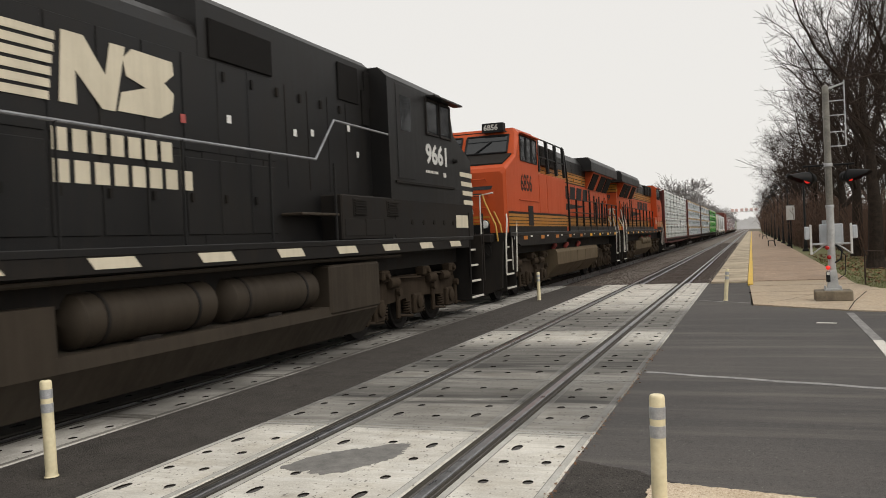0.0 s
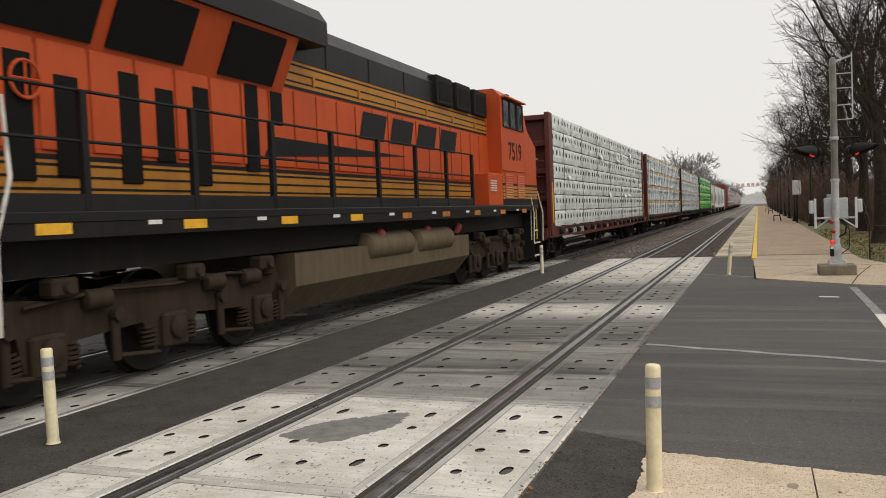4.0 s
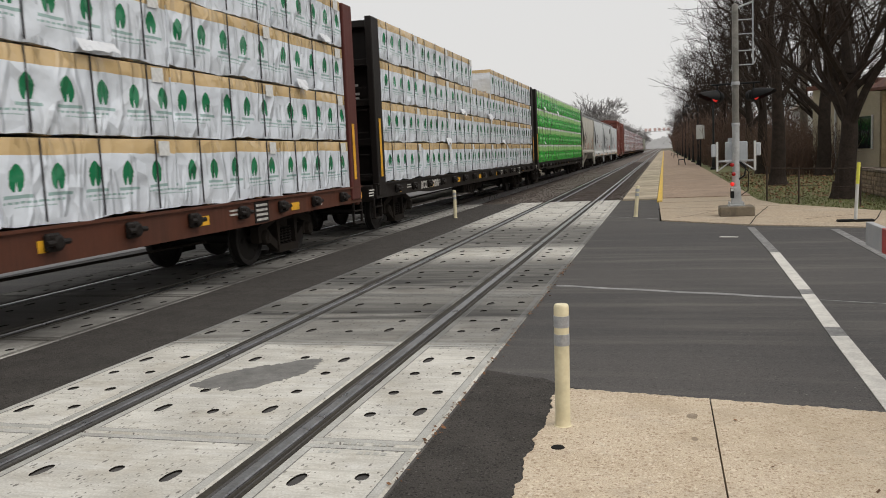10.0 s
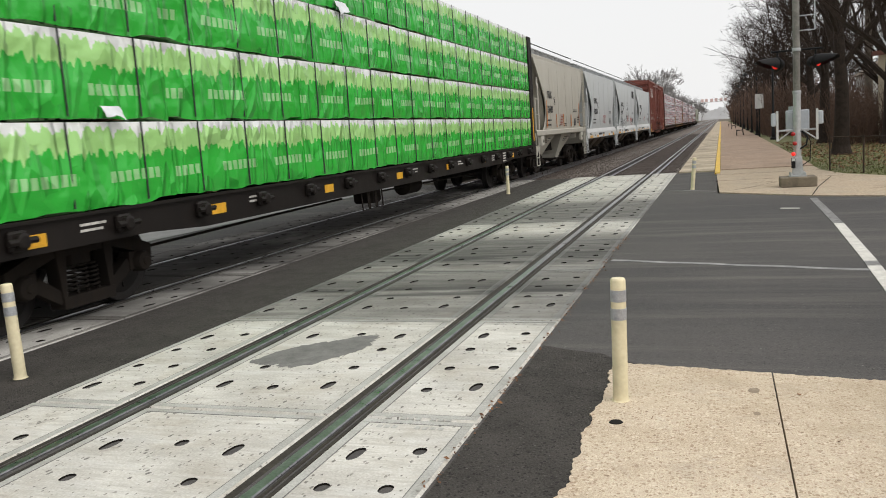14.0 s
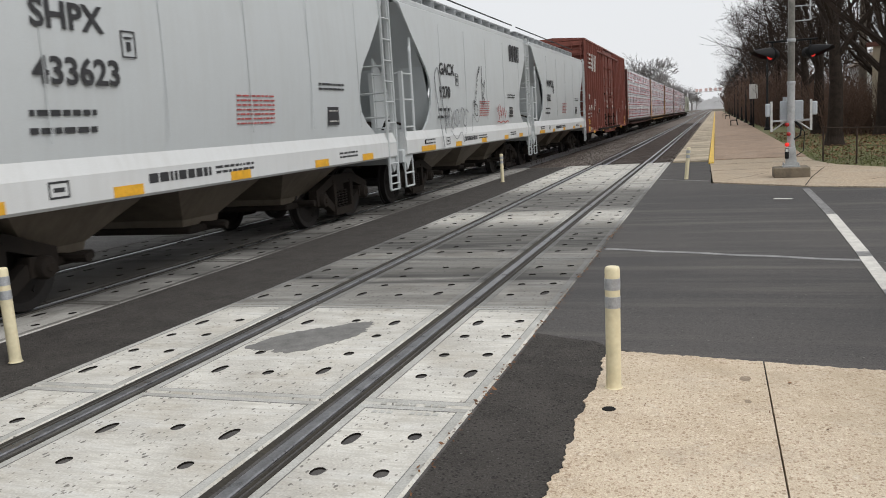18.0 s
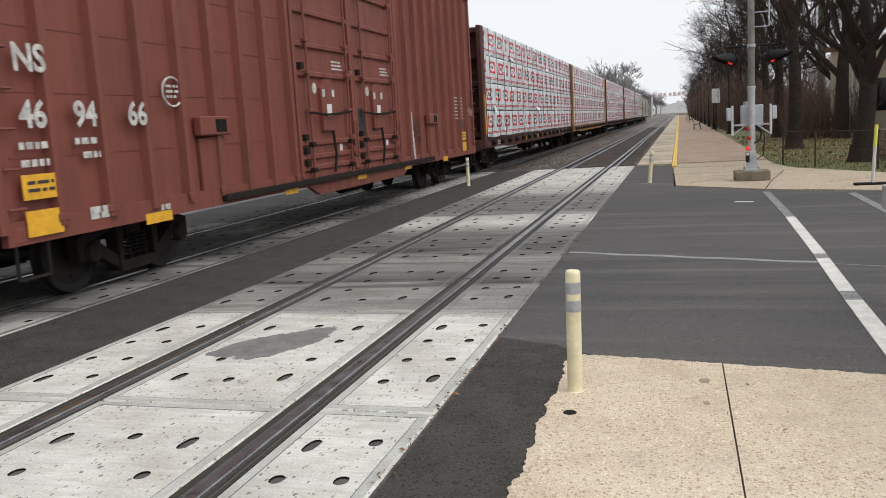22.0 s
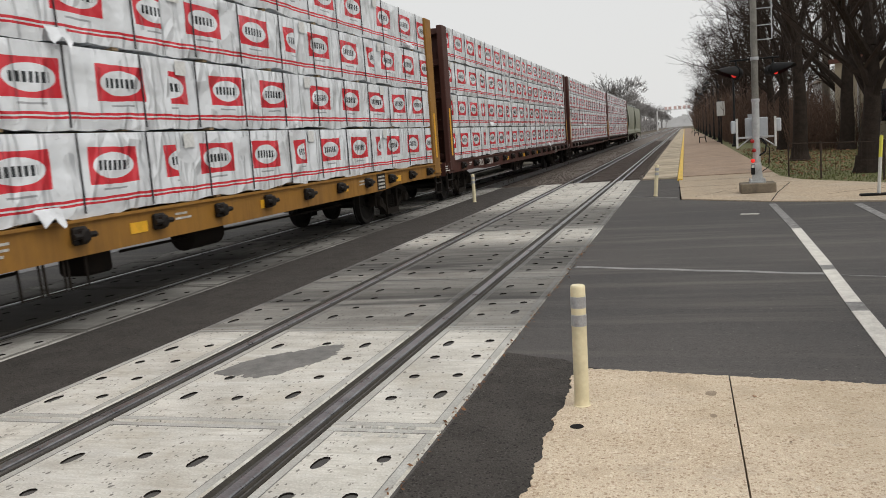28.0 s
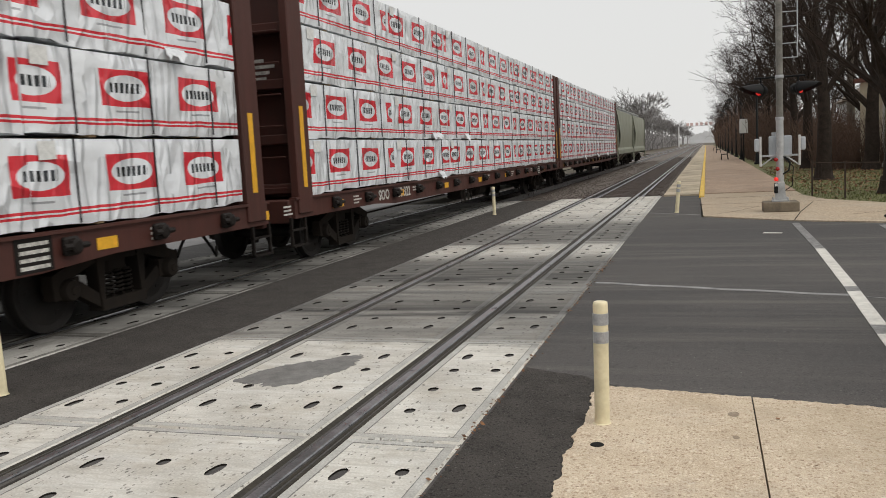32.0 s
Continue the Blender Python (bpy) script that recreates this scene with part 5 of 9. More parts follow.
pot = thing("planter", "round pebbled concrete planter beside the wall", "planter", pose(8.5, 18.15, 0.0))
part("bowl", Mesh().lathe((0, 0, 0), (0, 0, 1), [(0, 0.27), (0.03, 0.285), (0.52, 0.33), (0.58, 0.345), (0.62, 0.34), (0.62, 0.29), (0.52, 0.27)], 28), PLANTER, pot, smooth=40)
part("soil", Mesh().lathe((0, 0, 0.53), (0, 0, 1), [(0, 0.28), (0.03, 0.2), (0.04, 0.0)], 20), EARTH, pot)
stake = thing("sign_stake", "thin dark leaning stake with a grey upper half", "post", pose(7.3, 18.2, 0.0, 0, 4.0, 0))
part("stake", Mesh().box(-0.028, 0.028, -0.02, 0.02, -0.05, 1.25), RUST, stake)
part("upper_stake", Mesh().box(-0.026, 0.026, -0.02, 0.02, 1.20, 2.30), CASTMAST, stake, "grey metal upper half")

for k, (x, y, hgt) in enumerate([(10.6, 52, 9.0), (9.2, 96, 9.0)]):
    up = thing("utility_pole", "tall weathered wooden utility pole among trees", "utility pole", pose(x, y, 0.0), "utility poles")
    part("pole", Mesh().lathe((0, 0, -0.1), (0, 0, 1), [(0, 0.24), (hgt, 0.17), (hgt + 0.02, 0.05)], 14), POLEWOOD, up, smooth=50)
    part("cross_arm", Mesh().box(-1.1, 1.1, -0.06, 0.06, hgt - 0.7, hgt - 0.58, 0.01), POLEWOOD, up)

# signal bridge far down the line, its red panels and steel coloured pale for haze
SIGRED = mat("hazy_red_panel", (0.80, 0.58, 0.55), 0.8, var=0.1, scale=1, bump=0)
SIGGREY = mat("hazy_grey_steel", (0.72, 0.71, 0.71), 0.8, var=0.1, scale=1, bump=0)
bridge = thing("signal_bridge", "signal bridge with red panels over the tracks, paled by haze", "signal", pose(0, 400, 0.0))
for x in (-9.0, 7.5):
    part("leg", Mesh().box(x - 0.3, x + 0.3, -0.3, 0.3, -0.4, 8.8), SIGGREY, bridge)
part("beam", Mesh().box(-9.3, 7.8, -0.3, 0.3, 8.5, 8.75), SIGGREY, bridge)
for k, x in enumerate((-5.6, -3.9, -1.6, 0.3, 2.4, 4.4)):
    part("panel", Mesh().box(x, x + 1.25, -0.5, -0.4, 8.8, 10.1), SIGRED, bridge)

# ---- the train ----
RUN = (-289.77, 16.153, -0.206, -0.488, -0.734)


def rolled(t):
    u = t / 32
    return sum(c * u ** (k + 1) for k, c in enumerate(RUN))


FILM = mat("loose_white_film", (0.74, 0.76, 0.79), 0.3, var=0.1, scale=6, fine=20, bump=0.3)
TRAIN = []
WHEELS = []
SHARED = {}


def once(key, build):
    if key not in SHARED:
        SHARED[key] = build()
    return SHARED[key]


def wheelset_data(r):
    def build():
        g = Mesh()
        for s in (-1, 1):
            prof = [(-0.015, 0.08), (0.0, 0.10), (0.01, r * 0.45), (-0.02, r * 0.80), (0.0, r * 0.86), (0.0, r - 0.004), (-0.10, r + 0.0), (-0.105, r + 0.025), (-0.135, r + 0.022), (-0.14, r * 0.85), (-0.10, r * 0.78), (-0.09, r * 0.4), (-0.16, 0.09)]
            g.lathe((s * 0.805, 0, 0), (s, 0, 0), prof, 28)
        g.tube([(-0.95, 0, 0), (0.95, 0, 0)], 0.085, 12)
        for s in (-1, 1):
            for k in range(3):
                a = 2 * math.pi * k / 3
                g.box(s * 0.808 - 0.006, s * 0.808 + 0.006, math.cos(a) * r * 0.6 - 0.03, math.cos(a) * r * 0.6 + 0.03, math.sin(a) * r * 0.6 - 0.02, math.sin(a) * r * 0.6 + 0.02)
        return g.data("wheelset", WHEEL, 40)
    return once(("wheelset", r), build)


def truck(car, y, base=1.65, r=0.44):
    """A two-axle freight truck: bolster, side frames with their springs and bearing caps, two wheelsets."""
    bol = share("truck", once("bolster", lambda: Mesh().box(-1.02, 1.02, -0.16, 0.16, 0.52, 0.70, 0.03).lathe((0, 0, 0.68), (0, 0, 1), [(0, 0.2), (0.1, 0.2)], 14).data("bolster", RUNGEAR)), car, pose(0, y, 0))
    h = base / 2

    def frame_data():
        g = Mesh()
        # built as bars round the three openings
        top = [(-h - 0.2, r + 0.17), (-h - 0.2, r + 0.04), (-0.42, 0.66), (0.42, 0.66), (h + 0.2, r + 0.04), (h + 0.2, r + 0.17), (0.42, 0.82), (-0.42, 0.82)]
        g.prism(top, "x", 0.93, 1.07)
        for s in (-1, 1):
            g.prism([(s * (h + 0.19), r + 0.10), (s * (h + 0.19), r - 0.08), (s * (h - 0.17), r - 0.08), (s * (h - 0.17), r + 0.12)], "x", 0.93, 1.07)
            g.prism([(s * (h - 0.12), r - 0.06), (s * (h - 0.20), r + 0.06), (s * 0.32, 0.30), (s * 0.30, 0.15)], "x", 0.94, 1.06)
            g.prism([(s * 0.36, 0.26), (s * 0.30, 0.26), (s * 0.26, 0.72), (s * 0.40, 0.74)], "x", 0.92, 1.08)
        g.prism([(-0.36, 0.14), (0.36, 0.14), (0.36, 0.26), (-0.36, 0.26)], "x", 0.90, 1.09)
        return g.data("side_frame", RUNGEAR)

    fm = once(("frame", base, r), frame_data)
    sp = once("spring", lambda: [Mesh().tube([(1.0 + 0.055 * math.cos(a), y0 + 0.055 * math.sin(a), 0.27 + 0.27 * a / 37.7) for a in [37.7 * i / 60 for i in range(61)]], 0.013, 5) for y0 in (0,)][0].data("spring", RUNGEAR, 60))
    cap = once("cap", lambda: Mesh().lathe((1.0, 0, 0), (1, 0, 0), [(0, 0.12), (0.10, 0.12), (0.14, 0.10), (0.15, 0.05), (0.165, 0.04)], 16).data("bearing_cap", RUNGEAR, 40))
    for s in (0, 180):
        share("side_frame", fm, bol, pose(0, 0, 0, 0, 0, s))
        for yy in (-0.15, 0.0, 0.15):
            share("spring", sp, bol, pose(0, yy, 0, 0, 0, s) if s == 0 else pose(0, yy, 0, 0, 0, 180))
        for yy in (-h, h):
            share("bearing_cap", cap, bol, pose(0, yy, r, 0, 0, s))
    for yy in (-h, h):
        w = share("wheelset", wheelset_data(r), bol, pose(0, yy, r))
        WHEELS.append((w, yy, r))
    return bol


def coupler(car, y, s):
    def build():
        g = Mesh()
        g.box(-0.09, 0.09, -0.1, 0.55, -0.10, 0.10, 0.02)
        g.box(-0.16, 0.13, 0.50, 0.72, -0.16, 0.16, 0.04)
        g.box(0.04, 0.17, 0.62, 0.86, -0.14, 0.14, 0.04)
        g.box(-0.20, -0.12, 0.60, 0.80, -0.10, 0.10, 0.02)
        return g.data("coupler", RUNGEAR)
    share("coupler", once("coupler", build), car, pose(0, y, 0.82, 0, 0, 0 if s > 0 else 180))
    hose = once("hose", lambda: Mesh().tube([(0.35, 0, 0.70), (0.36, 0.25, 0.45), (0.30, 0.45, 0.30), (0.22, 0.6, 0.42)], 0.022, 6).data("air_hose", RUBBER, 60))
    share("air_hose", hose, car, pose(0, y, 0, 0, 0, 0 if s > 0 else 180))


def ladder(car, x, y, z0, z1, w=0.42, material=None, n=None, name="ladder", along="y"):
    g = Mesh()
    n = n or max(2, int((z1 - z0) / 0.36))
    a, b = ((x, y, z0), (x, y + w, z0)) if along == "y" else ((x, y, z0), (x + w, y, z0))
    for q in (a, b):
        g.box(q[0] - 0.02, q[0] + 0.02, q[1] - 0.02, q[1] + 0.02, z0, z1)
    for k in range(n):
        z = z0 + 0.10 + (z1 - z0 - 0.2) * k / max(1, n - 1)
        g.tube([(a[0], a[1], z), (b[0], b[1], z)], 0.014, 6)
    return part(name, g, material, car)


def bundle_data(w, h, pitch, material, seed, top=False):
    """A wrapped bundle: a soft-edged block whose outer face sags and bulges a little. Origin at its outer foot, in the middle."""
    def build():
        rng = random.Random(seed)
        g = Mesh()
        nx, nz = max(6, int(w / 0.14)), 9
        d = 1.36
        off = rng.uniform(0, 50)
        pts = []
        for j in range(nz + 1):
            v = j / nz
            for i in range(nx + 1):
                u = i / nx
                y, z = -w / 2 + w * u, h * v
                e = min(u * nx, (1 - u) * nx, 1.0) * min(v * nz, (1 - v) * nz, 1.0)
                bulge = 0.016 * noise.noise((y * 1.3 + off, z * 2.2, off)) + 0.012 * noise.noise((y * 4 + off, z * 5, off))
                x = -0.014 * (1 - e) + bulge * (0.4 + 0.6 * e)
                if j == nz and top:
                    z += 0.05 * noise.noise((y * 1.1 + off, 3, off))
                if j == 0:
                    z += -0.022 + 0.05 * noise.noise((y * 1.5 + off, 7, off)) + 0.022 * noise.noise((y * 6 + off, 2, off))
                pts.append((x, y, z))
        faces, uvs = [], []
        u0 = rng.random()

        def uvat(k):
            x, y, z = pts[k]
            return ((y + w / 2) / pitch + u0, z / h)
        for j in range(nz):
            for i in range(nx):
                f = (j * (nx + 1) + i, j * (nx + 1) + i + 1, (j + 1) * (nx + 1) + i + 1, (j + 1) * (nx + 1) + i)
                faces.append(f)
                uvs.append([uvat(k) for k in f])
        g.add(pts, faces, uvs)
        # ends, top and back
        n0 = len(pts)
        b = [(-d, -w / 2, 0), (-d, w / 2, 0), (-d, w / 2, h), (-d, -w / 2, h)]
        base = len(g.v)
        g.v += b
        lo, hi = list(range(nx + 1)), [nz * (nx + 1) + i for i in range(nx + 1)]
        le, re = [j * (nx + 1) for j in range(nz + 1)], [j * (nx + 1) + nx for j in range(nz + 1)]
        for f, q in ((hi[::-1] + [base + 3, base + 2], (0.3, 0.95)), (lo + [base + 1, base], (0.3, 0.3)), (le[::-1] + [base, base + 3], None), (re + [base + 2, base + 1], None), ([base, base + 1, base + 2, base + 3], None)):
            g.uv[len(g.f)] = [(0.02 + 0.01 * (i % 3), (g.v[i][2] / h) * 0.9 + 0.02) if q is None else q for i in f]
            g.f.append(f)
        return g.data("wrapped_package", material, 45)
    return once(("bundle", round(w, 3), round(h, 3), material.name, seed), build)


def load(car_y, y0, y1, z0, tiers, h, cols, pitch, material, label, seed, skip=(), strap=(0.17, 0.5, 0.83), pale=None):
    """The wrapped lumber on a flatcar, bundle by bundle on both sides of its beam."""
    c = (y0 + y1) / 2
    ob = thing("lumber_load", label, "lumber load", group="wrapped lumber loads on flatcars")
    rng = random.Random(seed)
    w = (y1 - y0) / cols
    gap = 0.018
    for j in range(tiers):
        for i in range(cols):
            if (i, j) in skip:
                continue
            yy = y0 - c + w * (i + 0.5)
            me = bundle_data(w - 0.012, h - gap - 0.035, pitch, pale if pale and (i, j) in ((5, 2),) else material, seed % 3 * 10 + rng.randrange(4), j == tiers - 1)
            b = share("wrapped_package", me, ob, pose(1.48 + rng.uniform(-0.012, 0.012), yy, z0 + j * h + 0.035, 0, rng.uniform(-0.4, 0.4), rng.uniform(-0.15, 0.15)))
            for s in strap:
                st = once(("strap", round(h, 3)), lambda: Mesh().box(-0.004, 0.008, -0.008, 0.008, 0.0, h - gap - 0.035).data("strap", STRAP))
                share("strap", st, b, pose(0.012, (s - 0.5) * w + rng.uniform(-0.05, 0.05), 0))
            if rng.random() < 0.14:
                wf, hf = rng.uniform(0.25, 0.7), rng.uniform(0.12, 0.26)
                fl = Mesh()
                grid = [(0.03 + 0.07 * r / 4 + 0.03 * noise.noise((q * 0.7, r * 0.8, i + j * 3.1)), wf * (q / 6 - 0.5) * (1 + 0.15 * noise.noise((q, r, 5))), -hf * r / 4 * (0.75 + 0.5 * noise.noise((q * 0.9, i * 2.3, j)))) for r in range(5) for q in range(7)]
                fl.add(grid, [(r * 7 + q, r * 7 + q + 1, r * 7 + q + 8, r * 7 + q + 7) for r in range(4) for q in range(6)])
                flap = part("torn_flap", fl, FILM, b, "loose flap of torn white wrapping", 60)
                flap.matrix_basis = pose(0.0, rng.uniform(-0.35, 0.35) * w, 0.10)
            if tiers < 6 and material is not WRAP_GREEN:
                lb = once("label", lambda: Mesh().box(-0.002, 0.002, -0.11, 0.11, -0.085, 0.085).data("label", LABEL))
                share("paper_label", lb, b, pose(0.02, w / 2 - 0.3 if material is WRAP_TREE else -w / 2 + 0.22, (h - 0.16), rng.uniform(-4, 4), 0, rng.uniform(-3, 3)))
        n = cols * 2
        stick = once("spacer", lambda: Mesh().box(0.2, 1.44, -0.05, 0.05, 0, 0.035).data("spacer", LUMBER))
        for i in range(n):
            share("spacer", stick, ob, pose(0, y0 - c + (y1 - y0) * (i + 0.5) / n, z0 + j * h))
        back = Mesh().box(-1.48, -0.12, y0 - c, y1 - c, z0 + j * h + 0.035, z0 + (j + 1) * h - gap)
        part("far_package", back, material, ob)
    TRAIN.append((ob, c))
    return ob


def flatcar(y0, y1, col, sill_col, label, seed, mark=None, mark_col=None, top=4.50, post_col=None):
    """A centre-beam flatcar between two bulkheads. y0, y1: the inner faces of the bulkheads."""
    c, h = (y0 + y1) / 2, (y1 - y0) / 2
    car = thing("flatcar", label, "railcar", group="centre-beam flatcars in the train")
    rng = random.Random(seed)
    z = 1.08
    deck = Mesh().box(-1.42, 1.42, -h - 0.55, h + 0.55, z - 0.10, z - 0.02)
    for k in range(26):
        yy = -h + (2 * h) * (k + 0.5) / 26
        deck.box(-1.44, 1.44, yy - 0.07, yy + 0.07, z - 0.2, z)
    part("deck", deck, sill_col, car)
    sill = Mesh().prism([(-0.3, 0.62), (0.3, 0.62), (0.3, z - 0.1), (-0.3, z - 0.1)], "y", -h - 0.6, h + 0.6)
    part("centre_sill", sill, DARKCAR, car)
    for s in (-1, 1):
        g = Mesh().prism([(-h - 0.55, z - 0.30), (-h + 2.6, z - 0.30), (-h + 3.6, z - 0.36), (h - 3.6, z - 0.36), (h - 2.6, z - 0.30), (h + 0.55, z - 0.30), (h + 0.55, z), (-h - 0.55, z)], "x", s * 1.40, s * 1.46)
        part("side_sill", g, sill_col, car)
        part("sill_lip", Mesh().box(min(s * 1.38, s * 1.50), max(s * 1.38, s * 1.50), -h - 0.55, h + 0.55, z - 0.02, z + 0.012), sill_col, car)
        if s > 0:
            wn = once("winch", lambda: Mesh().box(0, 0.07, -0.10, 0.10, -0.09, 0.09, 0.02).lathe((0.06, 0, 0), (1, 0, 0), [(0, 0.075), (0.06, 0.075), (0.07, 0.05)], 12).tube([(0.10, -0.16, 0), (0.10, 0.16, 0)], 0.03, 8).data("winch", DARKCAR))
            n = 16
            for k in range(n):
                share("winch", wn, car, pose(1.46, -h + 2 * h * (k + 0.6) / n, z - 0.15))
            for k in range(8):
                yy = -h + 0.3 + (2 * h - 0.6) * k / 7
                part("reflector", Mesh().box(1.462, 1.468, yy + 0.45, yy + 0.45 + (0.42 if k in (0, 7) else 0.3), z - 0.24, z - 0.12), STICKER, car, "yellow reflective plate")
                if rng.random() < 0.8:
                    sg = Mesh()
                    for q in range(rng.randint(2, 3)):
                        sg.box(1.461, 1.466, yy + 1.3, yy + 1.3 + rng.uniform(0.2, 0.42), z - 0.12 - q * 0.055, z - 0.095 - q * 0.055)
                    part("stencil_line", sg, STENCIL, car)
        # bulkheads
    for s in (-1, 1):
        yi, yo = s * h, s * (h + 0.45)
        ya, yb = min(yi, yo), max(yi, yo)
        bh = part("bulkhead", Mesh().box(-1.36, 1.36, s * h - 0.03 + 0.03 * s, s * h + 0.03 + 0.03 * s, z, top - 0.06), col, car)
        for q in (-1, 1):
            xa, xb = sorted((q * 1.36, q * 1.50))
            g = Mesh().box(xa, xb, ya, yb, z - 0.24, top, 0.015)
            part("corner_post", g, post_col or col, bh)
        for k, zz in enumerate((z + 0.06, z + 0.80, z + 1.62, z + 2.44, top - 0.20)):
            y2 = s * (h + 0.30)
            part("rib", Mesh().box(-1.36, 1.36, min(yi, y2), max(yi, y2), zz, zz + 0.15, 0.015), col, bh)
        for xx in (-0.45, 0.45):
            y2 = s * (h + 0.16)
            part("upright", Mesh().box(xx - 0.06, xx + 0.06, min(yi, y2), max(yi, y2), z, top - 0.1, 0.01), col, bh)
        if s < 0:
            for k in range(6):
                zz = z + 0.15 + k * 0.46
                part("rung", Mesh().tube([(0.62, -h - 0.42, zz), (1.30, -h - 0.42, zz)], 0.013, 6), col, bh)
            part("reflector", Mesh().box(1.501, 1.505, -h - 0.28, -h - 0.16, z + 0.15, z + 1.35), STICKER, bh, "tall yellow reflective strip")
            st = Mesh()
            for k in range(4):
                ln = rng.uniform(0.3, 0.5)
                st.box(0.55, 0.55 + ln, -h - 0.070, -h - 0.064, z + 2.05 - k * 0.09, z + 2.10 - k * 0.09)
            part("stencil_line", st, STENCIL, bh)
        else:
            part("reflector", Mesh().box(1.501, 1.505, h + 0.14, h + 0.26, z + 0.15, z + 1.2), STICKER, bh, "tall yellow reflective strip")
        step = Mesh()
        yy = s * (h + 0.40)
        for q in (-0.22, 0.22):
            step.box(1.40, 1.44, yy + q - 0.02, yy + q + 0.02, 0.36, z - 0.28)
        step.box(1.36, 1.46, yy - 0.24, yy + 0.24, 0.36, 0.39)
        step.box(1.38, 1.45, yy - 0.24, yy + 0.24, 0.60, 0.625)
        part("corner_step", step, DARKCAR, car)
        part("end_sill", Mesh().box(-1.40, 1.40, min(s * (h + 0.5), s * (h + 0.62)), max(s * (h + 0.5), s * (h + 0.62)), 0.72, z - 0.02, 0.015), sill_col, car)
        coupler(car, s * (h + 0.55), s)
        truck(car, s * (h - 2.05))
    # beam down the middle
    part("top_chord", Mesh().box(-0.12, 0.12, -h, h, top - 0.25, top - 0.10, 0.02), col, car)
    for k in range(11):
        yy = -h + 2 * h * (k + 0.5) / 11
        part("beam_post", Mesh().box(-0.05, 0.05, yy - 0.08, yy + 0.08, z, top - 0.2), col, car)
    gear = Mesh().tube([(0.6, -h + 3.4, 0.50), (0.95, -h + 6.0, 0.60), (0.95, -h + 8.4, 0.62)], 0.018, 6)
    gear.tube([(0.9, -0.5, 0.60), (0.7, h - 4.0, 0.50)], 0.018, 6)
    part("brake_rod", gear, RUNGEAR, car)
    part("air_tank", Mesh().lathe((0.75, 1.0, 0.58), (0, 1, 0), [(-0.08, 0.0), (-0.05, 0.14), (0, 0.19), (0.75, 0.19), (0.80, 0.14), (0.83, 0.0)], 16), RUNGEAR, car, smooth=40)
    part("brake_valve", Mesh().box(0.6, 1.0, -1.2, -0.75, 0.42, 0.75, 0.04), RUNGEAR, car)
    for k in range(3):
        yy = -2.6 + k * 0.32
        part("step_bar", Mesh().tube([(1.40, yy, z - 0.3), (1.42, yy, 0.42), (1.42, yy + 0.26, 0.42), (1.40, yy + 0.26, z - 0.3)], 0.014, 6), RUNGEAR, car)
    if mark:
        write(mark[0], 0.26, mark_col or STENCIL, car, 1.466, -h + 2.75, z - 0.25, 0.006)
        if len(mark) > 1:
            write(mark[1], 0.26, mark_col or STENCIL, car, 1.466, -h + 3.75, z - 0.25, 0.006)
    plate = part("code_plate", Mesh().box(1.462, 1.468, h - 3.9, h - 3.45, z - 0.34, z - 0.02), DARKCAR, car)
    for q in range(4):
        part("code_line", Mesh().box(1.4685, 1.472, h - 3.85, h - 3.5, z - 0.31 + q * 0.07, z - 0.275 + q * 0.07), STENCIL, plate)
    TRAIN.append((car, c))
    return car


flatcar(60.85, 81.55, MAROON, MAROON, "maroon centre-beam flatcar carrying wrapped lumber, with bulkhead ends", 1, ("NOKL", "733145"))
load(0, 60.9, 81.5, 1.10, 7, 0.487, 7, 0.46, WRAP_DISC, "white-wrapped bundles printed with rows of dark discs", 1, strap=(0.5,))
flatcar(83.85, 104.10, MAROON, ORANGESILL, "brown centre-beam flatcar with rust-orange sills carrying wrapped lumber", 2, ("38", "35"))
load(0, 83.9, 104.05, 1.10, 4, 0.855, 7, 0.555, WRAP_TREE, "white and tan wrapped lumber bundles printed with green trees", 2)
flatcar(106.1, 126.9, DARKCAR, DARKCAR, "black centre-beam flatcar carrying wrapped lumber, with bulkhead ends", 3, ("BCOL", "30060"))
load(0, 106.15, 126.85, 1.10, 4, 0.855, 7, 0.555, WRAP_TREE, "white and tan wrapped lumber bundles printed with green trees", 3, skip=((3, 3),))
flatcar(128.7, 150.35, DARKCAR, DARKCAR, "dark brown centre-beam flatcar carrying green-wrapped lumber", 4)
load(0, 128.75, 150.3, 1.10, 4, 0.855, 7, 1.25, WRAP_GREEN, "bright green plastic-wrapped lumber bundles with white tops", 4)
for k, (a, b, col, sill, lab, mk) in enumerate([
        (217.75, 239.15, BROWN, BROWN, "dark maroon centre-beam flatcar carrying wrapped lumber", None),
        (240.35, 261.4, OCHRE, OCHRE, "ochre yellow centre-beam flatcar carrying wrapped lumber", ("TTZX", "87049")),
        (263.25, 284.9, BROWN, BROWN, "dark maroon centre-beam flatcar with bulkhead ends and lumber", ("SOO", "601214")),
        (286.8, 308.7, BROWN, BROWN, "dark maroon centre-beam flatcar carrying wrapped lumber", ("SOO", "60 322")),
        (309.9, 332.5, BROWN, BROWN, "dark maroon centre-beam flatcar carrying wrapped lumber", None)]):
    flatcar(a, b, col, sill, lab, 5 + k, mk)
    load(0, a + 0.05, b - 0.05, 1.10, 4, 0.855, 6, 1.32, WRAP_OVAL, "white plastic-wrapped lumber bundles printed with red oval badges", 5 + k)


# ---- covered hoppers and the boxcar ----
def squiggle(car, x, pts, r, material, name="graffiti"):
    g = Mesh().tube([(x, y, z) for y, z in pts], r, 4)
    g.v = [(x + (vx - x) * 0.2, vy, vz) for vx, vy, vz in g.v]
    part(name, g, material, car)


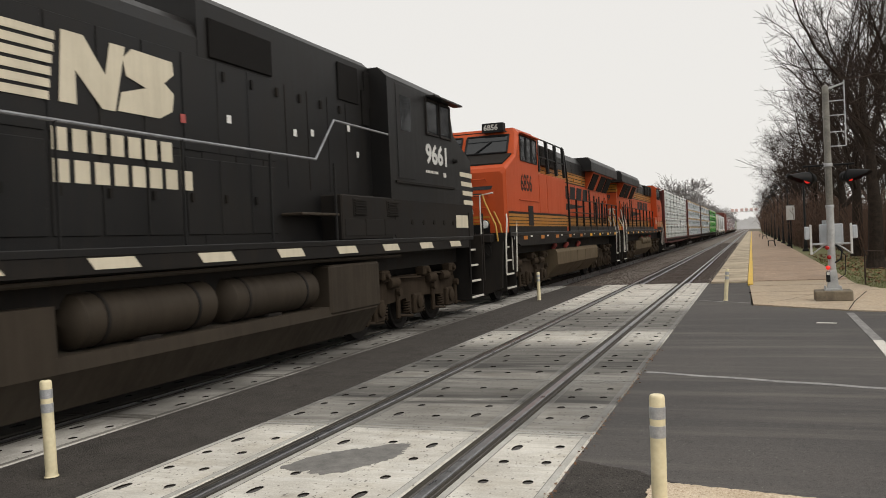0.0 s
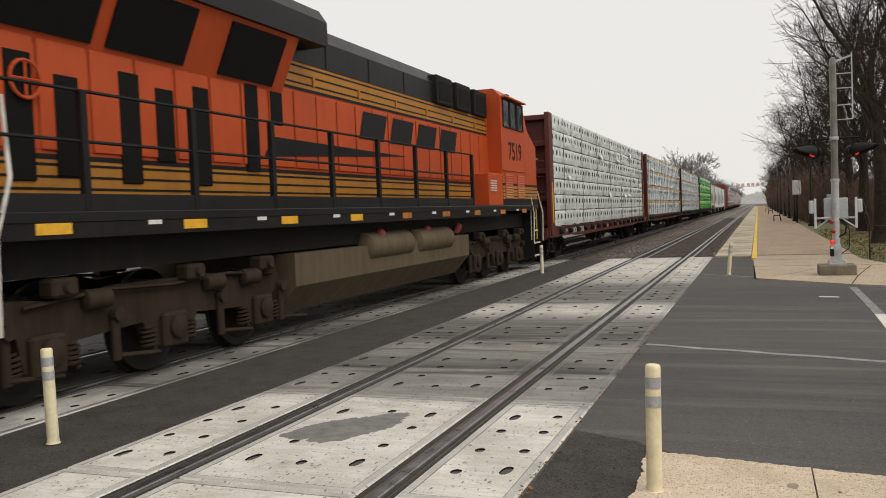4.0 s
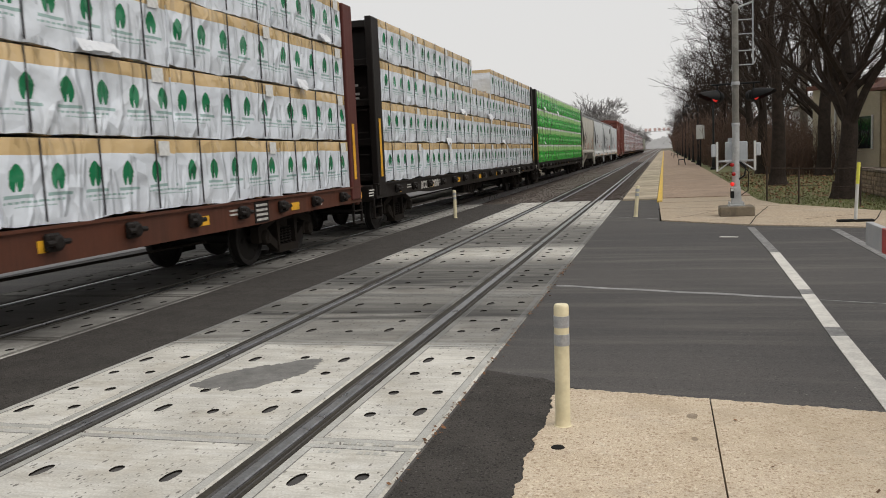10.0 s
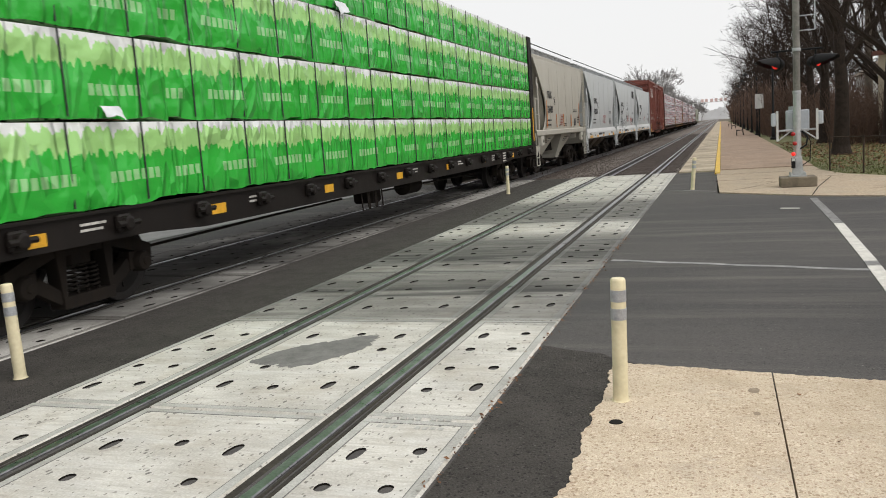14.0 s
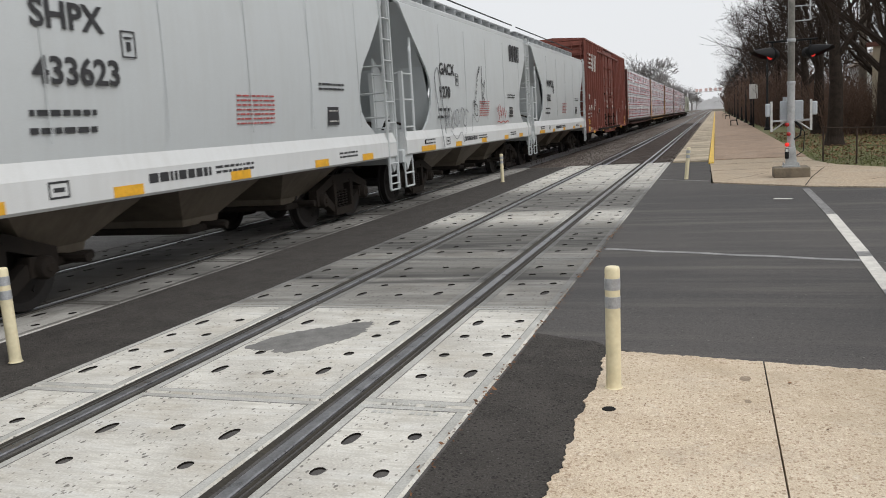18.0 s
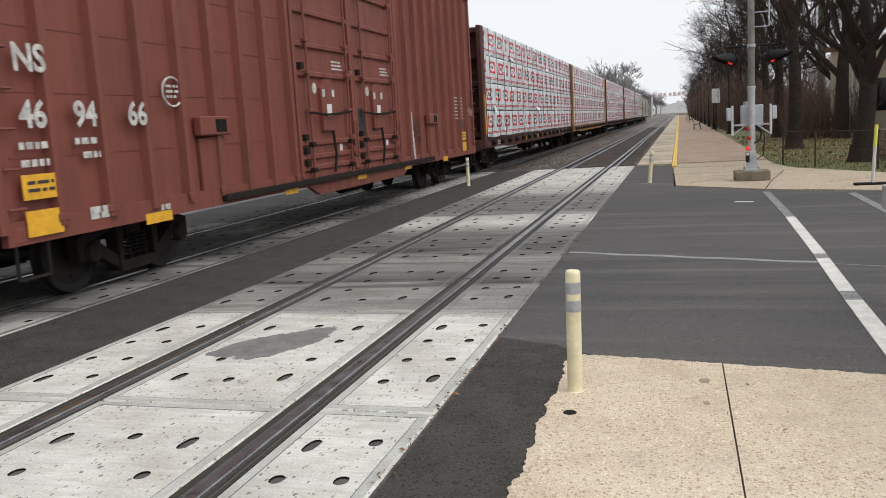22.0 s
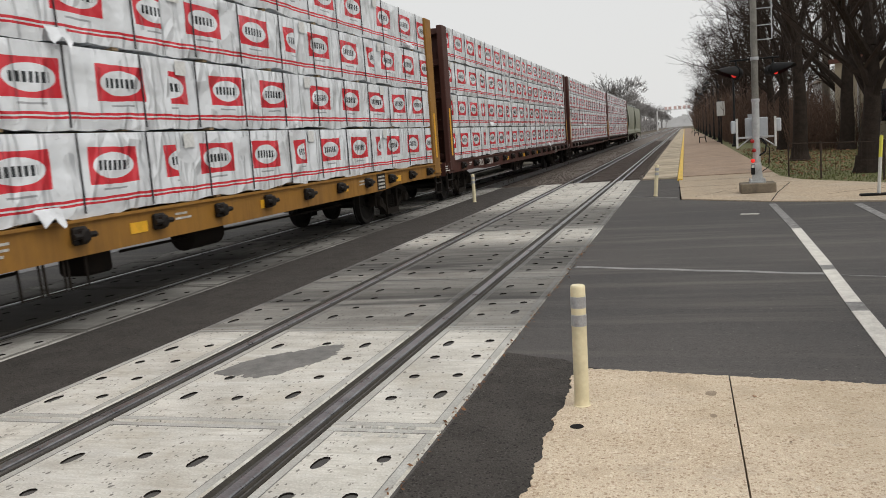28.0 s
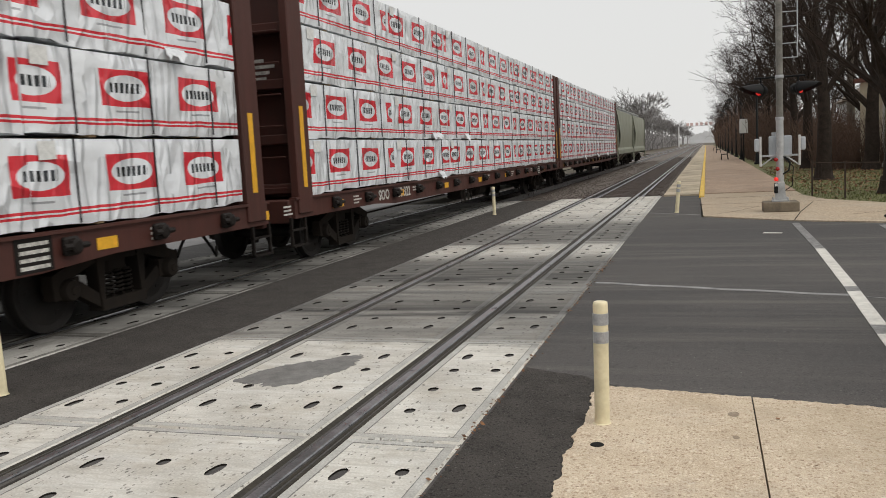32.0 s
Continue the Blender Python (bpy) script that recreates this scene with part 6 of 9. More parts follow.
def bars(g, x, y0, y1, z0, z1, rng):
    """A line of small unreadable writing: short bars of uneven length."""
    y = y0
    while y < y1 - 0.02:
        w = min(rng.uniform(0.04, 0.16), y1 - y)
        g.box(x, x + 0.004, y, y + w, z0, z1)
        y += w + 0.03


def hopper(y0, y1, col, label, mark, number, seed, low=False, full=True):
    c, h = (y0 + y1) / 2, (y1 - y0) / 2
    car = thing("covered_hopper", label, "railcar", group="covered hoppers in the train")
    rng = random.Random(seed)
    zs0, zs1, zt = (1.36 if low else 1.0), (1.56 if low else 1.46), 4.28
    cut = [(1.44, 1.15), (1.52, 1.28), (1.66, 1.46), (1.85, 1.58), (2.05, 1.63), (2.3, 1.62), (2.5, 1.55), (2.7, 1.38), (2.9, 1.14), (3.1, 0.92), (3.4, 0.60), (3.7, 0.34), (3.92, 0.16)]
    arch = [radians(12 + 78 * i / 6) for i in range(6)]
    outer = [(1.42 + 0.10 * math.sin(math.pi * min(1, max(0, (z - 1.3) / 2.9)) ** 0.9), z, d) for z, d in cut] + [(1.36 * math.cos(b), 3.96 + 0.34 * math.sin(b), 0.12) for b in arch] + [(0.0, 4.31, 0.12)]
    outer += [(-x, z, d) for x, z, d in outer[-2::-1]]
    inner = [(x * 0.975, z - 0.03 if z > 3.9 else z, d) for x, z, d in outer[::-1]]
    n, loop = 24, outer + inner

    def ring(u):
        out = []
        for x, z, d in loop:
            ya, yb = -h + 0.10 + d, h - 0.10 - d * (1.0 if z > 2.0 else max(0.8, d / 1.6))
            out.append((x, ya + (yb - ya) * u, z))
        return out
    shell = Mesh().loft([ring(k / n) for k in range(n + 1)], cap=False)
    m = len(loop)
    for base in (0, n * m):
        for k in range(len(outer) - 1):
            shell.f.append([base + k, base + k + 1, base + m - 2 - k, base + m - 1 - k])
    body = part("body", shell, col, car, smooth=35)
    for s in (-1, 1):
        ya, yb, yc = s * (h - 0.40), s * (h - 1.60), s * (h - 2.30)
        part("slope_sheet", Mesh().prism([(ya, 3.95), (yb, 2.75), (yc, 1.15), (yc + s * 0.04, 1.15), (yb + s * 0.04, 2.77), (ya + s * 0.04, 3.95)], "x", -1.40, 1.40), col, body)
        for xx in (-0.62, 0.62):
            part("end_web", Mesh().prism([(s * (h - 0.75), 1.15), (s * (h - 2.3), 1.15), (s * (h - 1.2), 2.65), (s * (h - 0.75), 2.95)], "x", xx - 0.02, xx + 0.02), col, body)
    for s in (-1, 1):
        xa, xb = sorted((s * 1.38, s * 1.50))
        part("side_sill", Mesh().prism([(s * 1.36, zs0 + 0.03), (s * 1.47, zs0), (s * 1.50, zs0 + 0.03), (s * 1.50, zs1 - (0.03 if low else 0.17)), (s * 1.44, zs1), (s * 1.36, zs1)], "y", -h + 0.10, h - 0.10), HOPPER_SILL if col is HOPPER else col, car)
    part("top_chord", Mesh().box(1.30, 1.43, -h + 0.4, h - 0.4, 3.93, 4.05, 0.02), col, car)
    for k in range(4):
        part("roof_seam", Mesh().tube([(1.40, -h + 0.4, 3.98 + 0.02 * k), (1.40, h - 0.4, 3.98 + 0.02 * k)], 0.008, 4), col, car)
    # running board
    part("roof_walk", Mesh().box(0.55, 0.95, -h + 0.15, h - 0.15, 4.40, 4.43), GALV, car)
    for k in range(14):
        yy = -h + 0.4 + (2 * h - 0.8) * k / 13
        part("walk_bracket", Mesh().box(0.50, 1.0, yy - 0.02, yy + 0.02, 4.22, 4.40), GALV, car)
    part("walk_rail", Mesh().tube([(1.0, -h + 0.15, 4.55), (1.0, h - 0.15, 4.55)], 0.02, 6), DARKCAR, car)
    for k in range(4):
        yy = -h + 2 * h * (k + 0.5) / 4
        part("hatch", Mesh().lathe((0, yy, 4.28), (0, 0, 1), [(0, 0.32), (0.12, 0.32), (0.15, 0.28)], 18), col, car, smooth=40)
    # discharge bays: deep and steep-sided on the beige car, tucked in on the others
    if low:
        for ya, yb, yc, yd in ((-3.25, -0.85, -2.95, -2.2), (0.55, 2.85, 0.85, 1.55)):
            g = Mesh().loft([[(-a, p, z), (a, p, z), (a, q, z), (-a, q, z)] for a, p, q, z in ((1.27, ya, yb, 1.50), (1.24, ya, yb - 0.05, 1.30), (0.95, yc, yd, 0.60), (0.90, yc + 0.02, yd - 0.02, 0.42))])
            part("discharge_bay", g, col, car, "dusty beige discharge bay")
            part("outlet_gate", Mesh().box(-0.95, 0.95, yc - 0.05, yd + 0.05, 0.36, 0.44, 0.02).tube([(0.9, (yc + yd) / 2, 0.40), (1.2, (yc + yd) / 2, 0.40)], 0.05, 8), RUNGEAR, car)
            sg = Mesh()
            for q in range(3):
                bars(sg, 1.235 - 0.04 * q, ya + 0.7, ya + 1.7 - 0.2 * q, 1.22 - 0.07 * q, 1.245 - 0.07 * q, rng)
            tagged(part("stencil_line", sg, STENCIL_DARK, car), kind="stuff")
        part("inner_slope", Mesh().prism([(-3.3, 1.5), (3.0, 1.5), (2.2, 0.75), (-2.6, 0.75)], "x", -0.8, 0.8), RUNGEAR, car)
        for s in (-1, 1):
            yq = s * (h - 1.05)
            part("jack_bracket", Mesh().box(1.36, 1.49, yq - 0.24, yq + 0.24, 1.02, 1.37, 0.02), col, car)
            # no hole is cut: a flat dark disc gives its shade
            part("bracket_hole", Mesh().lathe((1.489, yq + 0.1, 1.18), (1, 0, 0), [(0, 0.06), (0.004, 0.06)], 12), DIRT_SHADE, car)
    else:
        for k in range(3):
            yy = (k - 1) * (2 * h - 3.6) / 3.0
            w = (2 * h - 3.6) / 6
            g = Mesh().loft([[(sx * a, yy + sy * b, z) for sx, sy in ((-1, -1), (1, -1), (1, 1), (-1, 1))] for a, b, z in ((1.32, w * 0.96, 1.42), (1.22, w * 0.80, 1.02), (0.80, 0.40, 0.56), (0.78, 0.38, 0.46))])
            part("chute", g, CHUTE, car)
            part("outlet_gate", Mesh().box(-0.9, 0.9, yy - 0.42, yy + 0.42, 0.38, 0.47, 0.02).tube([(0.8, yy, 0.45), (1.18, yy, 0.45)], 0.05, 8), RUNGEAR, car)
    # ends: floor, posts, ladders, cage
    for s in (-1, 1):
        ya, yb = sorted((s * (h - 0.10), s * (h - 2.2)))
        part("end_floor", Mesh().box(-1.40, 1.40, ya, yb, zs0 + 0.05, zs0 + 0.14), col, car)
        part("end_sill", Mesh().box(-1.45, 1.45, min(s * h, s * (h - 0.14)), max(s * h, s * (h - 0.14)), 0.86, zs0 + 0.12, 0.02), col, car)
        for q in (-1, 1):
            xq = q * 1.44
            ye = s * (h - 0.14)
            if s < 0:
                part("corner_post", Mesh().box(xq - 0.035, xq + 0.035, ye - 0.04, ye + 0.04, zs1 - 0.3, 2.62), col, car)
                part("inner_post", Mesh().box(xq - q * 0.62 - 0.04, xq - q * 0.62 + 0.04, ye - 0.03, ye + 0.03, zs0, 2.62), col, car)
                part("grab_pole", Mesh().tube([(xq, -h + 0.72, zs1), (xq, -h + 0.72, 3.02), (xq - q * 0.03, -h + 0.80, 3.12), (xq - q * 0.03, -h + 0.82, 3.3)], 0.032, 8), col, car)
                for zz in (1.55, 2.08, 2.58):
                    part("cage_rail", Mesh().tube([(xq, -h + 0.72, zz), (xq, ye, zz), (xq - q * 0.62, ye, zz)], 0.018, 6), col, car)
            else:
                part("corner_post", Mesh().box(xq - 0.035, xq + 0.035, ye - 0.04, ye + 0.04, zs0, 4.1), col, car)
        if s > 0:
            ladder(car, 1.49, h - 0.56, 0.42, 4.0, 0.42, col, 10)
            for zz in (1.75, 2.2, 2.7):
                part("cage_rail", Mesh().tube([(1.46, h - 0.14, zz), (0.7, h - 0.14, zz)], 0.018, 6), col, car)
        part("side_plate", Mesh().box(0.8, 1.44, s * (h - 0.12) - 0.02, s * (h - 0.12) + 0.02, zs0, zs1 + 0.05), col, car)
        step = Mesh()
        yq = s * (h - 0.26)
        for q in (-0.22, 0.22):
            step.tube([(1.45, yq + q, zs0), (1.46, yq + q, 0.40)], 0.018, 6)
        for zz in (0.40, 0.66):
            step.tube([(1.46, yq - 0.22, zz), (1.46, yq + 0.22, zz)], 0.018, 6)
        part("corner_step", step, col, car)
        part("corner_gusset", Mesh().prism([(yq - 0.24, 1.05), (yq + 0.3, 1.05), (yq + 0.05 * s, 0.72)], "x", 1.36, 1.45), col, car)
        part("brake_gear" if s < 0 else "end_bracket", Mesh().box(-0.3, 0.5, min(s * (h - 0.9), s * (h - 0.55)), max(s * (h - 0.9), s * (h - 0.55)), zs0 + 0.14, 1.7, 0.04).tube([(0.7, s * (h - 0.6), 1.3), (0.9, s * (h - 0.6), 1.7), (1.1, s * (h - 1.0), 1.6)], 0.03, 8), RUNGEAR, car)
        coupler(car, s * (h - 0.15), s)
        truck(car, s * (h - 1.75))
    # markings
    if full:
        def side(z):
            return 1.424 + 0.10 * math.sin(math.pi * min(1, max(0, (z - 1.3) / 2.9)) ** 0.9) + 0.004

        def lines(name, material, y0, y1, zs, height, x=None):
            g = Mesh()
            for z in zs:
                bars(g, x or side(z) + 0.003, y0, y1, z, z + height, rng)
            return tagged(part(name, g, material, car), kind="stuff")

        if not low:
            for a, w in ((-5.0, 0.9), (-2.6, 0.46), (-0.32, 0.46), (2.14, 0.46), (4.04, 0.46)):
                a *= h / 5.95
                part("reflector", Mesh().box(1.501, 1.505, a, a + w, zs0 + 0.03, zs0 + 0.14), STICKER, car, "yellow reflective strip")
            lines("stencil_line", STENCIL_DARK, -1.88, -0.72, (1.13,), 0.10, 1.501)
            lines("stencil_line", STENCIL_DARK, -0.62, 0.25, (1.14, 1.20), 0.03, 1.501)
            lines("stencil_line", STENCIL_DARK, -4.75, -4.1, (1.24, 1.17), 0.03, 1.501)
            lines("stencil_line", STENCIL_DARK, 2.9, 3.6, (1.12, 1.18), 0.03, 1.501)
            box = Mesh()
            for a, b, e, f in ((0, 0.26, 0, 0.02), (0, 0.26, 0.14, 0.16), (0, 0.02, 0, 0.16), (0.24, 0.26, 0, 0.16), (0.06, 0.20, 0.06, 0.10)):
                box.box(1.501, 1.504, -3.3 + a, -3.3 + b, zs0 + 0.10 + e, zs0 + 0.10 + f)
            part("code_frame", box, STENCIL_DARK, car)
            # hand hole shown by a flat disc, its shade put into the colour
            part("hand_hole", Mesh().lathe((1.499, -4.75, zs0 + 0.22), (1, 0, 0), [(0, 0.045), (0.004, 0.045)], 12), DIRT_SHADE, car)
        yt = -h + (1.95 if low else 2.30)
        write(mark, 0.345, STENCIL_DARK, car, side(2.8) + 0.006, yt, 2.64, 0.008, 1.12)
        write(number, 0.345, STENCIL_DARK, car, side(2.3) + 0.006, yt - 0.03, 2.14, 0.008, 1.12)
        lines("stencil_line", STENCIL_DARK, yt - 0.1, yt + 0.75, (1.85, 1.69), 0.055)
        fr = Mesh()
        for a, b, e, f in ((0, 0.22, 0, 0.015), (0, 0.22, 0.255, 0.27), (0, 0.015, 0, 0.27), (0.205, 0.22, 0, 0.27), (0.08, 0.14, 0.07, 0.16), (0.05, 0.17, 0.19, 0.21)):
            fr.box(side(2.6), side(2.6) + 0.006, yt + 1.18 + a, yt + 1.18 + b, 2.42 + e, 2.42 + f)
        part("code_frame", fr, STENCIL_DARK, car)
        ya = yt + (2.5 if low else 3.28)
        lines("notice_line", STENCIL_RED, ya, ya + 0.5 if low else ya + 0.95, [2.06 - q * 0.058 for q in range(7)], 0.022)
        yp = h - 3.0
        part("dark_panel", Mesh().box(side(1.8) + 0.001, side(1.8) + 0.005, yp, yp + 0.40, 1.65, 1.93), STENCIL_DARK, car)
        lines("panel_writing", STENCIL, yp + 0.05, yp + 0.36, (1.86, 1.70), 0.02, side(1.8) + 0.006)
        lines("stencil_line", STENCIL_DARK, yp - 0.3, yp + 0.6, (2.26, 2.19), 0.03)
        if low:
            lines("stencil_line", STENCIL_DARK, yp + 0.75, yp + 1.2, (1.96, 1.86, 1.76), 0.04)
            lines("stencil_line", STENCIL_DARK, -0.1, 0.55, (1.72, 1.66), 0.03)
            lines("stencil_line", STENCIL_DARK, -1.1, -0.6, (1.68,), 0.03)
        for q in range(5):
            yy = -h + 2.4 + (2 * h - 4.2) * q / 4
            part("seam", Mesh().box(side(2.6) - 0.004, side(2.6) + 0.0015, yy - 0.006, yy + 0.006, 1.6, 3.7), col, body)
    TRAIN.append((car, c))
    return car


ORANGE_TAPE = mat("orange_reflector", (0.62, 0.20, 0.03), 0.5, var=0.2, scale=9, bump=0)
TAN = hopper(151.0, 161.55, HOPPER_TAN, "dusty beige covered hopper with deep bays and end ladders", "TILX", "32430", 1, True)
for yy, z0, z1 in ((-3.5, 1.62, 2.56), (-1.75, 1.62, 2.10), (-0.3, 1.62, 2.10), (1.4, 1.62, 2.10), (3.38, 1.62, 2.56)):
    part("orange_strip", Mesh().box(1.515, 1.521, yy, yy + 0.10, z0, z1), ORANGE_TAPE, TAN, "upright orange reflective strip")
GREY1 = hopper(161.95, 173.15, HOPPER, "light grey covered hopper with rounded sides and end ladders", "SHPX", "433623", 2)
GREY2 = hopper(173.45, 185.35, HOPPER, "light grey covered hopper with sprayed scrawls and end ladders", "GACX", "9270", 3)
xg = 1.535
def curve(*pts):
    """A smooth stroke through the points."""
    out = []
    q = [pts[0], *pts, pts[-1]]
    for i in range(1, len(q) - 2):
        for k in range(6):
            t = k / 6
            out.append(tuple(0.5 * (2 * q[i][c] + (q[i + 1][c] - q[i - 1][c]) * t + (2 * q[i - 1][c] - 5 * q[i][c] + 4 * q[i + 1][c] - q[i + 2][c]) * t * t + (3 * q[i][c] - q[i - 1][c] - 3 * q[i + 1][c] + q[i + 2][c]) * t ** 3) for c in (0, 1)))
    return out + [pts[-1]]


SPRAY = mat("grey_spray", (0.30, 0.31, 0.32), 0.8, var=0.35, scale=12, bump=0)
squiggle(GREY2, xg, curve((-3.55, 1.05), (-3.85, 1.9), (-4.0, 2.55), (-3.75, 2.75), (-3.6, 2.3), (-3.45, 1.5), (-3.4, 1.35)), 0.022, SPRAY)
squiggle(GREY2, xg, curve((-3.35, 1.5), (-3.25, 1.95), (-3.15, 1.5), (-3.05, 1.9), (-2.9, 1.75), (-3.0, 1.6), (-2.85, 1.45), (-2.55, 1.85), (-2.35, 1.75), (-2.5, 1.5), (-2.75, 1.6), (-2.6, 1.85)), 0.024, SPRAY)
squiggle(GREY2, xg, curve((-2.35, 1.55), (-2.1, 1.9), (-1.9, 1.8), (-2.0, 1.55), (-1.8, 1.5), (-1.75, 1.85), (-1.55, 1.8)), 0.022, SPRAY)
squiggle(GREY2, xg, curve((-3.0, 1.4), (-2.6, 1.2), (-2.2, 1.35), (-2.0, 1.1), (-1.8, 1.45)), 0.012, SPRAY)
squiggle(GREY2, xg, curve((-1.25, 1.35), (-1.2, 1.75), (-0.8, 1.55), (-0.5, 1.75)), 0.010, SPRAY)
for q in range(11):
    a = q / 10
    squiggle(GREY2, xg, [(-1.0 + 0.62 * a + 0.035 * math.cos(k * 0.9), 2.05 + 0.85 * a - 0.25 * (1 - a) * math.sin(a * 6) + 0.045 * math.sin(k * 0.9)) for k in range(8)], 0.012, STENCIL_DARK)
squiggle(GREY2, xg, curve((-0.95, 2.0), (-1.0, 1.8), (-0.75, 1.72), (-0.7, 1.95), (-0.95, 2.0)), 0.018, STENCIL_DARK)
squiggle(GREY2, xg, curve((-0.15, 2.95), (-0.17, 2.6), (-0.05, 2.45), (0.1, 2.6), (-0.02, 2.3), (-0.2, 2.1), (-0.12, 2.0), (0.0, 2.12), (-0.15, 2.2), (-0.22, 2.4), (-0.18, 2.7)), 0.016, STENCIL_DARK)
squiggle(GREY2, xg, [(1.35 + 0.06 * i + 0.03 * math.sin(i * 2.1), 1.80 + (0.16 + 0.05 * math.sin(i * 2.7)) * math.sin(i * 1.6)) for i in range(17)], 0.020, STENCIL_RED)
squiggle(GREY2, xg, [(1.3 + 0.08 * i, 1.52 + 0.02 * math.sin(i)) for i in range(17)], 0.02, STENCIL_RED)
gl = Mesh()
for a in range(4):
    gl.prism([(3.1 + a * 0.33, 3.25), (3.32 + a * 0.33, 3.25), (3.40 + a * 0.33, 3.72), (3.18 + a * 0.33, 3.72)], "x", 1.50, 1.515)
part("badge", gl, STENCIL_DARK, GREY2, "dark slanting block badge")
hopper(185.7, 197.55, HOPPER, "light grey covered hopper with rounded sides and end ladders", "WWUX", "1032", 4)
hopper(333.6, 346.4, HOPPER_END, "dull olive-grey covered hopper near the train's end", "", "", 5, full=False)
hopper(346.9, 360.0, HOPPER_END, "dull olive-grey covered hopper at the train's end", "", "", 6, full=False)


def boxcar(y0, y1):
    c, h = (y0 + y1) / 2, (y1 - y0) / 2
    car = thing("boxcar", "rust-red ribbed boxcar with double sliding doors", "railcar")
    z0, zt = 0.86, 5.05
    rb = random.Random(77)
    part("body", Mesh().box(-1.44, 1.44, -h + 0.25, h - 0.25, z0, zt, 0.02), BOXRED, car)
    for k in range(6):
        part("side_seam", Mesh().box(1.438, 1.446, -h + 0.4, h - 0.4, 1.5 + k * 0.6, 1.512 + k * 0.6), BOXRED, car)
    part("roof", Mesh().prism([(-1.5, zt - 0.02), (1.5, zt - 0.02), (1.46, zt + 0.06), (0, zt + 0.16), (-1.46, zt + 0.06)], "y", -h + 0.18, h - 0.18), BOXRED, car)
    sill = Mesh().prism([(-h + 0.2, z0 - 0.14), (-2.6, z0 - 0.14), (-2.2, z0 - 0.30), (2.2, z0 - 0.30), (2.6, z0 - 0.14), (h - 0.2, z0 - 0.14), (h - 0.2, z0 + 0.08), (-h + 0.2, z0 + 0.08)], "x", 1.42, 1.50)
    part("side_sill", sill, BOXRED, car)
    door0, door1 = -2.9, 1.95
    for yy in [-h + 0.15 + 0.745 * k for k in range(9)] + [2.05 + 0.745 * k for k in range(9)]:
        if door0 - 0.05 < yy < door1 or yy > h - 0.3:
            continue
        part("rib", Mesh().prism([(1.435, yy - 0.075), (1.535, yy - 0.05), (1.545, yy), (1.535, yy + 0.05), (1.435, yy + 0.075)], "z", z0 - 0.02, zt - 0.05), BOXRED, car)
        if rb.random() < 0.5:
            part("rib_foot", Mesh().box(1.50, 1.545, yy - 0.07, yy + 0.07, z0 + 0.02, z0 + 0.10, 0.01), BOXRED, car)
    mid = (door0 + door1) / 2
    for a, b in ((door0, mid - 0.015), (mid + 0.015, door1)):
        d = part("door", Mesh().box(1.44, 1.485, a, b, z0 + 0.02, zt - 0.35, 0.01), BOXRED, car)
        for yy in (a + 0.04, b - 0.04):
            part("door_post", Mesh().box(1.485, 1.535, yy - 0.05, yy + 0.05, z0 + 0.02, zt - 0.36, 0.01), BOXRED, d)
        for zz in (0.97, 1.15, 1.37, 2.47, 2.93, 3.45, 4.0):
            part("cross_rail", Mesh().box(1.485, 1.53, a + 0.10, b - 0.10, zz, zz + 0.09, 0.015), BOXRED, d)
        for yy in (a + 0.38, b - 0.38):
            bar = part("lock_bar", Mesh().tube([(1.575, yy, z0 - 0.02), (1.575, yy, zt - 0.4)], 0.022, 8), BOXRED, d)
            for zz in (0.95, 1.36, 1.9, 2.5, 3.0, 4.0):
                part("bar_guide", Mesh().box(1.52, 1.61, yy - 0.06, yy + 0.06, zz, zz + 0.07, 0.01), RUNGEAR if zz < 1.4 else BOXRED, bar)
        c2 = (a + b) / 2
        lockbox = part("lock_plate", Mesh().prism([(c2 - 0.28, 1.60), (c2 + 0.28, 1.60), (c2 + 0.30, 2.30), (c2 + 0.12, 2.45), (c2 - 0.12, 2.45), (c2 - 0.30, 2.30)], "x", 1.485, 1.55), BOXRED, d)
        part("placard", Mesh().box(1.551, 1.555, c2 - 0.10, c2 + 0.10, 1.84, 2.04), LABEL, lockbox, "pale paper placard")
        for q in (-1, 1):
            part("stencil_line", Mesh().box(1.551, 1.554, c2 + q * 0.20 - 0.05, c2 + q * 0.20 + 0.05, 2.16, 2.28), STENCIL, lockbox)
        part("lever", Mesh().tube([(1.60, a + 0.35, 1.90), (1.61, c2 - 0.25, 1.86), (1.61, c2 + 0.3, 1.88), (1.60, b - 0.35, 1.92)], 0.022, 6), RUNGEAR, d)
        part("lever", Mesh().tube([(1.59, c2, 1.6), (1.60, c2 + 0.05, 1.2), (1.58, c2, 0.9)], 0.025, 6), RUNGEAR, d)
        for zz in (1.05, 1.25, 1.46, 2.58):
            part("bracket", Mesh().box(1.485, 1.58, a + 0.15, a + 0.27, zz, zz + 0.10, 0.01), RUNGEAR, d)
            part("bracket", Mesh().box(1.485, 1.58, b - 0.27, b - 0.15, zz - 0.05, zz + 0.05, 0.01), BOXRED, d)
        part("handle", Mesh().tube([(1.56, b - 0.12, 1.1), (1.60, b - 0.12, 1.15), (1.60, b - 0.12, 1.7), (1.56, b - 0.12, 1.75)], 0.016, 6), BOXRED, d)
        for q in range(3):
            part("stencil_line", Mesh().box(1.486, 1.489, b - 0.85, b - 0.45 + 0.05 * q, 2.75 - q * 0.06, 2.78 - q * 0.06), STENCIL, d)
        part("placard", Mesh().box(1.486, 1.490, c2 + 0.48, c2 + 0.60, 1.24, 1.36), LABEL, d, "pale paper placard")
